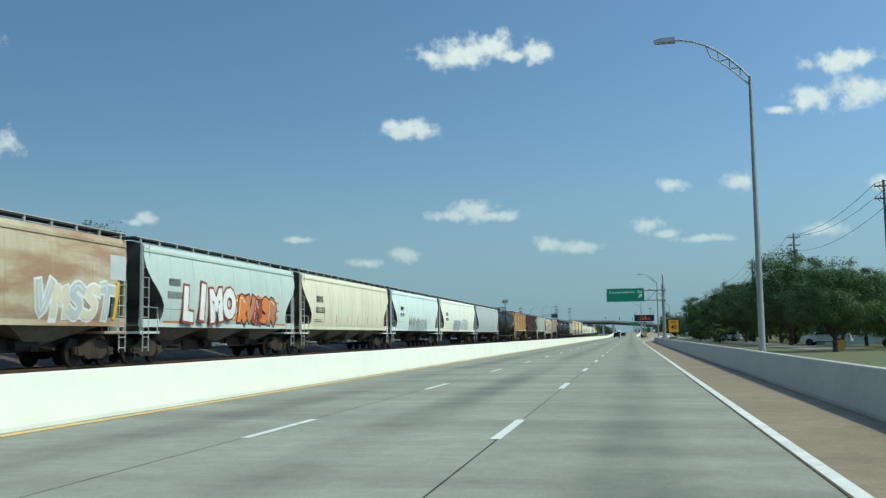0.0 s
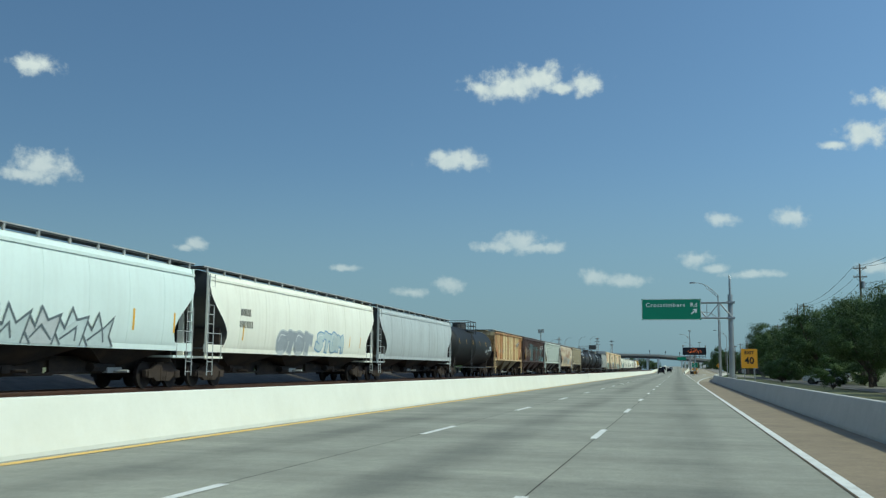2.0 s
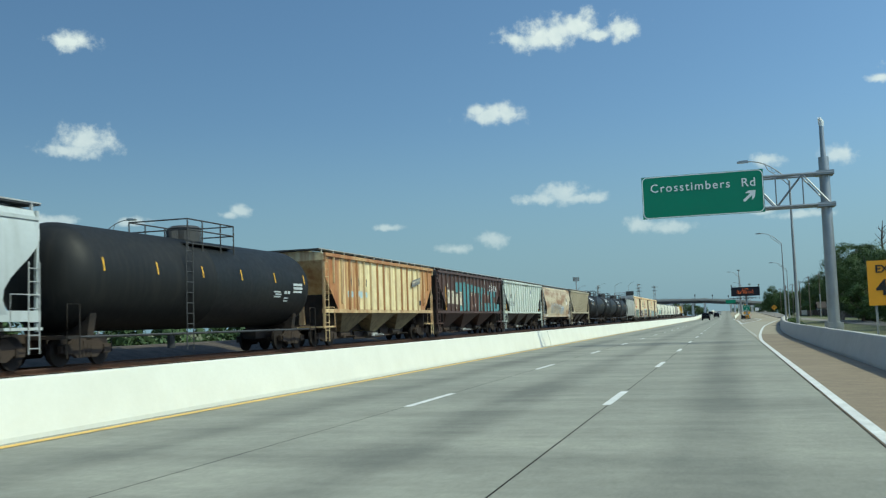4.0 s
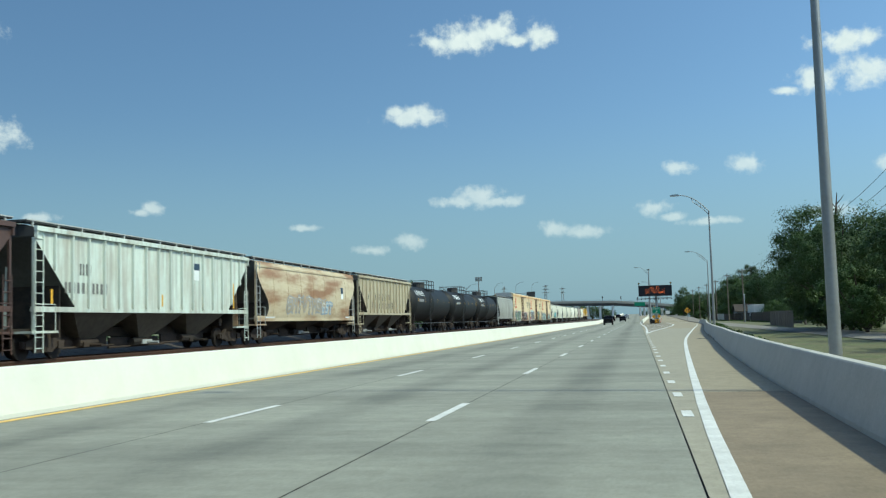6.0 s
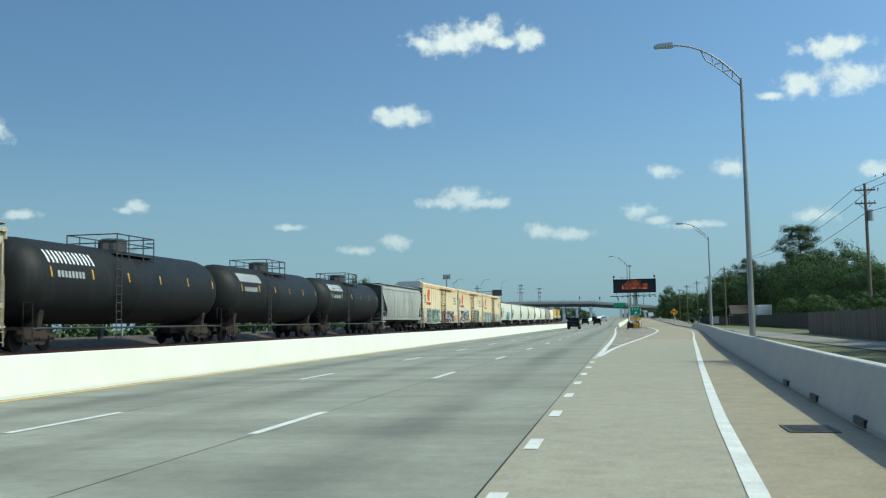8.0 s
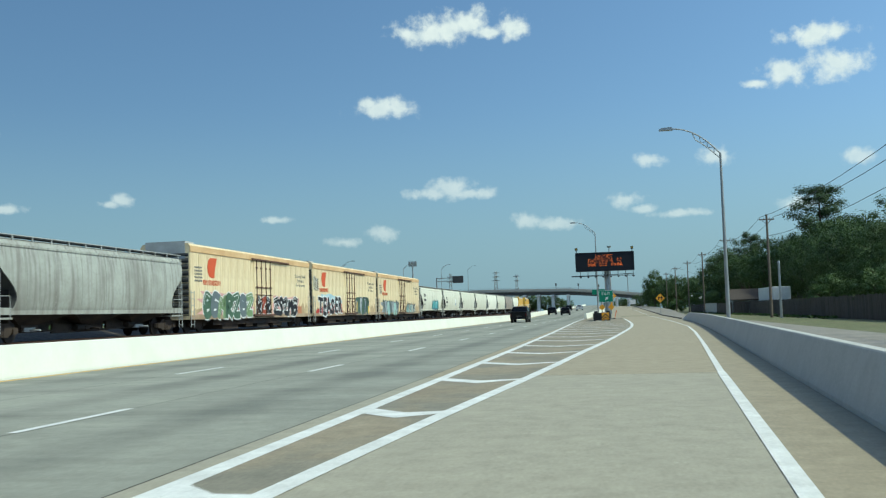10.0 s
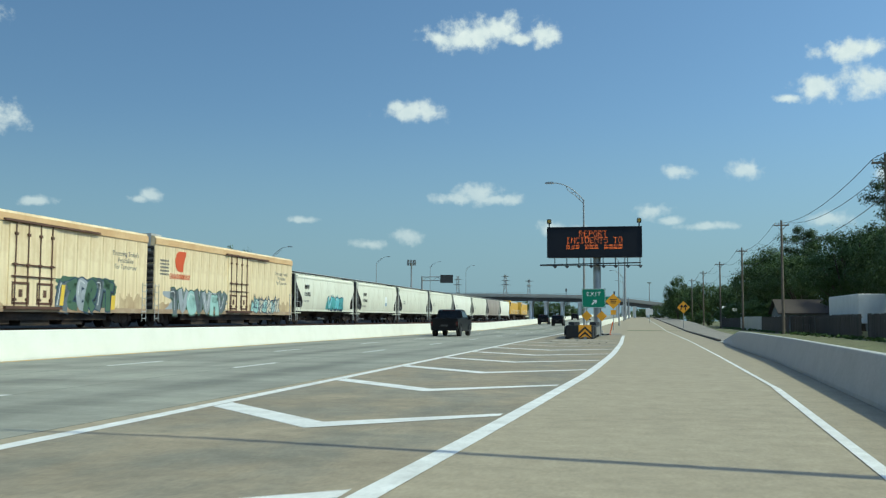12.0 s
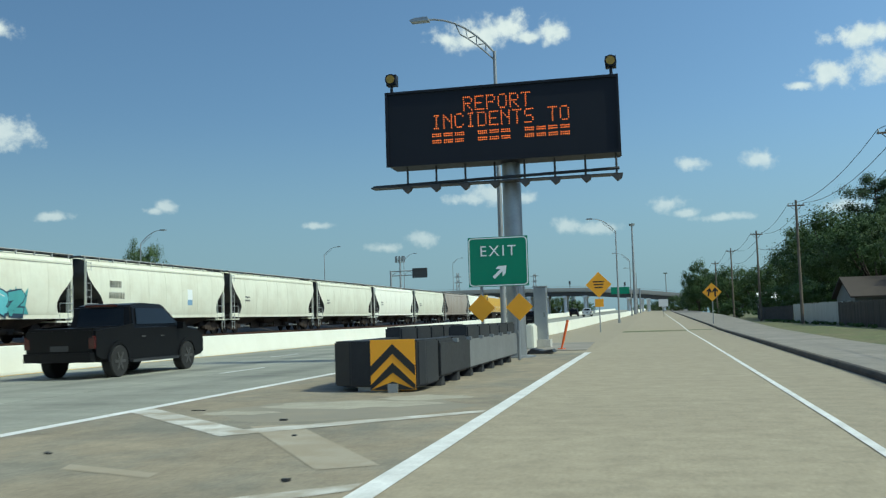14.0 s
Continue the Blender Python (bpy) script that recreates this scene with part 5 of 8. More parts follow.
REEF = [reefer(a, b, "cream refrigerator car covered in graffiti along its lower side", P_REEFER, s) for a, b, s in ((293.6, 317.3, 1), (317.3, 340.4, 2), (340.4, 364.0, 3))]
WH = []
for a, b, p, lab in ((364.0, 381.9, P_WHITE, "off-white covered hopper car with turquoise graffiti"), (381.9, 399.6, P_WHITE, "off-white covered hopper car with a small blue mark"), (399.6, 417.5, P_WHITE, "off-white covered hopper car"),
                     (417.5, 435.5, P_WHITE, "off-white covered hopper car"), (435.5, 453.6, P_CREAM, "cream covered hopper car"), (453.6, 471.8, P_WHITE, "off-white covered hopper car"),
                     (471.8, 490.2, P_RUSTGREY, "rusty brown-grey covered hopper car"), (490.2, 507.3, P_CREAM, "cream covered hopper car")):
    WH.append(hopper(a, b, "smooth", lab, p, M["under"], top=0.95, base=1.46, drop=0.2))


def locomotive(y0, y1):
    half = (y1 - y0) / 2
    car = car_frame(y0, y1, "locomotive", "yellow diesel locomotive with a grey roof")
    bm = bmesh.new()
    box(bm, -1.0, 1.0, -half + 3.2, half - 1.2, 1.5, 4.2)
    part("hood", bm, P_LOCO, car)
    bm = bmesh.new()
    slab(bm, [(-1.0, 4.2), (-0.7, 4.5), (0.7, 4.5), (1.0, 4.2)], 1, -half + 3.2, half - 1.2)
    for y in (-2, 1, 4, 6.5):
        tube(bm, [(0, y, 4.45), (0, y, 4.7)], 0.6, 14)
    part("roof", bm, M["pale_steel"], car)
    bm = bmesh.new()
    slab(bm, [(-half + 1.0, 1.5), (-half + 3.3, 1.5), (-half + 3.3, 4.6), (-half + 1.5, 4.6), (-half + 1.2, 3.4)], 0, -1.5, 1.5)
    part("cab", bm, P_LOCO, car)
    bm = bmesh.new()
    box(bm, 1.5, 1.52, -half + 1.7, -half + 2.9, 3.4, 4.2)
    part("window", bm, M["glass"], car)
    bm = bmesh.new()
    box(bm, -1.5, 1.5, -half + 0.5, half - 0.5, 1.25, 1.5)
    box(bm, -1.3, 1.3, -2.4, 2.4, 0.35, 1.25)
    part("frame_and_tank", bm, M["under"], car)
    bm = bmesh.new()
    for y in [-half + 4 + i * 1.6 for i in range(int((2 * half - 5) / 1.6))]:
        tube(bm, [(1.48, y, 1.5), (1.48, y, 2.5)], 0.025, 5)
    tube(bm, [(1.48, -half + 3.4, 2.5), (1.48, half - 0.8, 2.5)], 0.025, 5)
    part("handrail", bm, M["sign_white"], car)
    add_trucks(car, half - 3.4)
    couplers(car, half)


locomotive(507.3, 530.0)
locomotive(530.0, 552.7)


# painted marks on the cars
def stripes(parent, xf, half, zs=2.0, h=0.5):
    for i in range(6):
        y = -half + 2.6 + (2 * half - 5.2) * i / 5
        patch_plate(parent, xf, y, y + 0.1, zs, zs + h, M["yellow_mark"], "reflector", 0.06)


def marks(parent, xf, y, z, dark=True, size=1.0):
    k = M["g_black"] if dark else M["sign_white"]
    bars("mark_bar", parent, xf(z), y, z, 1, 0.34 * size, 0.36 * size, k, chars=4, split=True)
    bars("mark_bar", parent, xf(z - 0.5), y - 0.1, z - 0.60 * size, 1, 0.30 * size, 0.34 * size, k, chars=6, split=True)
    bars("small_lettering", parent, xf(z - 1.0), y - 0.3, z - 1.0 * size, 2, 0.26, 0.05, M["grey_mark"], 2.0, 6)


def word(parent, body, size, x, y, z, line, fill, bold=0.07, seed=1, wide=0.8):
    """A sprayed word: each sign fat, outlined and set askew on its own."""
    rng = random.Random(seed)
    for i, ch in enumerate(body):
        yc = y + size * wide * (i - (len(body) - 1) / 2)
        m = Matrix.Rotation(rng.uniform(-0.16, 0.16), 4, "Z") @ Matrix.Diagonal((rng.uniform(1.0, 1.2), rng.uniform(1.0, 1.2), 1, 1))
        zc = z + rng.uniform(-0.06, 0.06) * size
        for mat, b_, dx in ((line, bold + 0.09, 0.004 + 0.0008 * i), (fill, bold, 0.013 + 0.0008 * i)):
            o = letters("graffiti_sign", ch, size, mat, parent, (x + dx, yc, zc), FACE_X, bold=b_, extrude=0.001)
            o.matrix_basis = Matrix.Translation((x + dx, yc, zc)) @ FACE_X @ m


def plates(parent, xf, rects, material, name, proud):
    for y0, y1, z0, z1 in rects:
        patch_plate(parent, xf, y0, y1, z0, z1, material, name, 0.02, proud)


c, xf, h = GB
marks(c, xf, -6.1, 2.95, True, 0.8)
word(c, "LIMO", 1.50, 1.64, -2.6, 2.30, M["g_rustred"], M["g_white"], 0.12, 4, 0.88)
graffiti(c, xf, 0.5, 5.0, 1.70, 2.80, (M["g_orange"], M["g_rust_light"], M["g_rustred"]), M["g_black"], 22, 5, M["g_orange"], 0.42)
patch_plate(c, xf, -6.4, -4.9, 1.48, 1.62, M["g_orange"])
patch_plate(c, xf, 5.2, 6.6, 1.48, 1.62, M["g_orange"])
c, xf, h = GC
marks(c, xf, -7.1, 2.9)
for i in range(8):
    patch_plate(c, xf, -8.0 + i * 2.3, -7.9 + i * 2.3, 1.75, 2.3, M["g_orange_dull"], "reflector", 0.05)
c, xf, h = GD
marks(c, xf, -6.2, 2.95, True, 0.8)
spiky_piece(c, xf, -3.2, 3.4, 1.42, 2.5, 5, (M["g_pale_grey"], M["g_pale_grey"], M["g_ltgrey"]), M["g_slate"], 23)
for y in (-7.0, -3.4, 4.6, 7.2):
    patch_plate(c, xf, y, y + 0.12, 2.0, 2.7, M["yellow_mark"], "reflector", -0.05)
c, xf, h = GE
marks(c, xf, -7.6, 2.9, True, 0.8)
graffiti(c, xf, -3.8, 0.2, 1.6, 2.3, (M["g_grey"],), M["g_ltgrey"], 24, 4, None, 0.42, False)
graffiti(c, xf, 0.9, 4.8, 1.7, 2.5, (M["g_pale_grey"],), M["g_blue"], 25, 4, None, 0.3, False)
for y in (-7.4, -1.8, 5.8, 7.6):
    patch_plate(c, xf, y, y + 0.1, 1.9, 2.5, M["yellow_mark"], "reflector", 0.05)
c, xf, h = GH
RX = lambda z: 1.502
RP = lambda z: 1.605
e_ = h - 0.55
for y0 in (-e_ + 0.1, e_ - 1.55):
    bm = bmesh.new()
    bm.faces.new([bm.verts.new((1.508, y, z)) for y, z in (((y0, 3.55), (y0 + 1.45, 2.1), (y0 + 1.45, 4.5), (y0, 4.5)) if y0 < 0 else ((y0, 2.1), (y0 + 1.45, 3.55), (y0 + 1.45, 4.5), (y0, 4.5)))])
    part("rust_patch", bm, P_RUSTBAY, c)
for i, k in ((0, 0.05), (1, 0.0), (2, -0.1)):
    patch_plate(c, RX, -e_ + 1.55 + i * 1.02, -e_ + 2.45 + i * 1.02, 2.02, 4.5 + k, P_RUSTPANEL, "rust_patch", 0, 0.004)
patch_plate(c, RX, e_ - 2.5, e_ - 1.62, 2.02, 4.5, P_RUSTPANEL, "rust_patch", 0, 0.004)
plates(c, RX, [(-5.7, -5.35, 2.62, 2.92), (-5.2, -4.95, 2.62, 2.92), (-4.5, -4.15, 2.66, 2.92), (-4.0, -3.7, 2.6, 2.9), (-3.4, -3.0, 2.64, 2.9)], M["g_sky"], "faded_number_bar", 0.010)
bm = bmesh.new()
bm.faces.new([bm.verts.new((1.61, y, z)) for y, z in ((4.1, 3.36), (5.75, 3.62), (5.95, 4.02), (4.3, 3.76))])
part("banner", bm, M["grey_mark"], c)
for i in range(6):
    patch_plate(c, RP, 4.35 + i * 0.25, 4.45 + i * 0.25, 3.54 + 0.045 * i, 3.70 + 0.045 * i, M["g_cream"], "banner_bar", 0.3, 0.012)
for y in (-5.5, -4.45, -3.4):
    for d in (0.0, 0.25):
        patch_plate(c, RX, y + d, y + d + 0.1, 3.2, 3.58, M["g_black"], "mark_bar", 0, 0.012)
patch_plate(c, RX, -4.4, -3.7, 2.7, 2.95, M["g_ltgrey"], "placard")
patch_plate(c, RX, 5.8, 6.2, 2.3, 2.6, M["g_black"], "placard")
c, xf, h = GI
plates(c, RX, [(-7.1, -6.3, 2.5, 3.42), (-6.1, -5.25, 2.5, 3.38), (-5.05, -4.2, 2.45, 3.2), (-4.0, -3.2, 2.4, 3.35)], M["g_cream"], "bare_patch", 0.004)
for y in (-6.9, -5.9, -4.85, -3.8):
    for d in (0.0, 0.24):
        patch_plate(c, RX, y + d, y + d + 0.09, 2.95, 3.25, M["g_black"], "mark_bar", 0, 0.012)
plates(c, RX, [(-5.05, -4.15, 3.3, 4.0), (-4.05, -3.12, 3.36, 4.02), (-3.1, -2.1, 2.02, 4.05), (-2.05, -1.15, 2.02, 3.98), (-1.1, -0.05, 3.42, 3.95), (0.15, 1.0, 3.36, 3.86), (1.05, 2.0, 3.40, 3.85),
               (2.05, 3.05, 3.34, 3.80), (3.1, 3.7, 3.36, 3.80), (1.7, 2.65, 2.02, 3.40), (3.15, 4.1, 2.02, 2.62), (4.15, 5.05, 2.02, 2.66), (5.1, 6.15, 2.02, 3.55), (6.2, 7.1, 2.02, 2.66), (7.15, 8.4, 2.02, 2.58),
               (6.5, 7.2, 3.15, 3.62), (4.3, 5.05, 3.3, 3.6), (-4.0, -3.15, 2.02, 2.38)], M["g_teal"], "graffiti_fill", 0.010)
plates(c, RX, [(-1.05, -0.1, 2.1, 3.34), (0.1, 0.95, 2.2, 3.3), (1.05, 1.62, 2.1, 3.32), (2.75, 3.9, 2.7, 3.26), (3.9, 4.95, 2.75, 3.2), (6.3, 7.4, 2.75, 3.06)], M["g_brown"], "rust_patch", 0.006)
rng = random.Random(77)
for i in range(34):
    y0, z0 = rng.uniform(-7.2, 7.2), rng.uniform(2.1, 4.2)
    w_, h_ = rng.uniform(0.03, 0.16), rng.uniform(0.05, 0.3)
    patch_plate(c, RX, y0, y0 + w_, z0, z0 + h_, M["g_cream" if i % 2 else "g_ltgrey"], "bare_patch", rng.uniform(-0.4, 0.4), 0.017)
letters("graffiti_word", "CASH", 0.66, M["g_white"], c, (1.625, 5.9, 3.78), FACE_X, spacing=1.9, bold=0.006, shear=0.15)
patch_plate(c, RX, -7.3, -7.1, 2.05, 3.6, M["yellow_mark"], "reflector")
c, xf, h = GJ
bars("mark_bar", c, 1.502, -6.1, 3.15, 1, 0.50, 0.40, M["grey_mark"], chars=2, split=True)
bars("mark_bar", c, 1.502, -7.0, 2.5, 1, 0.62, 0.38, M["grey_mark"], chars=5, split=True)
patch_plate(c, RX, 2.7, 3.3, 3.75, 4.05, M["g_navy"], "company_device")
patch_plate(c, RX, 2.75, 3.25, 3.3, 3.75, M["sign_white"], "company_device")
for y in (-7.8, -0.2, 3.5, 6.9):
    patch_plate(c, RX, y, y + 0.12, 2.1, 2.6 if y < 6 else 3.3, M["yellow_mark"], "reflector")
c, xf, h = GK
graffiti(c, xf, -4.6, 2.2, 1.80, 2.75, (M["g_tan"],), M["g_grey"], 26, 8, None, 0.14, False)
graffiti(c, xf, 1.4, 3.5, 1.80, 2.5, (M["g_ltgrey"],), M["g_blue"], 27, 3, None, 0.15, False)
patch_plate(c, xf, 5.4, 5.9, 3.1, 3.5, M["g_navy"], "company_device")
patch_plate(c, xf, 5.42, 5.88, 2.75, 3.1, M["sign_white"], "company_device")
patch_plate(c, xf, -7.6, -6.2, 1.48, 1.6, M["sign_white"])
patch_plate(c, xf, 6.6, 7.6, 1.48, 1.6, M["sign_white"])
c, xf, h = GL
for row, y0, n, z0 in ((0, -3.75, 5, 2.95), (1, -4.75, 7, 2.3), (2, -5.75, 1, 2.98)):
    for i in range(n):
        for d in (0.0, 0.31):
            patch_plate(c, RX, y0 + i * 1.02 + d, y0 + i * 1.02 + d + 0.11, z0, z0 + (0.48 if row < 2 else 0.34), M["g_black"], "mark_bar")
(c, xf, h), (c2, xf2, h2), (c3, xf3, h3) = REEF
graffiti(c, xf, -9.6, -1.5, 1.12, 2.55, (M["g_deep_green"], M["g_slate"], M["g_green"], M["g_deep_green"]), M["g_white"], 31, 7, M["g_pink"], 0.38)
graffiti(c, lambda z: 1.605, -0.9, 1.9, 1.3, 2.4, (M["g_black"], M["g_rustred"]), M["g_white"], 32, 3, None, 0.3)
graffiti(c, xf, 2.7, 8.0, 1.12, 2.45, (M["g_black"],), M["g_white"], 34, 5, M["g_pink"], 0.32)
patch_plate(c, xf, 8.2, 9.2, 1.1, 1.8, M["g_rust_light"])
# the large black and white word on a blue and red cloud
bm = bmesh.new()
slab(bm, [(-10.4, 1.05), (-2.0, 1.05), (-2.3, 1.5), (-2.6, 2.3), (-5.0, 1.9), (-5.6, 2.5), (-6.0, 2.0), (-7.2, 2.6), (-7.6, 1.9), (-9.6, 1.6), (-10.2, 1.5)], 0, 1.546, 1.550)
part("graffiti_cloud", bm, M["g_red"], c2)
bm = bmesh.new()
slab(bm, [(-9.0, 2.3), (-2.6, 1.9), (-2.2, 2.3), (-3.2, 2.7), (-5.0, 2.75), (-6.2, 2.95), (-7.6, 2.8), (-8.8, 2.9)], 0, 1.543, 1.545)
part("graffiti_cloud", bm, M["g_sky"], c2)
word(c2, "TEASER", 1.75, 1.558, -6.1, 1.78, M["g_white"], M["g_black"], 0.075, 8, 0.68)
graffiti(c2, xf2, 2.6, 7.4, 1.15, 2.6, (M["g_slate"], M["g_deep_green"], M["g_grey"], M["g_deep_green"]), M["g_navy"], 35, 6, M["g_deep_green"], 0.5)
patch_plate(c2, xf2, 7.3, 7.7, 1.15, 1.9, M["g_yellow"], "graffiti_fill", 0.1, 0.02)
patch_plate(c2, xf2, 2.7, 3.0, 1.3, 2.3, M["g_yellow"], "graffiti_fill", 0.15, 0.03)
graffiti(c2, xf2, -11.0, -9.9, 3.2, 4.4, (M["g_black"],), M["g_cream"], 36, 3, None, 0.1)
graffiti(c3, xf3, -9.4, -1.6, 1.1, 2.3, (M["g_slate"], M["g_grey"], M["g_pale_teal"]), M["g_deep_green"], 37, 7, M["g_grey"], 0.45)
spiky_piece(c3, xf3, 3.0, 8.4, 1.24, 2.4, 4, (M["g_pale_teal"], M["g_ltgrey"]), M["g_navy"], 38)
graffiti(c3, lambda z: 1.565, 3.5, 8.4, 1.2, 2.0, (M["g_pale_teal"], M["g_cream"]), M["g_navy"], 41, 6, None, 0.32, False)
c, xf, h = WH[0]
spiky_piece(c, xf, -0.5, 4.5, 1.55, 2.85, 4, (M["g_cyan"],), M["g_cyan"], 39)
graffiti(c, lambda z: xf(z) + 0.035, -0.2, 4.3, 1.60, 2.55, (M["g_sky_teal"], M["g_cyan"]), M["g_navy"], 39, 4, None, 0.34, False)
marks(c, xf, -6.4, 3.2)
c, xf, h = WH[1]
patch_plate(c, xf, 2.7, 3.35, 2.1, 2.45, M["g_blue"])
patch_plate(c, xf, 2.7, 3.35, 2.45, 3.1, M["sign_white"])
marks(c, xf, -6.2, 3.0)
for q in WH[2:6]:
    bars("small_lettering", q[0], q[1](2.7), -6.3, 2.7, 2, 0.16, 0.12, M["grey_mark"], 2.0, 6)

# ---- roadside furniture ----
def lamp_post(x, y, z0=0.0, height=10.9, arm=2.85, name="street_lamp"):
    t = thing(name, Matrix.Translation((x, y, z0)), "tall galvanised steel street lamp with a trussed arm", "street lamp", "motorway lamps")
    bm = bmesh.new()
    tube(bm, [(0, 0, 0), (0, 0, 0.35)], 0.17, 12)
    tube(bm, [(0, 0, 0.35), (0, 0, height)], [0.125, 0.065], 12)
    part("pole", bm, M["pole"], t, smooth=True)
    bm = bmesh.new()
    up = [(-arm * f, 0, height - 0.05 + 1.62 * (1 - (1 - f) ** 2.2)) for f in (0, 0.12, 0.25, 0.4, 0.55, 0.7, 0.85, 1.0)]
    lo = [(-arm * f, 0, height - 0.36 + 1.72 * (1 - (1 - f) ** 1.8)) for f in (0, 0.12, 0.25, 0.38, 0.48)]
    tube(bm, up, 0.04, 8)
    tube(bm, lo + [up[4]], 0.03, 8)
    for a, b in ((up[1], lo[1]), (up[2], lo[2]), (up[1], lo[2]), (up[3], lo[3]), (up[2], lo[3])):
        tube(bm, [a, b], 0.02, 6)
    part("arm", bm, M["pole"], t)
    bm = bmesh.new()
    hx, hz = up[-1][0], up[-1][2]
    k = 1 if arm > 0 else -1
    slab(bm, [(hx + k * 0.2, hz - 0.08), (hx + k * 0.15, hz + 0.09), (hx - k * 0.4, hz + 0.07), (hx - k * 0.6, hz + 0.0), (hx - k * 0.55, hz - 0.08)], 1, -0.17, 0.17)
    part("lamp_head", bm, M["galv"], t)
    return t


for x, y, h in ((6.42, 20.1, 10.9), (6.66, 160.5, 10.7), (9.86, 232.0, 11.2), (14.27, 298.8, 10.3), (5.95, 375.2, 12.0)):
    lamp_post(x, y, 0.0, h)
lamp_post(7.9, 452, grade(452), 10.9)
lamp_post(7.9, 528, grade(528), 10.9)
lamp_post(8.0, 604, grade(604), 10.9)

# overhead guide sign on a cantilever
g = thing("overhead_sign", Matrix.Translation((7.1, 141.6, 0)), "green overhead exit sign on a grey steel cantilever truss", "road sign")
bm = bmesh.new()
tube(bm, [(0, 0, 0), (0, 0, 0.9)], 0.45, 20)
tube(bm, [(0, 0, 0.9), (0, 0, 9.3)], [0.29, 0.25], 20)
tube(bm, [(0, 0, 9.3), (0, 0, 10.9)], [0.13, 0.11], 14)
part("post", bm, M["galv"], g, smooth=True)
bm = bmesh.new()
tube(bm, [(0, 0, 10.9), (0, 0, 11.15)], [0.11, 0.15], 12)
tube(bm, [(0, 0, 11.15), (-0.1, -0.15, 11.3)], [0.12, 0.08], 10)
part("camera_dome", bm, M["sign_white"], g)
for z in (6.85, 8.45):
    for yy in (-0.45, 0.45):
        bm = bmesh.new()
        tube(bm, [(0.35, yy, z), (-9.0, yy, z)], 0.065, 8)
        part("chord", bm, M["galv"], g)
for i in range(7):
    x0, x1 = 0.2 - 1.3 * i, 0.2 - 1.3 * (i + 1)
    bm = bmesh.new()
    for yy in (-0.45, 0.45):
        a, b = ((x0, yy, 6.85), (x1, yy, 8.45)) if i % 2 == 0 else ((x0, yy, 8.45), (x1, yy, 6.85))
        tube(bm, [a, b], 0.045, 6)
    for z in (6.85, 8.45):
        tube(bm, [(x0, -0.45, z), (x1, 0.45, z)], 0.03, 6)
        tube(bm, [(x1, -0.45, z), (x1, 0.45, z)], 0.03, 6)
    tube(bm, [(x1, -0.45, 6.85), (x1, -0.45, 8.45)], 0.035, 6)
    part("brace", bm, M["galv"], g)
bm = bmesh.new()
box(bm, -0.42, 0.42, -0.5, 0.5, 6.74, 6.95)
box(bm, -0.42, 0.42, -0.5, 0.5, 8.36, 8.57)
part("clamp", bm, M["galv"], g)
bm = bmesh.new()


def rounded(cx, cz, w, h, r, n=5):
    pts = []
    for sx, sz, a0 in ((1, 1, 0), (-1, 1, 90), (-1, -1, 180), (1, -1, 270)):
        for i in range(n + 1):
            a = radians(a0 + 90 * i / n)
            pts.append((cx + sx * (w / 2 - r) + r * math.cos(a), cz + sz * (h / 2 - r) + r * math.sin(a)))
    return pts


sx0, sx1, sz0, sz1 = -9.1, -2.98, 6.62, 8.85
box(bm, sx0, sx1, -0.62, -0.57, sz0, sz1)
panel = part("panel", bm, M["sign_green"], g, "green sign panel with a white border")
bm = bmesh.new()
cx, cz, w, h = (sx0 + sx1) / 2, (sz0 + sz1) / 2, sx1 - sx0, sz1 - sz0
o, i_ = rounded(cx, cz, w - 0.03, h - 0.03, 0.26), rounded(cx, cz, w - 0.12, h - 0.12, 0.23)
vo, vi = [bm.verts.new((x, -0.625, z)) for x, z in o], [bm.verts.new((x, -0.625, z)) for x, z in i_]
for k in range(len(vo)):
    j = (k + 1) % len(vo)
    bm.faces.new((vo[k], vo[j], vi[j], vi[k]))
part("border", bm, M["sign_white"], panel)
letters("lettering", "Crosstimbers", 0.62, M["sign_white"], panel, (cx - 0.60, -0.63, cz + 0.46), FACE_Y, bold=0.004, spacing=1.19)
letters("lettering", "Rd", 0.62, M["sign_white"], panel, (cx + 2.32, -0.63, cz + 0.46), FACE_Y, bold=0.006, spacing=1.13)


def arrow(bm, ax, az, s, y, ang):
    pts = [(-0.11, -0.64), (0.11, -0.64), (0.11, 0.16), (0.38, -0.10), (0.38, 0.20), (0.0, 0.66), (-0.38, 0.20), (-0.38, -0.10), (-0.11, 0.16)]
    ca, sa = math.cos(ang), math.sin(ang)
    pts = [(ax + s * (px * ca - pz * sa), az + s * (px * sa + pz * ca)) for px, pz in pts]
    slab(bm, pts, 1, y - 0.004, y)


bm = bmesh.new()
arrow(bm, cx + 2.35, cz - 0.22, 0.62, -0.63, radians(-48))
part("arrow", bm, M["sign_white"], panel)

# advisory speed sign behind the barrier
s = thing("speed_sign", Matrix.Translation((8.1, 131.0, 0)), "yellow advisory speed sign for the exit", "road sign")
bm = bmesh.new()
box(bm, -0.72, 0.72, 0, 0.03, 1.62, 3.4)
pl = part("panel", bm, M["sign_yellow"], s)
letters("lettering", "EXIT", 0.42, M["sign_black"], pl, (0, -0.006, 3.05), FACE_Y, bold=0.01)
letters("lettering", "40", 0.85, M["sign_black"], pl, (0, -0.006, 2.3), FACE_Y, bold=0.02)
bm = bmesh.new()
for x in (-0.45, 0.45):
    tube(bm, [(x, 0.08, 0), (x, 0.08, 3.3)], 0.045, 8)
part("post", bm, M["galv"], s)

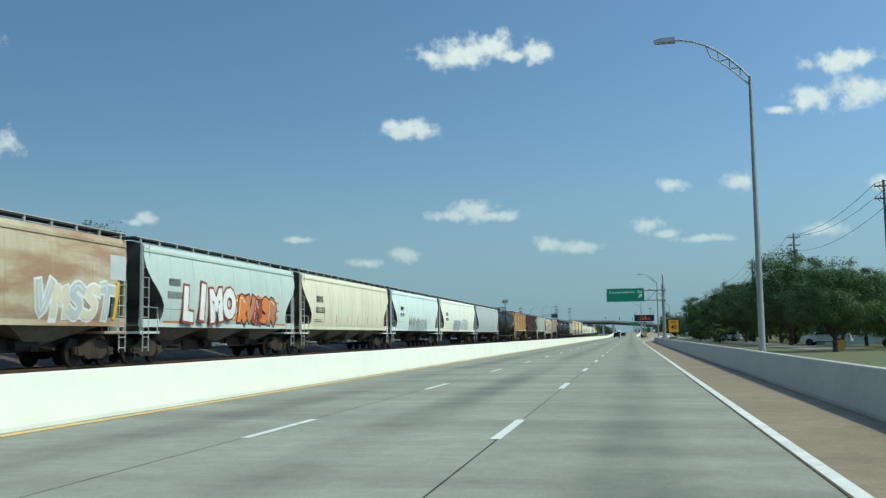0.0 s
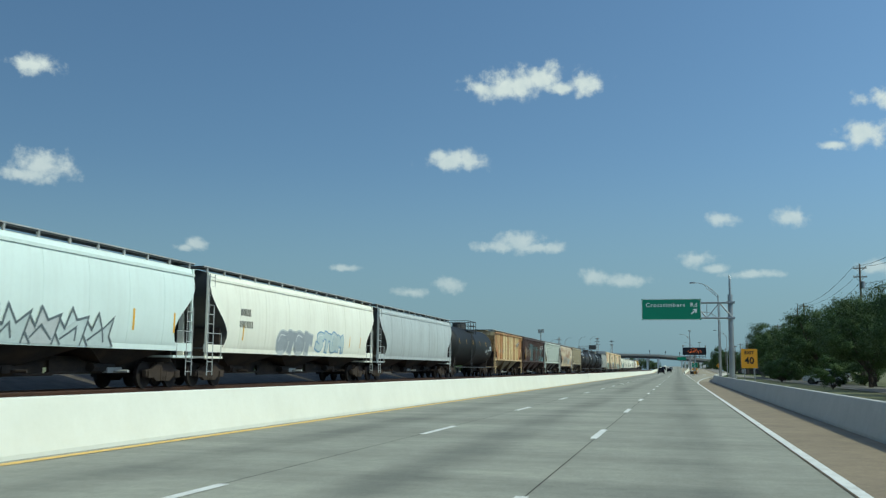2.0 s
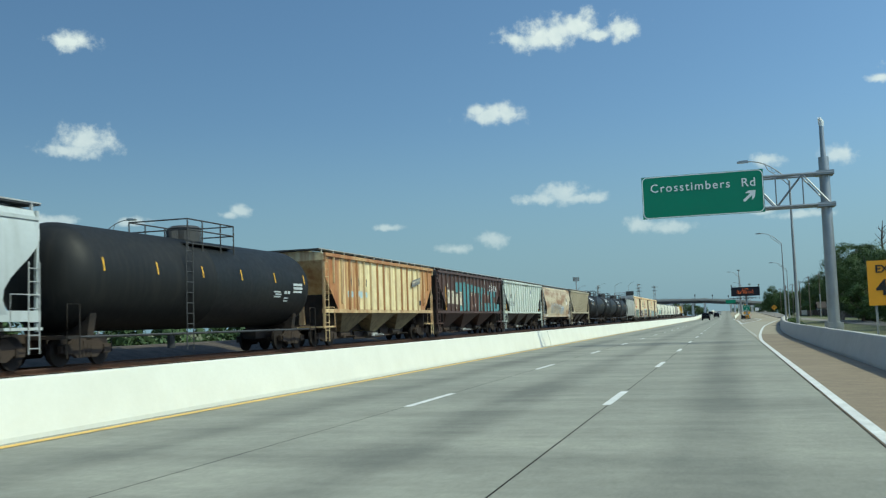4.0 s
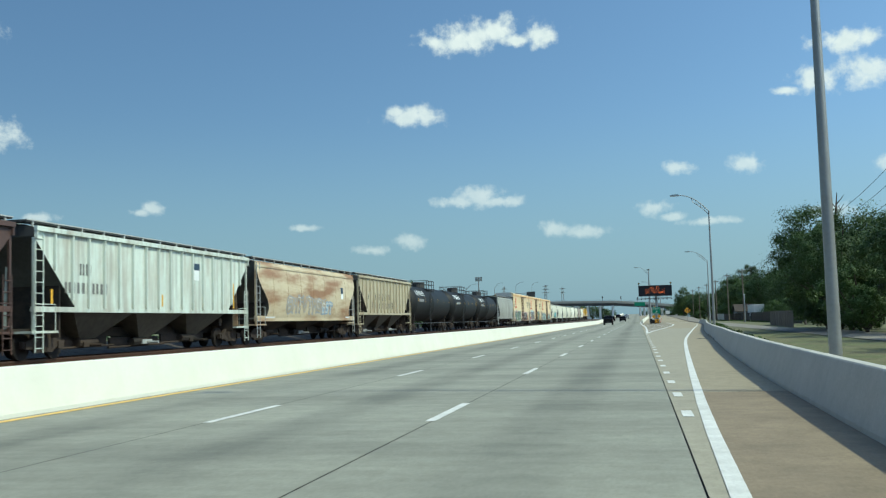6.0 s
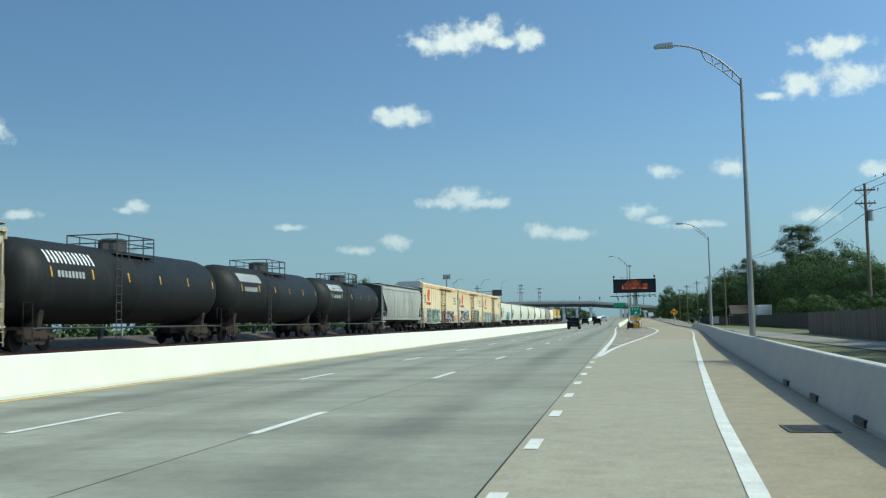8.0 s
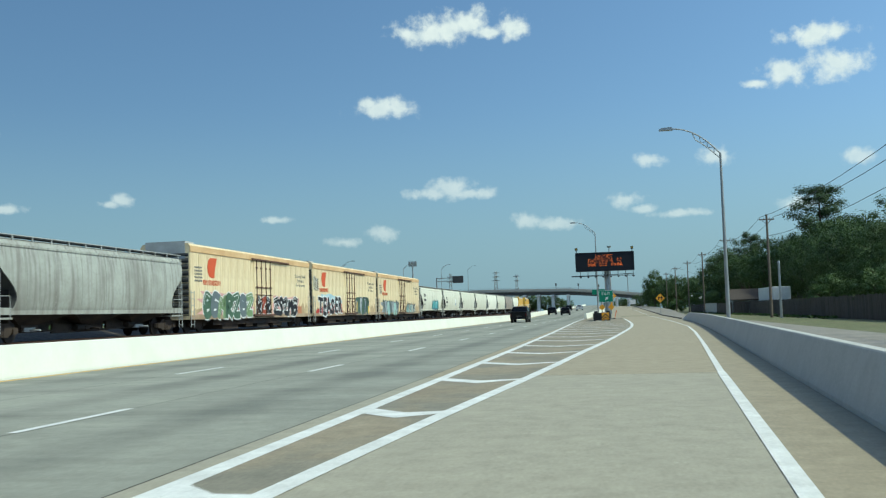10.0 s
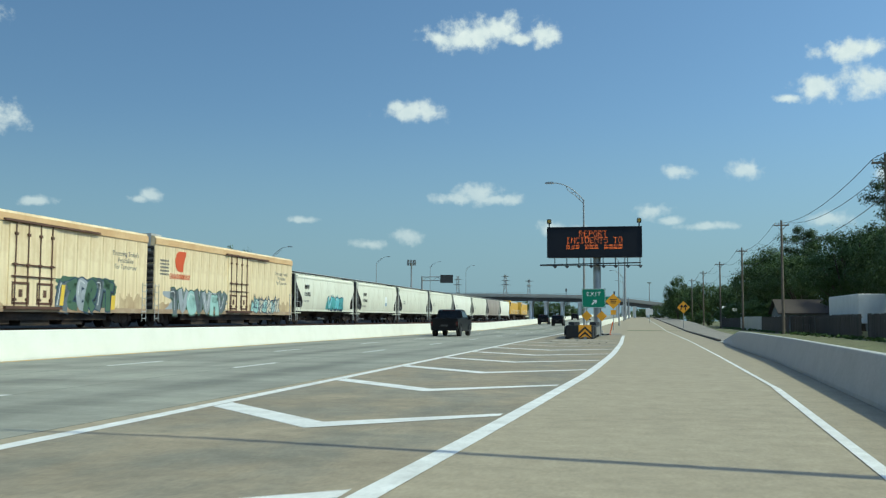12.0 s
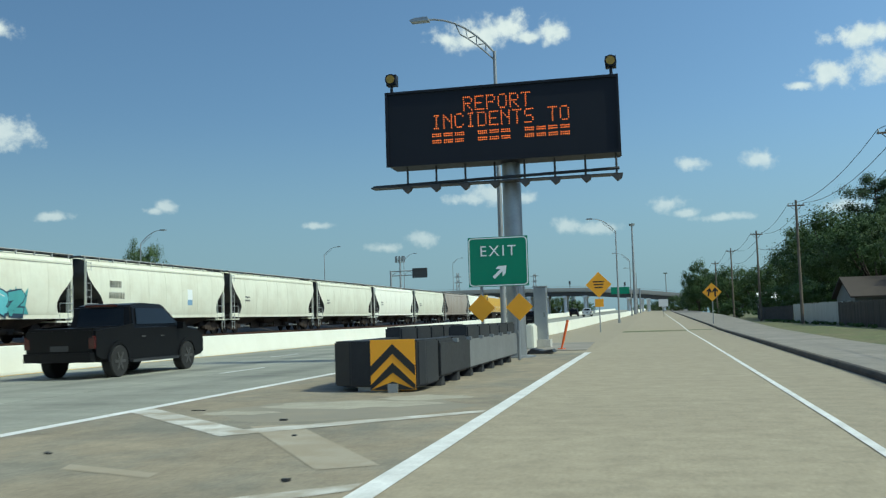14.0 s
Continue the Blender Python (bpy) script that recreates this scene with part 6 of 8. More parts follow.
# message board
v = thing("message_board", Matrix.Translation((7.3, 368.4, 0)), "black electronic message board with amber letters on a steel post", "message board")
bm = bmesh.new()
tube(bm, [(0.0, 0.75, 0), (0.0, 0.75, 6.6)], 0.31, 20)
tube(bm, [(0.0, 0.75, 0), (0.0, 0.75, 0.06)], 0.6, 20)
part("post", bm, M["galv"], v, smooth=True)
bm = bmesh.new()
box(bm, -3.98, 3.62, -0.2, 0.95, 6.40, 8.86)
bmesh.ops.bevel(bm, geom=bm.edges[:], offset=0.04, segments=2, affect="EDGES")
case = part("case", bm, M["black_case"], v)
bm = bmesh.new()
for x0, x1, z0, z1 in ((-4.0, 3.64, 8.80, 8.88), (-4.0, 3.64, 6.38, 6.46), (-4.0, -3.92, 6.46, 8.80), (3.56, 3.64, 6.46, 8.80)):
    box(bm, x0, x1, -0.26, -0.19, z0, z1)
part("bezel", bm, M["black_case"], case)


def led_text(parent, body, cx, cz, hgt):
    """Dot-matrix capitals."""
    glyph = {"R": "11110100011000111110101001001010001", "E": "11111100001000011110100001000011111", "P": "11110100011000111110100001000010000",
             "O": "01110100011000110001100011000101110", "T": "11111001000010000100001000010000100", "I": "01110001000010000100001000010001110",
             "N": "10001110011010110011100011000110001", "C": "01110100011000010000100001000101110", "D": "11110100011000110001100011000111110",
             "S": "01111100001000001110000010000111110", " ": "0" * 35, "#": "00000111111111100000111111111100000"}
    p, pz = 0.0635, hgt / 7
    x = cx - len(body) * 6 * p / 2
    for ch in body:
        bits = glyph[ch]
        bm = bmesh.new()
        for r in range(7):
            for c in range(5):
                if bits[r * 5 + c] == "1":
                    qx, qz = x + c * p, cz + hgt / 2 - r * pz
                    bm.faces.new([bm.verts.new((qx + a * p * 0.38, -0.206, qz + b * p * 0.38)) for a, b in ((-1, 0), (0, 1), (1, 0), (0, -1))])
        x += 6 * p
        if ch != " ":
            part("led_sign", bm, M["led"], parent)
        else:
            bm.free()


led_text(case, "REPORT", -0.2, 8.28, 0.50)
led_text(case, "INCIDENTS TO", -0.12, 7.74, 0.50)
led_text(case, "### ### ####", -0.12, 7.20, 0.50)
# walkway below the board, coloured dark for its backlit, shaded side
bm = bmesh.new()
for x in [-3.4 + 0.98 * i for i in range(8)]:
    tube(bm, [(x, 0.2, 6.4), (x, 0.2, 5.78)], 0.035, 6)
    slab(bm, [(x - 0.2, 5.74), (x + 0.2, 5.74), (x + 0.16, 5.60), (x + 0.02, 5.50)], 1, -0.16, 0.1)
tube(bm, [(-4.6, 0.2, 5.80), (3.55, 0.2, 5.95)], 0.05, 8)
box(bm, -4.6, 3.5, -0.1, 0.4, 5.72, 5.76)
part("walkway", bm, M["dark_steel"], v)
for x in (-3.85, 3.42):
    bm = bmesh.new()
    tube(bm, [(x, 0.1, 8.86), (x, 0.1, 9.22)], 0.05, 6)
    tube(bm, [(x, -0.05, 9.38), (x, 0.2, 9.38)], 0.19, 14)
    box(bm, x - 0.17, x + 0.17, 0.05, 0.35, 9.2, 9.56)
    bc = part("beacon", bm, M["black_case"], v)
    bm = bmesh.new()
    tube(bm, [(x, -0.08, 9.38), (x, -0.05, 9.38)], 0.14, 14)
    part("lens", bm, M["dim_lens"], bc)
cab = thing("control_cabinet", Matrix.Translation((7.08, 378.2, 0)), "tall grey steel control cabinet on a concrete foot", "cabinet")
bm = bmesh.new()
box(bm, -0.27, 0.27, -0.22, 0.22, 0.35, 2.55)
bmesh.ops.bevel(bm, geom=bm.edges[:], offset=0.02, segments=1, affect="EDGES")
part("body", bm, M["galv"], cab)
bm = bmesh.new()
box(bm, -0.3, 0.3, -0.26, 0.26, 2.55, 2.60)
part("lid", bm, M["galv"], cab)
bm = bmesh.new()
box(bm, -0.35, 0.40, -0.5, 0.3, 0, 0.36)
part("foot", bm, M["barrier_grey"], cab)
bm = bmesh.new()
box(bm, 0.14, 0.17, -0.25, -0.22, 1.3, 1.5)
part("handle", bm, M["dark_steel"], cab)

# exit sign
e = thing("exit_sign", Matrix.Translation((7.1, 367.0, 0)), "green exit sign with a white arrow on two posts", "road sign")
bm = bmesh.new()
box(bm, -0.93, 0.93, -0.03, 0, 2.27, 3.80)
pl = part("panel", bm, M["sign_green"], e)
bm = bmesh.new()
o, i_ = rounded(0, 3.035, 1.82, 1.49, 0.12), rounded(0, 3.035, 1.76, 1.43, 0.10)
vo, vi = [bm.verts.new((x, -0.034, z)) for x, z in o], [bm.verts.new((x, -0.034, z)) for x, z in i_]
for k in range(len(vo)):
    j = (k + 1) % len(vo)
    bm.faces.new((vo[k], vo[j], vi[j], vi[k]))
part("border", bm, M["sign_white"], pl)
letters("lettering", "EXIT", 0.46, M["sign_white"], pl, (0, -0.038, 3.35), FACE_Y, bold=0.0, spacing=1.28)
bm = bmesh.new()
arrow(bm, 0.05, 2.72, 0.42, -0.036, radians(-48))
part("arrow", bm, M["sign_white"], pl)
for x in (-0.55, 0.55):
    bm = bmesh.new()
    tube(bm, [(x, 0.05, 0), (x, 0.05, 3.7)], 0.05, 8)
    part("post", bm, M["galv"], e)
for x in (-0.55, 0.62):
    bm = bmesh.new()
    slab(bm, [(x - 0.42, 1.62), (x, 1.20), (x + 0.42, 1.62), (x, 2.04)], 1, -0.09, -0.06)
    part("yellow_marker", bm, M["sign_yellow"], e, "plain yellow diamond marker")

# crash cushion in front of the board
k = thing("crash_cushion", Matrix.Translation((6.55, 355.0, 0)), "black crash cushion with a yellow and black chevron nose", "crash cushion")
bm = bmesh.new()
slab(bm, [(-0.42, 0.12), (0.02, 0.0), (0.92, 0.0), (1.0, 0.3), (1.0, 1.3), (-0.85, 1.3), (-0.85, 0.5)], 2, 0.1, 0.94)
bmesh.ops.bevel(bm, geom=bm.edges[:], offset=0.03, segments=2, affect="EDGES")
nose = part("nose", bm, M["rubber"], k)
bm = bmesh.new()
box(bm, 0.02, 0.86, -0.03, -0.005, 0.04, 0.96)
plate = part("nose_plate", bm, M["sign_yellow"], nose)
for z in (-0.12, 0.22, 0.56, 0.90):
    bm = bmesh.new()
    for sgn in (-1, 1):
        c0, c1 = 0.44, 0.44 + sgn * 0.42
        pts = [(c0, z + 0.14), (c1, z - 0.26), (c1, z - 0.08), (c0, z + 0.32)]
        pts = [(px, min(0.95, max(0.05, pz))) for px, pz in pts]
        if pts[0][1] < pts[3][1]:
            slab(bm, pts, 1, -0.038, -0.032)
    part("chevron", bm, M["sign_black"], plate)
bm = bmesh.new()
box(bm, 0.36, 0.54, -0.12, 0.0, 0.0, 0.16)
part("anchor", bm, M["galv"], k)
for i in range(7):
    y = 1.35 + i * 1.52
    for sgn in (-1, 1):
        bm = bmesh.new()
        x0, x1 = (0.55, 1.0) if sgn > 0 else (-0.95, -0.55)
        box(bm, x0, x1, y, y + 1.44, 0.16, 0.93 if i < 2 else 1.16)
        bmesh.ops.bevel(bm, geom=bm.edges[:], offset=0.04, segments=2, affect="EDGES")
        part("cartridge", bm, M["rubber"], k)
        bm = bmesh.new()
        xa, xb = sorted((sgn * 1.005, sgn * 1.04))
        box(bm, xa, xb, y - 0.02, y + 1.50, 0.22, 0.84)
        part("fender_panel", bm, M["galv"] if i > 1 else M["rubber"], k)
        bm = bmesh.new()
        box(bm, min(sgn * 0.98, sgn * 1.1), max(sgn * 0.98, sgn * 1.1), y + 1.34, y + 1.5, 0.82, 0.90)
        part("bracket", bm, M["galv"], k)
        bm = bmesh.new()
        slab(bm, [(y + 0.1, 0.0), (y + 0.5, 0.0), (y + 0.4, 0.17), (y + 0.2, 0.17)], 0, min(sgn * 0.7, sgn * 1.0), max(sgn * 0.7, sgn * 1.0))
        part("foot", bm, M["rubber"], k)
bm = bmesh.new()
box(bm, -0.3, 0.3, 0.2, 12.0, 0.0, 0.12)
part("base_rail", bm, M["galv"], k)
# dark mat and debris behind the cushion
m_ = thing("rubber_mat", Matrix.Translation((7.75, 372.0, 0.0)), "crumpled black rubber sheet on the concrete", "debris")
bm = bmesh.new()
slab(bm, [(-0.5, 0.0), (0.5, 0.05), (0.42, 0.16), (0.1, 0.10), (-0.3, 0.2)], 1, -0.5, 0.5)
part("sheet", bm, M["rubber"], m_)
b = thing("concrete_backup", Matrix.Translation((6.62, 376.6, 0)), "pale concrete block behind the crash cushion", "concrete block")
bm = bmesh.new()
box(bm, -0.3, 0.3, 0, 4, 0, 1.0)
bmesh.ops.bevel(bm, geom=bm.edges[:], offset=0.06, segments=2, affect="EDGES")
part("block", bm, M["barrier"], b)
d = thing("delineator", Matrix.Translation((8.15, 375.4, 0)), "leaning orange delineator post", "delineator post")
bm = bmesh.new()
tube(bm, [(0, 0, 0.05), (0.08, 0, 0.35), (0.28, 0, 1.15)], [0.03, 0.045, 0.055], 10)
tube(bm, [(0, 0, 0), (0, 0, 0.06)], 0.16, 12)
part("post", bm, M["orange"], d)


def diamond(x, y, size, zc, label, glyph):
    t = thing("warning_sign", Matrix.Translation((x, y, grade(y))), label, "road sign")
    bm = bmesh.new()
    r = size / math.sqrt(2)
    slab(bm, [(-r, zc), (0, zc - r), (r, zc), (0, zc + r)], 1, -0.03, 0)
    p = part("panel", bm, M["sign_yellow"], t)
    bm = bmesh.new()
    if glyph == "merge":
        for xx, ang in ((-0.28, -0.25), (0.28, 0.0)):
            arrow(bm, xx, zc, 0.6 if xx < 0 else 0.68, -0.036, ang)
    else:
        for rr in range(3):
            box(bm, -0.42 + 0.05 * rr, 0.42 - 0.05 * rr, -0.036, -0.032, zc + 0.18 - rr * 0.22, zc + 0.28 - rr * 0.22)
    part("symbol", bm, M["sign_black"], p)
    bm = bmesh.new()
    tube(bm, [(0, 0.05, 0), (0, 0.05, zc + r * 0.8)], 0.045, 8)
    part("post", bm, M["galv"], t)
    return t


diamond(17.3, 431, 1.25, 3.0, "yellow diamond merge sign with black arrows", "merge")
w = diamond(7.75, 412, 1.4, 3.65, "yellow diamond sign with a smaller plate below", "bars")
bm = bmesh.new()
box(bm, -0.33, 0.33, -0.03, 0, 1.95, 2.55)
part("plate", bm, M["sign_yellow"], w)

# high mast light
t = thing("high_mast", Matrix.Translation((8.1, 560, grade(560))), "very tall high-mast light", "street lamp")
bm = bmesh.new()
tube(bm, [(0, 0, 0), (0, 0, 20.6)], [0.4, 0.16], 12)
part("pole", bm, M["pole"], t)
bm = bmesh.new()
tube(bm, [(0, 0, 20.4), (0, 0, 20.9)], [0.6, 0.7], 14)
part("lamp_ring", bm, M["galv"], t)

# drain slots along the roadside barrier and a grate on the shoulder
for y in (200.9, 204.7, 208.5, 212.3):
    bm = bmesh.new()
    box(bm, -0.02, 0.06, 0, 0.7, 0.03, 0.13)
    sl = part("drain_slot", bm, M["sign_black"])
    sl.location = (foot(y) - 0.01, y, 0)
    sl.rotation_euler = (0, 0, -math.atan2(foot(y + 1) - foot(y), 1))
    tagged(sl, "dark drain slot in the barrier foot", "drain", kind="structure")
gr = thing("drain_grate", Matrix.Translation((7.0, 204.9, 0)), "rusty steel drain grate in the shoulder", "drain grate")
bm = bmesh.new()
for x0, x1, y0, y1 in ((-0.3, 0.3, -0.40, -0.34), (-0.3, 0.3, 0.34, 0.40), (-0.3, -0.25, -0.34, 0.34), (0.25, 0.3, -0.34, 0.34)):
    box(bm, x0, x1, y0, y1, 0.002, 0.014)
part("grate_frame", bm, M["dark_steel"], gr)
for i in range(7):
    bm = bmesh.new()
    box(bm, -0.25, 0.25, -0.33 + i * 0.1, -0.27 + i * 0.1, 0.002, 0.012)
    part("bar", bm, M["dark_steel"], gr)
# dark stain and ghosts of old stripes in front of the cushion
bm = bmesh.new()
rng = random.Random(29)
bm.faces.new([bm.verts.new((7.0 + 2.1 * rng.uniform(0.75, 1.08) * math.cos(0.3 * i), 351.9 + 1.9 * rng.uniform(0.6, 1.1) * math.sin(0.3 * i), 0.0052)) for i in range(21)])
tagged(part("oil_stain", bm, surface("oil_stain", (0.20, 0.185, 0.145), (0.27, 0.235, 0.17), 0.9, 0, 2.0, 0.9, bump=0.2)), "dark stain on the concrete before the cushion", "stain", kind="structure")
for pts in (((6.56, 349.64), (7.14, 349.8), (9.2, 346.5), (8.7, 346.2)), ((6.1, 346.5), (7.3, 346.0), (7.35, 345.75), (6.2, 346.2)), ((5.2, 341.2), (7.6, 339.6), (7.9, 339.9), (5.5, 341.7))):
    bm = bmesh.new()
    bm.faces.new([bm.verts.new((x, y, 0.0078)) for x, y in pts])
    tagged(part("ghost_stripe", bm, M["ghost_paint"]), "worn-off ghost of an old white stripe", "road marking", kind="structure")
# shreds of tyre and litter in the gore
rng = random.Random(17)
for i in range(7):
    q = thing("tyre_shred", Matrix.Translation((rng.uniform(4.4, 8.9), rng.uniform(341, 352.5), 0.006)) @ Matrix.Rotation(rng.uniform(0, 6.28), 4, "Z"), "small black shred of tyre on the concrete", "debris", "litter in the gore")
    bm = bmesh.new()
    L = rng.uniform(0.03, 0.12)
    slab(bm, [(-L, 0.0), (-L * 0.3, 0.03), (L * 0.4, 0.015), (L, 0.035), (L * 0.9, -0.005), (0, -0.02)], 2, 0, rng.uniform(0.01, 0.03))
    part("shred", bm, M["rubber"], q)

# ---- trees, wires, houses, far things ----
def leaf_mesh(name, clumps, per, leaf, material, seed, squash=0.75, outward=None):
    """Many small leaf blades gathered in clumps: (x, y, z, radius). They lie roughly along the crown's outside."""
    rng = np.random.default_rng(seed)
    verts, faces = [], []
    for cx, cy, cz, r in clumps:
        d = rng.normal(size=(per, 3))
        d /= np.linalg.norm(d, axis=1)[:, None]
        p = d * r * np.minimum(np.abs(rng.normal(0.62, 0.24, (per, 1))), 1.02) * np.array([1, 1, squash]) + (cx, cy, cz)
        nrm = d * 0.55 + rng.normal(size=(per, 3)) * 0.42
        if outward is not None:
            nrm = nrm + (p - np.array(outward)) / (np.linalg.norm(p - np.array(outward), axis=1)[:, None] + 1e-6) * 0.8
        u = np.cross(nrm, rng.normal(size=(per, 3)))
        u /= np.linalg.norm(u, axis=1)[:, None] + 1e-6
        w = np.cross(nrm, u)
        w /= np.linalg.norm(w, axis=1)[:, None] + 1e-6
        s = leaf * rng.uniform(0.55, 1.25, (per, 1))
        q = np.stack([p - u * s, p + w * s * 0.75, p + u * s * 0.9 - w * s * 0.35], 1).reshape(-1, 3)
        k = len(verts)
        verts += q.tolist()
        faces += [(k + 3 * i, k + 3 * i + 1, k + 3 * i + 2) for i in range(per)]
    me = bpy.data.meshes.new(name)
    me.from_pydata(verts, [], faces)
    me.materials.append(material)
    return me


def grow_tree(kind, height, spread, seed, label, category="tree", fine=False):
    rng = random.Random(seed)
    t = thing(kind, Matrix.Identity(4), label, category)
    bm = bmesh.new()
    clumps = []
    if kind == "pine_tree":
        tube(bm, [(0, 0, -0.2), (0.1, 0, height * 0.5), (0, 0.1, height * 0.97)], [0.24, 0.17, 0.04], 8)
        for i in range(20):
            f = i / 19
            z = height * (0.50 + 0.46 * f) + rng.uniform(-0.3, 0.3)
            a = i * 2.4 + rng.uniform(-0.4, 0.4)
            L = spread * math.sin(0.35 + 2.35 * f) * rng.uniform(0.55, 1.1)
            e = (L * math.cos(a), L * math.sin(a), z + L * 0.12)
            tube(bm, [(0, 0.05, z - 0.25), e], [0.06, 0.025], 5)
            for g_ in (0.35, 0.6, 0.85, 1.05):
                clumps.append((e[0] * g_ + rng.uniform(-.35, .35), e[1] * g_ + rng.uniform(-.35, .35), z + L * 0.12 * g_ + rng.uniform(0, .35), rng.uniform(0.7, 1.25)))
        leaf, per, mat, squash, mid_ = 0.12, 230, M["leaf_pine"], 0.75, (0, 0, height * 0.6)
    else:
        fork = height * (0.17 if kind == "oak_tree" else 0.05)
        tube(bm, [(0, 0, -0.2), (0.05, 0.02, fork * 0.6), (0, 0, fork + 0.2)], [height * 0.032, height * 0.026, height * 0.022], 9)
        for i in range(9):
            a = 6.28 * i / 9 + rng.uniform(-0.3, 0.3)
            up = rng.uniform(0.35, 0.85)
            L = spread * rng.uniform(0.55, 0.95)
            mid = (L * 0.4 * math.cos(a), L * 0.4 * math.sin(a), fork + (height - fork) * up * 0.5)
            end = (L * math.cos(a) * (1.1 - up * 0.6), L * math.sin(a) * (1.1 - up * 0.6), fork + (height - fork) * up)
            tube(bm, [(0, 0, fork * 0.9), mid, end], [height * 0.016, height * 0.010, 0.03], 6)
        n = (150 if fine else 124) if kind == "oak_tree" else 60
        while len(clumps) < n:
            x, y, z = rng.uniform(-1, 1), rng.uniform(-1, 1), rng.uniform(-0.92, 1)
            r = math.sqrt(x * x + y * y + z * z)
            if 0.40 < r < 1.0:
                k = 1 + 0.34 * noise.noise(Vector((x * 1.5 + seed * 3.1, y * 1.5, z * 1.5)))
                low = 0.80 if z < -0.6 else 1.0
                clumps.append((x * spread * k * low, y * spread * k * low, fork + (height - fork) * (0.50 + 0.48 * z * k), rng.choice((0.08, 0.11, 0.15, 0.19)) * (spread + height * 0.3)))
        leaf, per, mat = ((0.10, 310, M["leaf_oak"]) if fine else (0.135, 175, M["leaf_oak"])) if kind == "oak_tree" else (0.10, 190, M["leaf_bush"])
        squash, mid_ = 0.8, (0, 0, height * 0.45)
    part("trunk", bm, M["bark"], t)
    part("crown", leaf_mesh("crown", clumps, per, leaf, mat, seed, squash, mid_), None, t)
    return t


OAKS = [grow_tree("oak_tree", 10.0, 5.0, s, "broad dark green tree with a dense crown") for s in (1, 2, 3, 4)]
FINE_OAKS = [grow_tree("oak_tree", 10.0, 5.0, s, "broad dark green tree with a dense crown", fine=True) for s in (31, 32)]
PINES = [grow_tree("pine_tree", 15.0, 3.4, s, "tall pine with an open crown") for s in (5, 6)]
BUSHES = [grow_tree("bush", 4.5, 3.0, s, "bright green roadside bush", "bush") for s in (8, 9)]
SHRUBS = [grow_tree("bush", 4.5, 3.0, s, "dark green undergrowth below the trees", "bush") for s in (12, 13)]
for src in SHRUBS:
    src.children[1].data.materials[0] = M["leaf_oak"]
used = set()


def plant(kinds, n, x, y, h, w=1.0, turn=0.0):
    src = kinds[n % len(kinds)]
    base = {"oak_tree": 10.0, "pine_tree": 15.0, "bush": 4.5}[src.name.split(".")[0]]
    k = h / base
    m = Matrix.Translation((x, y, -0.08)) @ Matrix.Rotation(turn, 4, "Z") @ Matrix.Diagonal((k * w, k * w, k, 1))
    if src.name in used:
        copy_thing(src, m @ Matrix.Diagonal((1 / src.scale[0], 1 / src.scale[1], 1 / src.scale[2], 1)))
    else:
        used.add(src.name)
        src.matrix_world = m


ROW = [(16.0, 56, 6.2), (21.5, 62, 5.6), (20.5, 75, 6.4), (24.5, 84, 7.0), (18.4, 90, 9.8), (20.5, 101, 8.8), (19, 113, 8.4), (22, 121, 9.2), (18.5, 131, 8.2), (21, 143, 9.4),
       (22, 155, 10.0), (19.4, 166, 9.6), (20.8, 178, 9.2), (22.4, 192, 9.2), (21, 205, 8.6), (26, 214, 10.2)]
for i, (x, y, h) in enumerate(ROW):
    plant(FINE_OAKS if y < 135 else OAKS, i, x, y, h, 1.12 if y < 80 else 1.02, i * 1.3)
ROW = [(18.6, 222, 13.4), (20.6, 231, 11.6), (24, 228, 12.6), (24.4, 238, 12.6), (24, 247, 11.4), (31.5, 262, 7.0), (31, 275, 7.5), (33, 290, 8.2), (33, 302, 9.2), (34, 315, 10.4), (35.5, 328, 11.4), (36, 342, 12.4), (37.5, 355, 13.0), (38, 368, 13.6), (40, 382, 14.4),
       (41, 396, 15.6), (41.5, 410, 15.4), (39, 428, 15.2), (43, 438, 15.2), (50, 446, 17), (50, 460, 17), (38, 458, 13.6), (38, 474, 15.8), (38, 487, 15.4), (37.5, 500, 15.6), (44, 513, 16.2), (43, 527, 16.4), (37, 540, 16.0), (35, 554, 14.5)]
for i, (x, y, h) in enumerate(ROW):
    plant(FINE_OAKS if y < 345 else OAKS, i + 1, x, y, h * (0.74 if y > 520 else 0.96 if y > 420 else 0.82 if y > 345 else 0.76), 1.0, i * 0.9 + 0.4)
ROW = [(31, 568, 12.5), (29, 586, 11.5), (27.5, 606, 12.5), (25.5, 634, 10.5), (30, 70, 6.2), (31, 96, 8.0), (30, 118, 10.4), (30, 140, 10.8), (30, 165, 11.2), (30, 190, 11.4), (46, 380, 15), (46, 405, 15.5), (47, 430, 16)]
for i, (x, y, h) in enumerate(ROW):
    plant(OAKS, i + 2, x, y, h, 1.0, i * 0.7 + 0.2)
for i, (x, y, h) in enumerate(((20.5, 226, 5.0), (20.8, 238, 5.0), (18.8, 213, 5.0), (16.4, 182, 3.4), (14.4, 166, 3.0), (13.8, 121, 2.8), (27, 560, 3.6))):
    plant(BUSHES, i, x, y, h, 1.15, i * 2.1)
for i, (x, y, h) in enumerate(((45.5, 421, 22.8), (39.3, 462.5, 17.3))):
    plant(PINES, i, x, y, h, 1.05, i * 1.7)
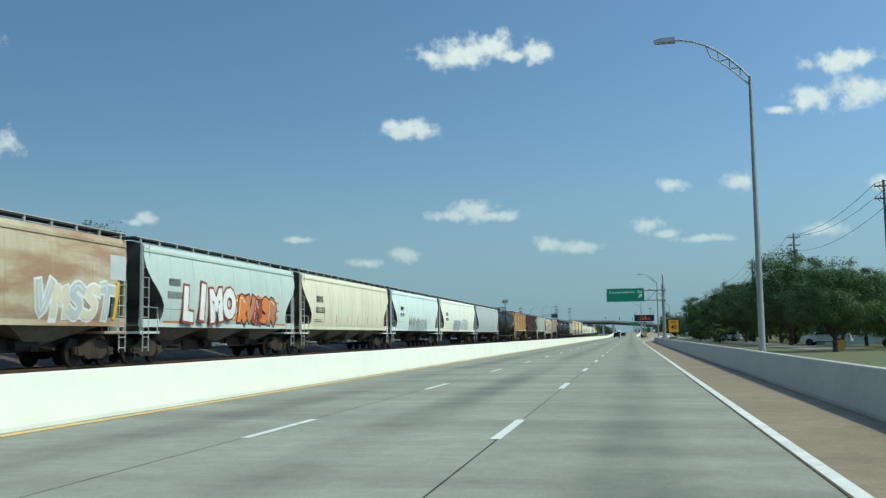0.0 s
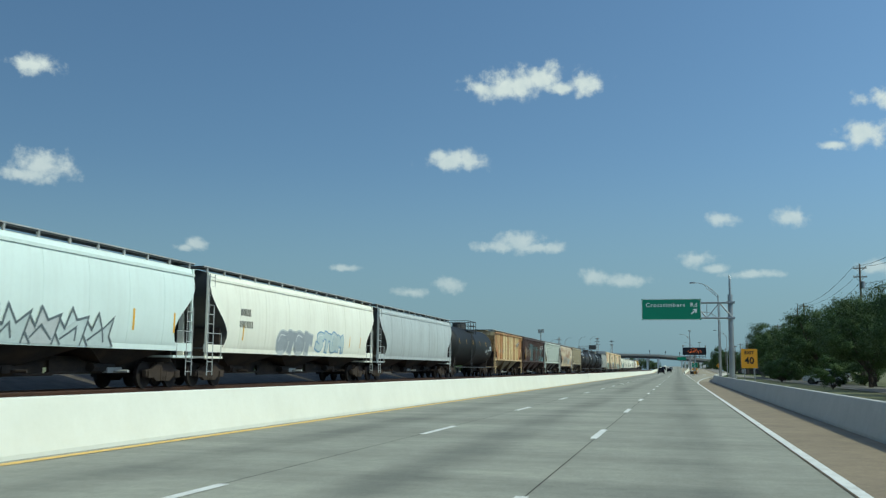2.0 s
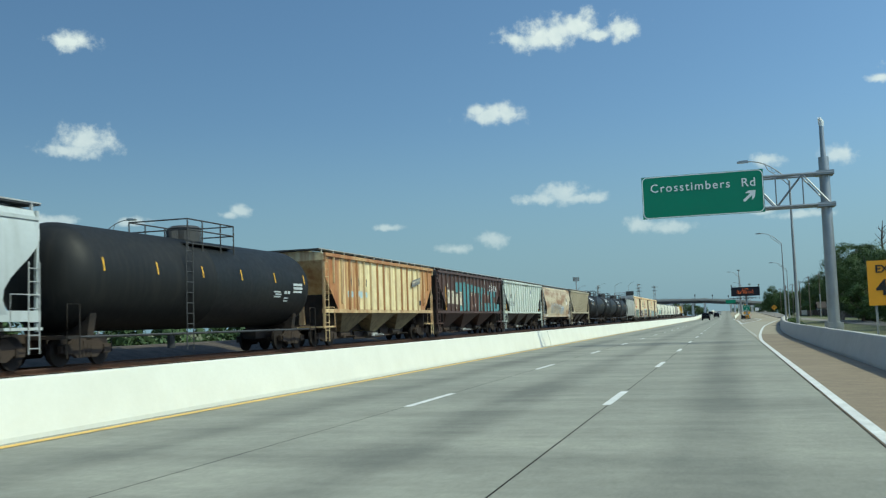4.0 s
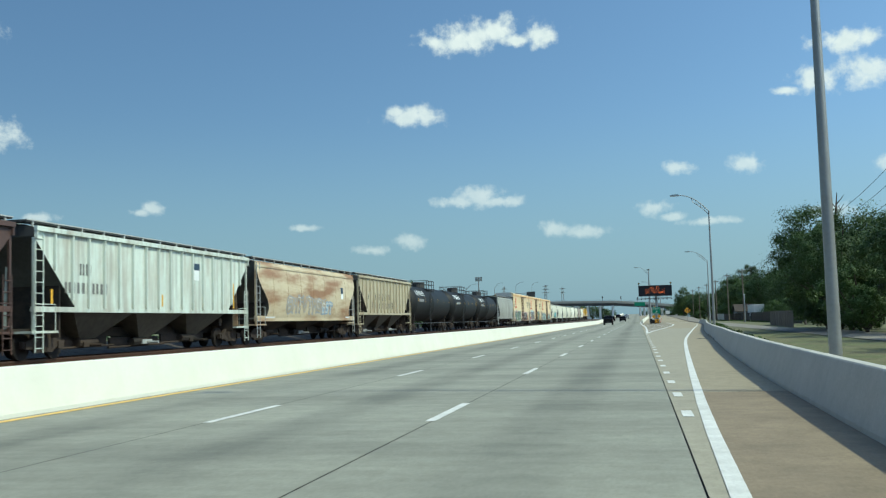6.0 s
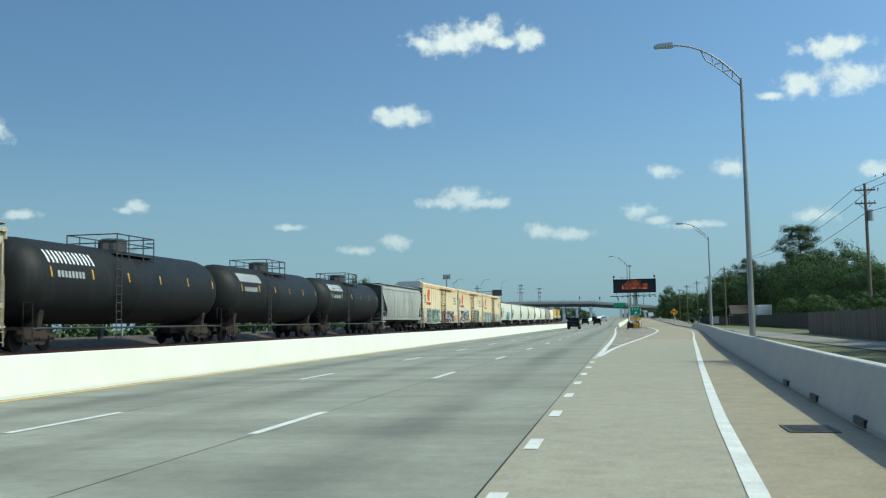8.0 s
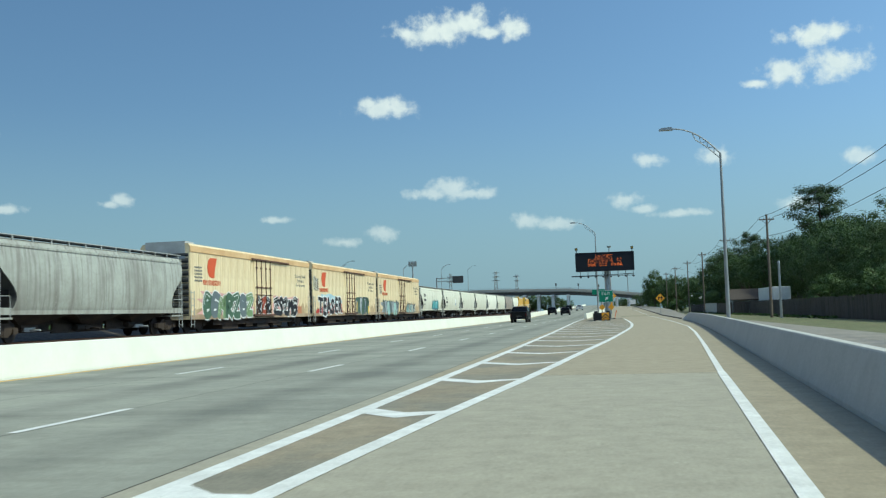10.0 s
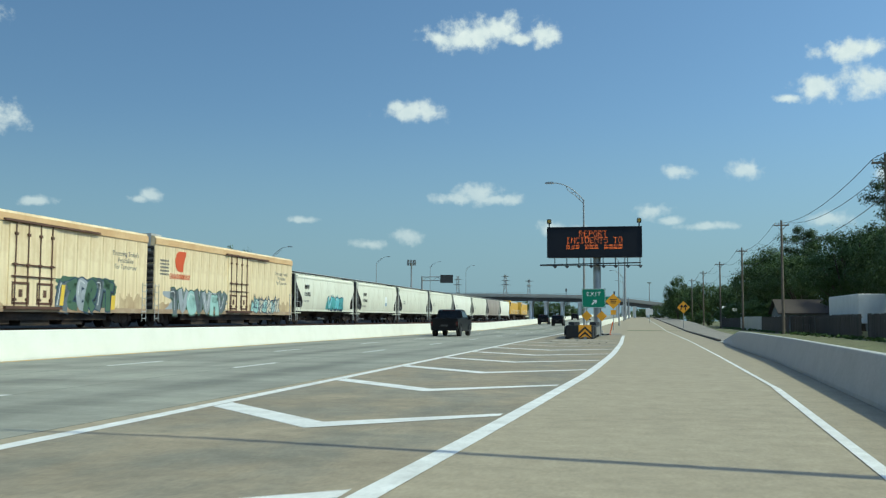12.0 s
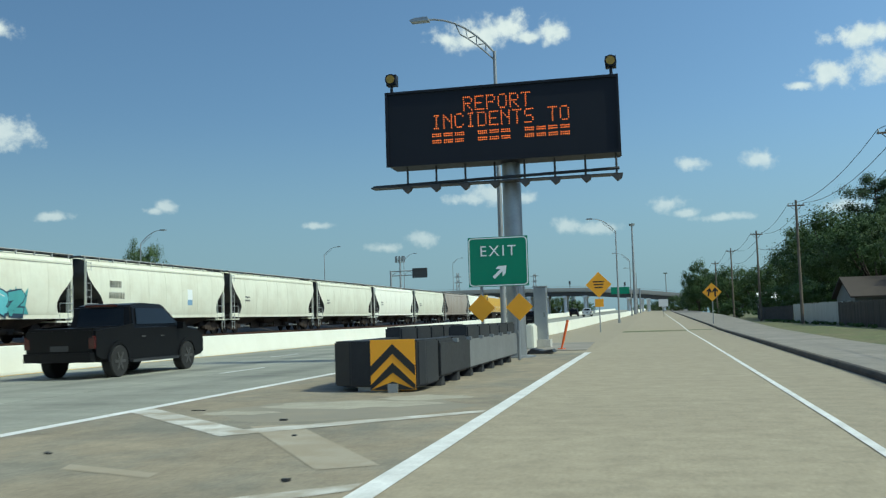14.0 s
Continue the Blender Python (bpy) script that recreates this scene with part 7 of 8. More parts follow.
# a bare dead tree behind the roadside bushes
snag = thing("dead_tree", Matrix.Translation((28.8, 272, -0.1)) @ Matrix.Diagonal((1.6, 1.6, 1.53, 1)), "bare grey dead tree above the roadside trees", "tree")
bm = bmesh.new()
rng = random.Random(19)
tube(bm, [(0, 0, 0), (0.15, 0, 5.5), (0.0, 0.1, 9.0), (0.2, 0, 11.2)], [0.22, 0.16, 0.10, 0.03], 8)
part("trunk", bm, M["bark"], snag)
for i in range(14):
    z0 = 5.5 + 0.36 * i
    a = i * 2.4
    L = rng.uniform(0.7, 1.6) * (1.25 - 0.045 * i)
    bm = bmesh.new()
    e0 = Vector((0.1, 0, z0))
    e1 = e0 + Vector((math.cos(a) * L * 0.6, math.sin(a) * L * 0.6, L * 0.7))
    e2 = e1 + Vector((math.cos(a + 0.5) * L * 0.4, math.sin(a + 0.5) * L * 0.4, L * 0.6))
    tube(bm, [e0, e1, e2], [0.06, 0.035, 0.012], 6)
    tube(bm, [e1, e1 + Vector((math.cos(a - 0.9) * L * 0.5, math.sin(a - 0.9) * L * 0.5, L * 0.4))], [0.03, 0.01], 5)
    part("branch", bm, M["bark"], snag)
UNDER = [(19.6, 219, 4.2), (20.2, 225, 4.4), (20.4, 232, 4.4), (21.4, 241, 4.4), (24.5, 70, 3.0), (26, 80, 3.4), (24, 104, 3.0), (22.5, 112, 2.6), (23, 128, 3.2), (21, 148, 3.2), (19.5, 160, 2.8), (23, 172, 3.6), (19, 190, 3.0), (21, 199, 3.4), (24.6, 268, 3.2), (25.6, 279, 3.6),
         (30.5, 312, 4.2), (31, 324, 4.5), (31.5, 338, 4.4), (32, 350, 4.8), (32, 462, 5.2), (32, 474, 5.4), (32, 488, 5.4), (31.5, 503, 5.0), (29.5, 545, 4.4), (28, 572, 4.0), (24.5, 620, 3.6)]
for i, (x, y, h) in enumerate(UNDER):
    plant(SHRUBS, i, x, y, h, 1.2, i * 2.3)
# trees past the railway
for i, (x, y, h) in enumerate(((-50, 66, 12.3), (-50.5, 76, 11.6), (-82.5, 501.6, 18.6), (-120, 700, 14), (-60, 640, 9), (-48, 655, 9), (-36, 690, 9), (-30, 720, 8), (-70, 690, 10), (-90, 760, 12))):
    plant(OAKS, i, x, y, h, 0.5 if h > 18 else 1.0, i * 1.1)

# trees round the overpass
for i, (x, y, h, w) in enumerate(((24.0, 596, 15.0, 0.62), (29, 600, 11, 1.0), (15, 690, 6.0, 1.2), (20, 655, 7.5, 1.0), (24, 640, 8.5, 1.0), (-17, 690, 8, 1.2), (-23, 696, 9, 1.2), (-13, 705, 7, 1.2), (-29, 700, 9.5, 1.2), (-36, 705, 9, 1.2), (-44, 700, 9.5, 1.2), (8, 740, 6, 1.4), (14, 745, 7, 1.4))):
    plant(OAKS, i + 3, x, y, h, w, i * 1.9)
# distant woods round the horizon
clumps = []
rng = random.Random(11)
for i in range(420):
    y = rng.uniform(700, 1500)
    s = rng.choice((-1, 1))
    clumps.append((s * rng.uniform(35, 60) + s * (y - 700) * rng.uniform(0.05, 0.6), y, rng.uniform(1, 7.5), rng.uniform(3, 5)))
ob = new("distant_woods", leaf_mesh("distant_woods", clumps, 60, 1.1, M["leaf_oak"], 4))
tagged(ob, "hazy dark woods along the horizon", "woods", kind="stuff")
# grass tufts along the verge
rng = random.Random(5)
clumps = []
for i in range(900):
    y = rng.uniform(20, 470)
    clumps.append((foot(y) + rng.uniform(0.6, 2.6) if y < 330 else 27.6 + rng.uniform(-1.6, 0.6), y, 0.02, rng.uniform(0.12, 0.3)))
ob = new("verge_grass", leaf_mesh("verge_grass", clumps, 14, 0.16, M["leaf_bush"], 7, 0.6))
tagged(ob, "tufts of grass on the verge", "grass", kind="stuff")


# low scrub beyond the far carriageway
rng = random.Random(41)
clumps = []
for i in range(520):
    y = rng.uniform(30, 640)
    clumps.append((-51 - rng.uniform(0, 5), y, rng.uniform(0.3, 2.6), rng.uniform(0.9, 2.0)))
ob = new("far_scrub", leaf_mesh("far_scrub", clumps, 70, 0.5, M["leaf_pine"], 14, 0.8))
tagged(ob, "dark green scrub beyond the far carriageway", "scrub", kind="stuff")


# utility poles and wires
def utility_pole(x, y, h, arms=1):
    t = thing("utility_pole", Matrix.Translation((x, y, 0)), "dark wooden utility pole with a crossarm", "utility pole", "utility poles")
    bm = bmesh.new()
    tube(bm, [(0, 0, -0.1), (0, 0, h)], [0.17, 0.11], 10)
    part("pole", bm, M["wood_pole"], t)
    for k in range(arms):
        bm = bmesh.new()
        z = h - 0.55 - 1.1 * k
        box(bm, -0.8, 0.8, -0.06, 0.06, z - 0.06, z + 0.06)
        tube(bm, [(-0.5, 0.06, z - 0.05), (0, 0.12, z - 0.55), (0.5, 0.06, z - 0.05)], 0.025, 5)
        a = part("crossarm", bm, M["wood_pole"], t)
        for xx in (-0.72, -0.3, 0.3, 0.72):
            bm = bmesh.new()
            tube(bm, [(xx, 0, z + 0.06), (xx, 0, z + 0.24)], [0.05, 0.035], 6)
            part("insulator", bm, M["pale_steel"], a)
    if arms > 1:
        bm = bmesh.new()
        tube(bm, [(0.32, 0, h - 3.1), (0.32, 0, h - 2.2)], 0.24, 10)
        part("transformer", bm, M["galv"], t)


POLES = [(24, 28, 14.6, 2), (24, 72.4, 14.6, 2), (24, 119.5, 14.8, 2), (24, 165, 14.8, 2), (24, 220, 13.6, 1), (24.8, 275, 12.3, 2), (24.9, 350, 11.2, 1), (26.2, 399, 12.3, 1), (26.2, 437.5, 12.2, 1),
         (26.2, 474, 12.3, 1), (26.2, 517, 12.8, 1), (26.2, 560, 12.8, 1), (26.0, 602, 12.8, 1)]
for x, y, h, n in POLES:
    utility_pole(x, y, h, n)
for (x0, y0, h0, _), (x1, y1, h1, _) in zip(POLES, POLES[1:]):
    for dx, dz in ((-0.72, -0.3), (0.72, -0.3), (0, -2.4)):
        bm = bmesh.new()
        pts = []
        for i in range(9):
            f = i / 8
            pts.append((x0 + (x1 - x0) * f + dx, y0 + (y1 - y0) * f, h0 + (h1 - h0) * f + dz - 1.1 * 4 * f * (1 - f)))
        tube(bm, pts, 0.022, 5)
        tagged(part("power_cable", bm, M["cable"]), "thin black overhead power cable", "cable", "overhead cables")
t = thing("telephone_pole", Matrix.Translation((23.7, 337, 0)), "short grey pole beside the frontage road", "utility pole")
bm = bmesh.new()
tube(bm, [(0, 0, 0), (0, 0, 5.3)], [0.13, 0.1], 10)
tube(bm, [(0, 0, 5.3), (0, 0, 5.5)], [0.16, 0.08], 10)
part("pole", bm, M["galv"], t)


# fences
def fence(x0, y0, x1, y1, h, material, label, board=0.16):
    n = int(math.hypot(x1 - x0, y1 - y0) / board)
    f = thing("fence", Matrix.Translation((x0, y0, -0.1)), label, "fence")
    bm = bmesh.new()
    box(bm, 0, 0.022, 0.01, board - 0.012, 0, 1)
    me = finish("board", bm, material)
    rng = random.Random(int(y0))
    ang = math.atan2(x1 - x0, y1 - y0)
    for i in range(min(n, 290)):
        b = part("board", me, None, f)
        k = (n / min(n, 290))
        b.matrix_local = Matrix.Rotation(-ang, 4, "Z") @ Matrix.Translation((rng.uniform(-.01, .01), i * board * k, 0)) @ Matrix.Diagonal((1, k, h * rng.uniform(0.96, 1.03), 1))
    bm = bmesh.new()
    for z in (0.4, h - 0.3):
        box(bm, 0.03, 0.09, 0, n * board, z, z + 0.09)
    r = part("rail", bm, material, f)
    r.matrix_local = Matrix.Rotation(-ang, 4, "Z")


fence(19.5, 250, 21.5, 284, 1.9, M["fence_grey"], "weathered grey wooden board fence")
fence(26.8, 290, 28.6, 372, 2.0, M["fence_wood"], "dark wooden board fence under trees")
fence(28.6, 374, 29.3, 398, 2.0, M["fence_wood"], "dark wooden board fence")
fence(29.25, 398.1, 26.95, 399.9, 1.95, M["fence_wood"], "short dark return of the board fence", 0.2)
fence(26.9, 400, 27.1, 424, 1.9, M["fence_wood"], "dark wooden board fence beside the house", 0.2)
fence(27.1, 424, 27.4, 452, 2.0, M["fence_metal"], "light grey corrugated sheet fence", 0.25)
fence(27.6, 454, 28.6, 500, 1.9, M["fence_wood"], "dark wooden board fence", 0.2)


def house(x, y, w, d, eave, ridge, label, wall, roof, windows=2):
    t = thing("house", Matrix.Translation((x, y, -0.1)), label, "house")
    bm = bmesh.new()
    box(bm, 0, w, 0, d, 0, eave)
    slab(bm, [(0, eave), (d, eave), (d / 2, ridge - 0.12)], 0, 0.01, w - 0.01)
    part("wall", bm, wall, t)
    bm = bmesh.new()
    slab(bm, [(-0.5, eave - 0.12), (d / 2, ridge), (d + 0.5, eave - 0.12), (d + 0.5, eave + 0.04), (d / 2, ridge + 0.18), (-0.5, eave + 0.04)], 0, -0.5, w + 0.5)
    part("roof", bm, roof, t)
    for i in range(windows):
        for face in (0, 1):
            bm = bmesh.new()
            if face == 0:
                c = d * (i + 0.7) / (windows + 0.4)
                box(bm, -0.03, 0.02, c - 0.5, c + 0.5, 1.0, 2.1)
            else:
                c = w * (i + 0.7) / (windows + 0.4)
                box(bm, c - 0.5, c + 0.5, -0.03, 0.02, 1.0, 2.1)
            wd = part("window", bm, M["glass"], t)
            bm = bmesh.new()
            for q0, q1, z0, z1 in ((-0.58, 0.58, 2.1, 2.18), (-0.58, 0.58, 0.92, 1.0), (-0.58, -0.5, 1.0, 2.1), (0.5, 0.58, 1.0, 2.1)):
                if face == 0:
                    box(bm, -0.05, 0.0, c + q0, c + q1, z0, z1)
                else:
                    box(bm, c + q0, c + q1, -0.05, 0.0, z0, z1)
            part("window_frame", bm, M["far_white"], wd)


house(32.8, 446, 14, 10, 2.6, 4.7, "single-storey house with a brown shingle roof behind the fence", M["house_wall"], M["house_roof"])
house(36.5, 330, 10, 9, 2.8, 5.2, "grey house half hidden by trees", M["house_wall"], M["house_roof"])
house(22.5, 94, 11, 8, 3.0, 4.6, "pale green building among the trees", plain("pale_green_wall", (0.33, 0.42, 0.36), 0.8), M["house_roof"])
house(31.5, 520, 10, 9, 3.0, 4.6, "low building with a pale roof", M["house_roof"], M["far_white"])
t = thing("trailer", Matrix.Translation((31.0, 386, 0)), "white box trailer parked behind the fence", "trailer")
bm = bmesh.new()
box(bm, 0, 2.5, 0, 13.5, 1.1, 3.9)
bmesh.ops.bevel(bm, geom=bm.edges[:], offset=0.06, segments=1, affect="EDGES")
part("box", bm, M["far_white"], t)
for y in (2.0, 3.3):
    bm = bmesh.new()
    for x in (0.1, 2.1):
        tube(bm, [(x, y, 0.5), (x + 0.3, y, 0.5)], 0.5, 14)
    part("wheel", bm, M["tyre"], t)

# mailbox-size yellow bin at the drive
t = thing("waste_bin", Matrix.Translation((17.6, 62, -0.08)) @ Matrix.Diagonal((0.55, 0.55, 0.8, 1)), "yellow plastic bin on the grass", "bin")
bm = bmesh.new()
slab(bm, [(-0.5, 0), (0.5, 0), (0.6, 1.0), (-0.6, 1.0)], 0, -0.5, 0.5)
part("bin_body", bm, plain("bin_yellow", (0.55, 0.33, 0.06), 0.6), t)

# overpass across the motorway
o = thing("overpass", Matrix.Translation((0, 668, 0)), "concrete road bridge on columns crossing the motorway", "bridge")
DECK = [(-150, 11.0), (-42, 10.9), (-10, 10.3), (10, 8.7), (24, 7.0), (44, 4.2), (70, 1.2)]


def deck_run(name, y0, y1, lo, hi, material, x_end=70):
    bm = bmesh.new()
    rings = []
    for i in range(45):
        x = -150 + (x_end + 150) * i / 44
        z = along(DECK, x)
        rings.append([(x, y0, z + lo), (x, y1, z + lo), (x, y1, z + hi), (x, y0, z + hi)])
    hull(bm, rings)
    return part(name, bm, material, o)


deck_run("deck", 0, 12, -0.55, 0.0, M["bridge"])
for y in (0.6, 3.5, 7, 11):
    deck_run("girder", y, y + 0.5, -1.9, -0.55, M["bridge_girder"], 44)
deck_run("parapet", -0.15, 0.15, -0.2, 0.85, M["bridge"])
deck_run("rail", -0.1, 0.0, 1.25, 1.33, M["galv"], 20)
for x in (-126, -110, -88, -66, -45, -30, -24, -17.5, -10.6, 4.2, 6.4, 8.6, 10.8, 16, 24, 32):
    bm = bmesh.new()
    z = along(DECK, x)
    for y in (2, 9):
        tube(bm, [(x, y, -0.5), (x, y, z - 2.4)], 0.6, 14)
    box(bm, x - 0.75, x + 0.75, 0.2, 11.8, z - 2.6, z - 1.9)
    part("pier", bm, M["far_white"], o)
for x, w in ((-16, 1.0), (-6, 1.0), (3, 1.4)):
    bm = bmesh.new()
    z = along(DECK, x)
    tube(bm, [(x, 5, z), (x, 5, z + 3.2)], 0.1, 8)
    box(bm, x - 0.3, x + 0.3, 4.7, 5.0, z + 2.2, z + 3.4)
    part("signal_head", bm, M["dark_steel"], o)
o = thing("flyover_ramp", Matrix.Translation((0, 0, 0)), "pale curving flyover ramp beyond the railway", "bridge")
bm = bmesh.new()
rings = []
for i in range(15):
    f = i / 14
    x, y, z = -75 + 62 * f, 760 - 60 * f, 11.4 + 0.7 * math.sin(f * 3)
    rings.append([(x, y - 4, z - 1.2), (x, y + 4, z - 1.2), (x, y + 4, z), (x, y - 4, z)])
hull(bm, rings)
part("deck", bm, M["far_white"], o)
for i in (1, 5, 9, 13):
    f = i / 14
    bm = bmesh.new()
    tube(bm, [(-75 + 62 * f, 760 - 60 * f, -0.5), (-75 + 62 * f, 760 - 60 * f, 10.4)], 0.9, 12)
    part("pier", bm, M["far_white"], o)

# far guide sign over the road
g = thing("overhead_sign", Matrix.Translation((3.9, 590, grade(590))), "distant green guide sign on a gantry", "road sign")
bm = bmesh.new()
box(bm, -2.4, 2.4, -0.1, 0, 5.2, 7.0)
part("panel", bm, M["sign_green"], g)
bm = bmesh.new()
tube(bm, [(5.0, 0.2, 0), (5.0, 0.2, 6.6)], 0.2, 10)
tube(bm, [(5.0, 0.2, 6.2), (-2.4, 0.2, 6.2)], 0.1, 8)
part("post", bm, M["galv"], g)

# small far sign beside the ramp, and a far mast
t = thing("small_sign", Matrix.Translation((13.6, 497.6, grade(497))), "back of a small pale road sign on a post", "road sign")
bm = bmesh.new()
box(bm, -0.75, 0.75, -0.03, 0, 1.7, 2.9)
part("panel", bm, M["far_white"], t)
bm = bmesh.new()
tube(bm, [(0, 0.04, 0), (0, 0.04, 2.8)], 0.045, 8)
part("post", bm, M["galv"], t)
t = thing("high_mast", Matrix.Translation((21.2, 939, 0)), "very tall high-mast light beyond the bridge", "street lamp")
bm = bmesh.new()
tube(bm, [(0, 0, -0.2), (0, 0, 26.3)], [0.5, 0.2], 10)
part("pole", bm, M["pole"], t)
bm = bmesh.new()
tube(bm, [(0, 0, 26.0), (0, 0, 26.6)], [1.2, 1.4], 12)
part("lamp_ring", bm, M["galv"], t)
# far side carriageway: lamps, gantry, mast, pylons
for x, y, h in ((-47, 156, 9.2), (-47.5, 285, 8.9), (-52.3, 448.7, 12.4), (-54, 524, 15.6), (-53, 585, 18.0), (-52, 645, 20.2)):
    lamp_post(x, y, 0, h, -3.0)
g = thing("gantry_sign", Matrix.Translation((-42, 565, 0)), "back of a grey sign on a gantry past the railway", "road sign")
bm = bmesh.new()
tube(bm, [(-9.2, 0, 0), (-9.2, 0, 14)], 0.25, 10)
tube(bm, [(-9.2, 0, 13.8), (0, 0, 13.9)], 0.12, 8)
tube(bm, [(-9.2, 0, 12.7), (0, 0, 12.8)], 0.12, 8)
for k in range(6):
    tube(bm, [(-9 + 1.5 * k, 0, 13.8 if k % 2 else 12.7), (-7.5 + 1.5 * k, 0, 12.7 if k % 2 else 13.8)], 0.06, 6)
part("truss", bm, M["pole"], g)
bm = bmesh.new()
box(bm, -3.6, 0.2, -0.3, -0.2, 12.0, 14.4)
part("panel", bm, M["dark_steel"], g)


def pylon(x, y, h, name, label, arms):
    t = thing(name, Matrix.Translation((x, y, 0)), label, "tower")
    bm = bmesh.new()
    n = 9
    w0, w1 = h * 0.055, h * 0.018
    for sx in (-1, 1):
        for sy in (-1, 1):
            tube(bm, [(sx * w0, sy * w0, 0), (sx * w1, sy * w1, h)], 0.12, 5)
    for i in range(n):
        a, b = w0 + (w1 - w0) * i / n, w0 + (w1 - w0) * (i + 1) / n
        za, zb = h * i / n, h * (i + 1) / n
        for sy in (-1, 1):
            tube(bm, [(-a, sy * a, za), (b, sy * b, zb)], 0.06, 4)
            tube(bm, [(a, sy * a, za), (-b, sy * b, zb)], 0.06, 4)
    part("lattice", bm, M["pole"], t)
    for z, L in arms:
        bm = bmesh.new()
        slab(bm, [(-L, h * z), (0, h * z - 0.3), (L, h * z), (0, h * z + 0.5)], 1, -0.15, 0.15)
        part("crossarm", bm, M["pole"], t)


pylon(-64, 849, 28.0, "power_pylon", "grey lattice power pylon", ((0.78, 3.4), (0.87, 3.0), (0.96, 2.6)))
pylon(-55.5, 901, 27.5, "power_pylon", "grey lattice power pylon", ((0.84, 2.4), (0.95, 3.2)))
pylon(-103, 905, 30.0, "power_pylon", "grey lattice power pylon", ((0.8, 3.4), (0.92, 3.0)))
t = thing("cell_mast", Matrix.Translation((-98, 750, 0)), "slim mast with clustered antennas at its head", "tower")
bm = bmesh.new()
tube(bm, [(0, 0, 0), (0, 0, 30.5)], [0.6, 0.35], 10)
part("mast", bm, M["pole"], t)
for k in range(9):
    bm = bmesh.new()
    a = 6.28 * k / 9
    box(bm, 2.0 * math.cos(a) - 0.25, 2.0 * math.cos(a) + 0.25, 2.0 * math.sin(a) - 0.15, 2.0 * math.sin(a) + 0.15, 28.0, 30.8)
    tube(bm, [(0, 0, 29), (2.0 * math.cos(a), 2.0 * math.sin(a), 29)], 0.08, 5)
    part("antenna", bm, M["pole"], t)


# ---- vehicles ----
M["car_glass"] = plain("tinted_glass", (0.006, 0.007, 0.009), 0.1)
M["car_glass"].node_tree.nodes["Principled BSDF"].inputs["Specular IOR Level"].default_value = 0.25

def vehicle(kind, x, y, paint_m, label, z=0.0):
    t = thing({"pickup": "pickup_truck", "suv": "suv"}[kind], Matrix.Translation((x, y, z)), label, "car")
    if kind == "pickup":
        L, W, H, r = 5.9, 1.0, 1.93, 0.42
        low = [(-2.95, 0.55), (-2.98, 1.30), (-1.15, 1.32), (-1.10, 1.34), (1.5, 1.30), (2.6, 1.22), (2.88, 1.08), (2.95, 0.9), (2.95, 0.45), (2.4, 0.38), (-2.6, 0.42)]
        cabin = [(-1.15, 1.28), (-1.02, 1.90), (-0.5, 1.97), (0.70, 1.94), (1.65, 1.28)]
        glass = [(-0.95, 1.38), (-0.86, 1.82), (0.62, 1.82), (1.25, 1.38)]
        ax = (-1.85, 1.85)
    else:
        L, W, H, r = 4.8, 0.95, 1.75, 0.37
        low = [(-2.4, 0.5), (-2.4, 1.05), (-2.25, 1.1), (1.1, 1.08), (2.2, 0.95), (2.4, 0.75), (2.4, 0.4), (-2.3, 0.36)]
        cabin = [(-2.3, 1.05), (-2.1, 1.65), (-1.7, 1.75), (0.3, 1.74), (1.2, 1.05)]
        glass = [(-2.0, 1.15), (-1.8, 1.6), (0.3, 1.6), (0.95, 1.13)]
        ax = (-1.4, 1.45)
    bm = bmesh.new()
    slab(bm, low, 0, -W, W)
    bmesh.ops.bevel(bm, geom=bm.edges[:], offset=0.07, segments=2, affect="EDGES")
    body = part("body", bm, paint_m, t, smooth=True)
    bm = bmesh.new()
    rings = []
    for s, k in ((-1, 0.80), (-1, 0.97), (1, 0.97), (1, 0.80)):
        rings.append([(s * (W * k) * (1 if zz < 1.4 else 0.86), yy, zz if k > 0.9 else min(zz, 10)) for yy, zz in cabin])
    hull(bm, rings[1:3])
    bmesh.ops.bevel(bm, geom=bm.edges[:], offset=0.05, segments=2, affect="EDGES")
    part("cabin", bm, paint_m, t, smooth=True)
    for s in (-1, 1):
        bm = bmesh.new()
        hull(bm, [[(s * W * (0.975 if zz < 1.4 else 0.875) + s * o_, yy, zz) for yy, zz in glass] for o_ in (-0.02, 0.012)])
        part("side_window", bm, M["car_glass"], t)
    bm = bmesh.new()
    yb = cabin[0][0]
    hull(bm, [[(-W * 0.72, yb + 0.02 + o_, 1.32), (W * 0.72, yb + 0.02 + o_, 1.32), (W * 0.66, yb + 0.12 + o_, cabin[1][1] - 0.06), (-W * 0.66, yb + 0.12 + o_, cabin[1][1] - 0.06)] for o_ in (-0.03, 0.02)])
    part("rear_window", bm, M["car_glass"], t)
    for s in (-1, 1):
        bm = bmesh.new()
        box(bm, min(s * W, s * (W - 0.16)) , max(s * W, s * (W - 0.16)), -L / 2 - 0.02, -L / 2 + 0.06, 0.78, 1.1)
        part("tail_lamp", bm, M["red_lamp"], t)
        bm = bmesh.new()
        box(bm, min(s * (W + 0.02), s * (W + 0.22)), max(s * (W + 0.02), s * (W + 0.22)), cabin[-1][0] - 0.45, cabin[-1][0] - 0.3, 1.22, 1.42)
        part("mirror", bm, paint_m, t)
    bm = bmesh.new()
    box(bm, -W + 0.05, W - 0.05, -L / 2 - 0.12, -L / 2 + 0.1, 0.45, 0.68)
    part("bumper", bm, paint_m, t)
    bm = bmesh.new()
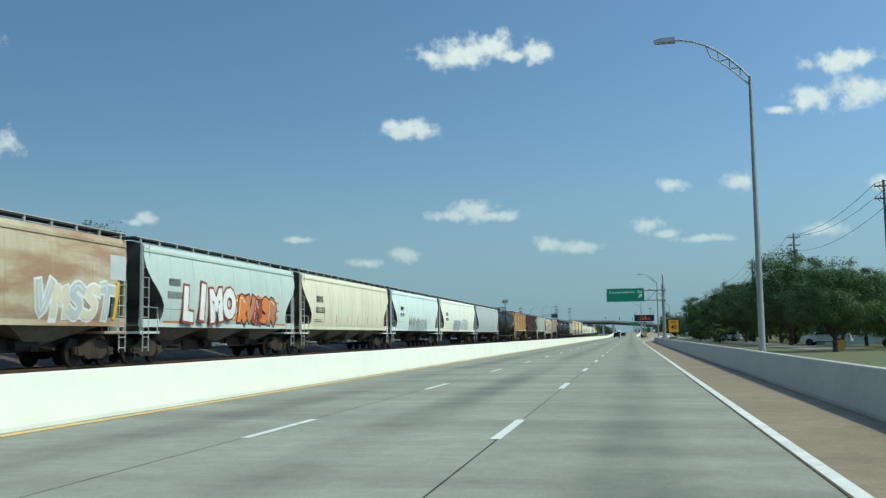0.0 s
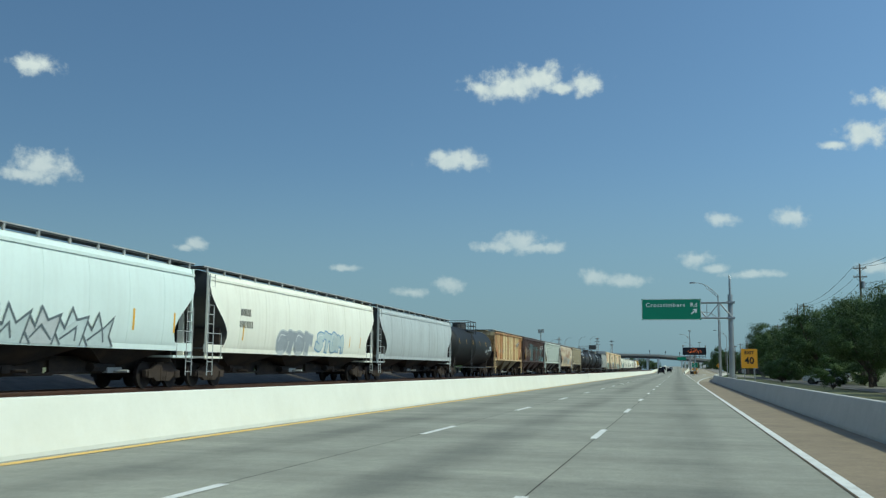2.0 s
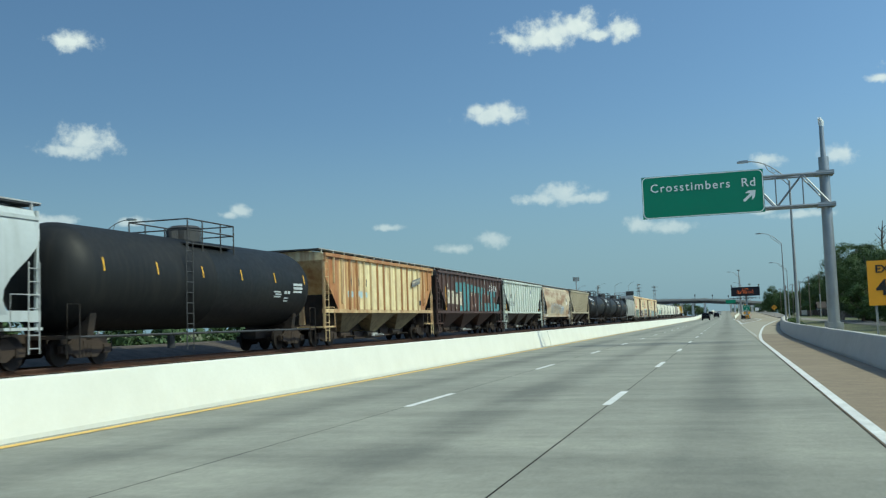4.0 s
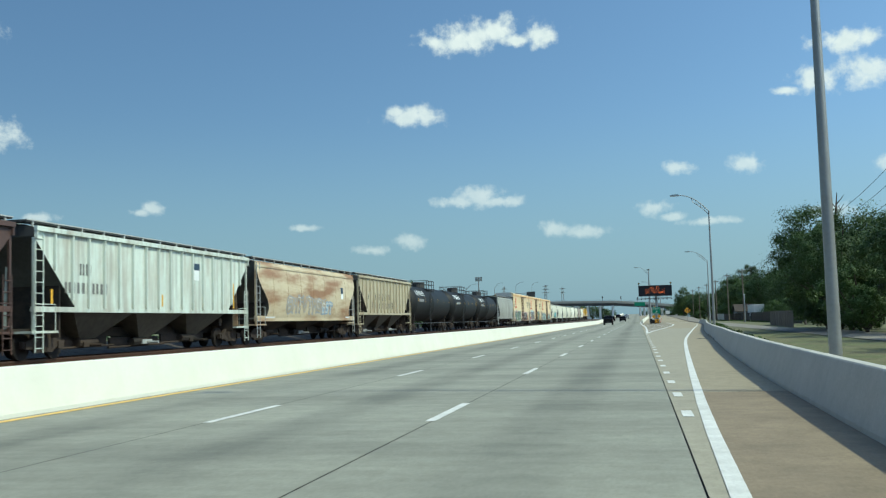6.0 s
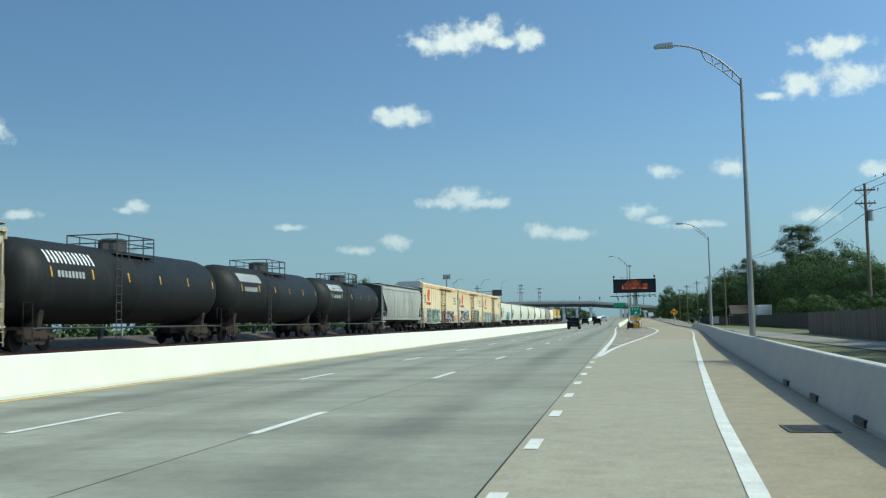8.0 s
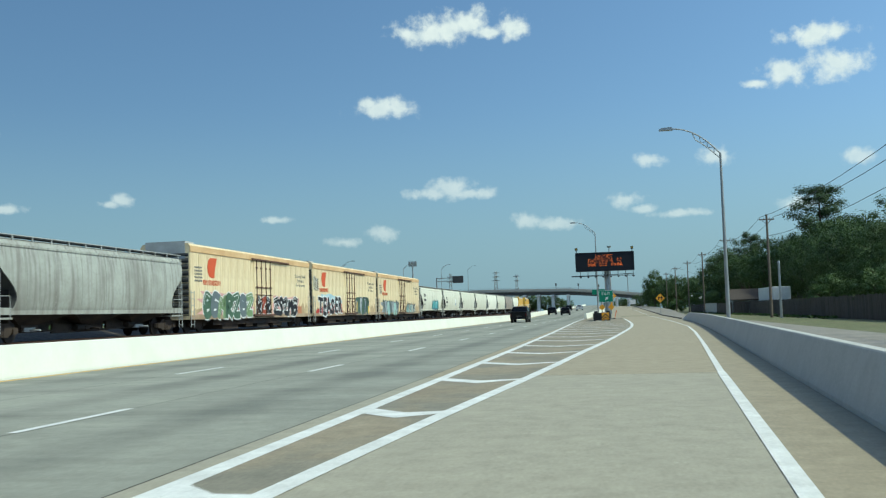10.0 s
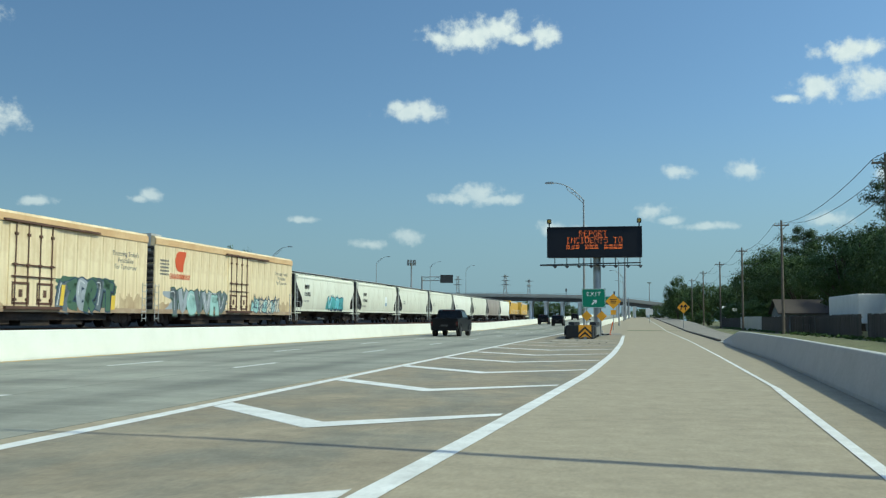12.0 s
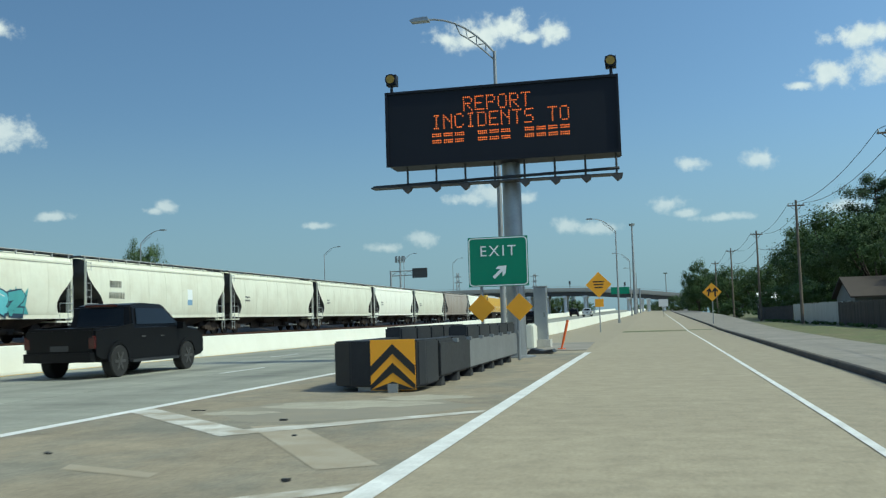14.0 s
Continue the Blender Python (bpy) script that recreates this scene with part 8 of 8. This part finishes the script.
    box(bm, -W * 0.45, W * 0.45, yb - 0.02, yb + 0.1, cabin[1][1] - 0.03, cabin[1][1] + 0.03)
    part("brake_light", bm, M["red_lamp"], t)
    for s in (-1, 1):
        for yy in ax:
            bm = bmesh.new()
            arc = [(yy + (r + 0.13) * math.cos(a), r + (r + 0.11) * math.sin(a)) for a in (math.pi * i / 10 for i in range(11))]
            arc += [(yy + (r + 0.03) * math.cos(a), r + (r + 0.03) * math.sin(a)) for a in (math.pi * i / 10 for i in range(10, -1, -1))]
            slab(bm, arc, 0, min(s * (W - 0.02), s * (W + 0.035)), max(s * (W - 0.02), s * (W + 0.035)))
            part("fender_flare", bm, paint_m, t)
        bm = bmesh.new()
        box(bm, min(s * (W - 0.05), s * (W + 0.06)), max(s * (W - 0.05), s * (W + 0.06)), ax[0] + 0.6, ax[1] - 0.6, 0.36, 0.44)
        part("running_board", bm, M["rubber"], t)
        for yy in (-0.75, 0.25):
            bm = bmesh.new()
            box(bm, min(s * W, s * (W + 0.03)), max(s * W, s * (W + 0.03)), yy, yy + 0.2, 1.02, 1.06)
            part("door_handle", bm, M["dark_steel"], t)
    bm = bmesh.new()
    box(bm, -0.26, 0.26, -L / 2 - 0.015, -L / 2 + 0.02, 0.72, 0.86)
    part("number_plate", bm, M["dark_steel"], t)
    for yy in ax:
        for s in (-1, 1):
            bm = bmesh.new()
            tube(bm, [(s * (W - 0.26), yy, r), (s * (W - 0.22), yy, r), (s * (W + 0.0), yy, r), (s * (W + 0.03), yy, r)], [r * 0.95, r, r, r * 0.95], 24)
            wv = part("wheel", bm, M["tyre"], t)
            bm = bmesh.new()
            for k in range(6):
                a = 1.0472 * k
                slab(bm, [(yy + r * 0.62 * math.cos(a + d), r + r * 0.62 * math.sin(a + d)) for d in (-0.14, 0.14)] + [(yy + r * 0.1 * math.cos(a + d), r + r * 0.1 * math.sin(a + d)) for d in (1.2, -1.2)], 0,
                     min(s * (W + 0.025), s * (W + 0.045)), max(s * (W + 0.025), s * (W + 0.045)))
            tube(bm, [(s * (W + 0.03), yy, r), (s * (W + 0.05), yy, r)], [r * 0.16, r * 0.13], 10)
            part("rim", bm, M["dark_steel"], wv)
    return t


BLACK_CAR = surface("car_black_gloss", (0.006, 0.0065, 0.008), (0.010, 0.010, 0.011), 0.34, 0.0, 1.0, 0.3, bump=0.0)
BLACK_CAR.node_tree.nodes["Principled BSDF"].inputs["Specular IOR Level"].default_value = 0.14
SILVER_CAR = surface("car_silver", (0.55, 0.56, 0.57), (0.45, 0.46, 0.47), 0.3, 0.3, 1.0, 0.3, bump=0.0)
pk = vehicle("pickup", -3.8, 363.9, BLACK_CAR, "black crew-cab pickup truck on the motorway")
pk.matrix_basis = Matrix.Translation((-3.8, 363.9, 0)) @ Matrix.Diagonal((1.05, 1.06, 1.05, 1))
vehicle("suv", -1.85, 447, BLACK_CAR, "dark sport utility car on the motorway", grade(447))
vehicle("suv", -5.55, 462, BLACK_CAR, "dark sport utility car in the far lane", grade(462))
vehicle("suv", -1.85, 545, SILVER_CAR, "silver sport utility car far ahead", grade(545))
vehicle("suv", -5.55, 556, BLACK_CAR, "dark sport utility car far ahead", grade(556))
for i, (x, y, m_) in enumerate(((21.5, 88, SILVER_CAR), (25.5, 74, SILVER_CAR), (17.5, 150, SILVER_CAR))):
    v = vehicle("suv", x, y, m_, "silver car parked under the trees", -0.08)
    v.rotation_euler = (0, 0, 1.2)
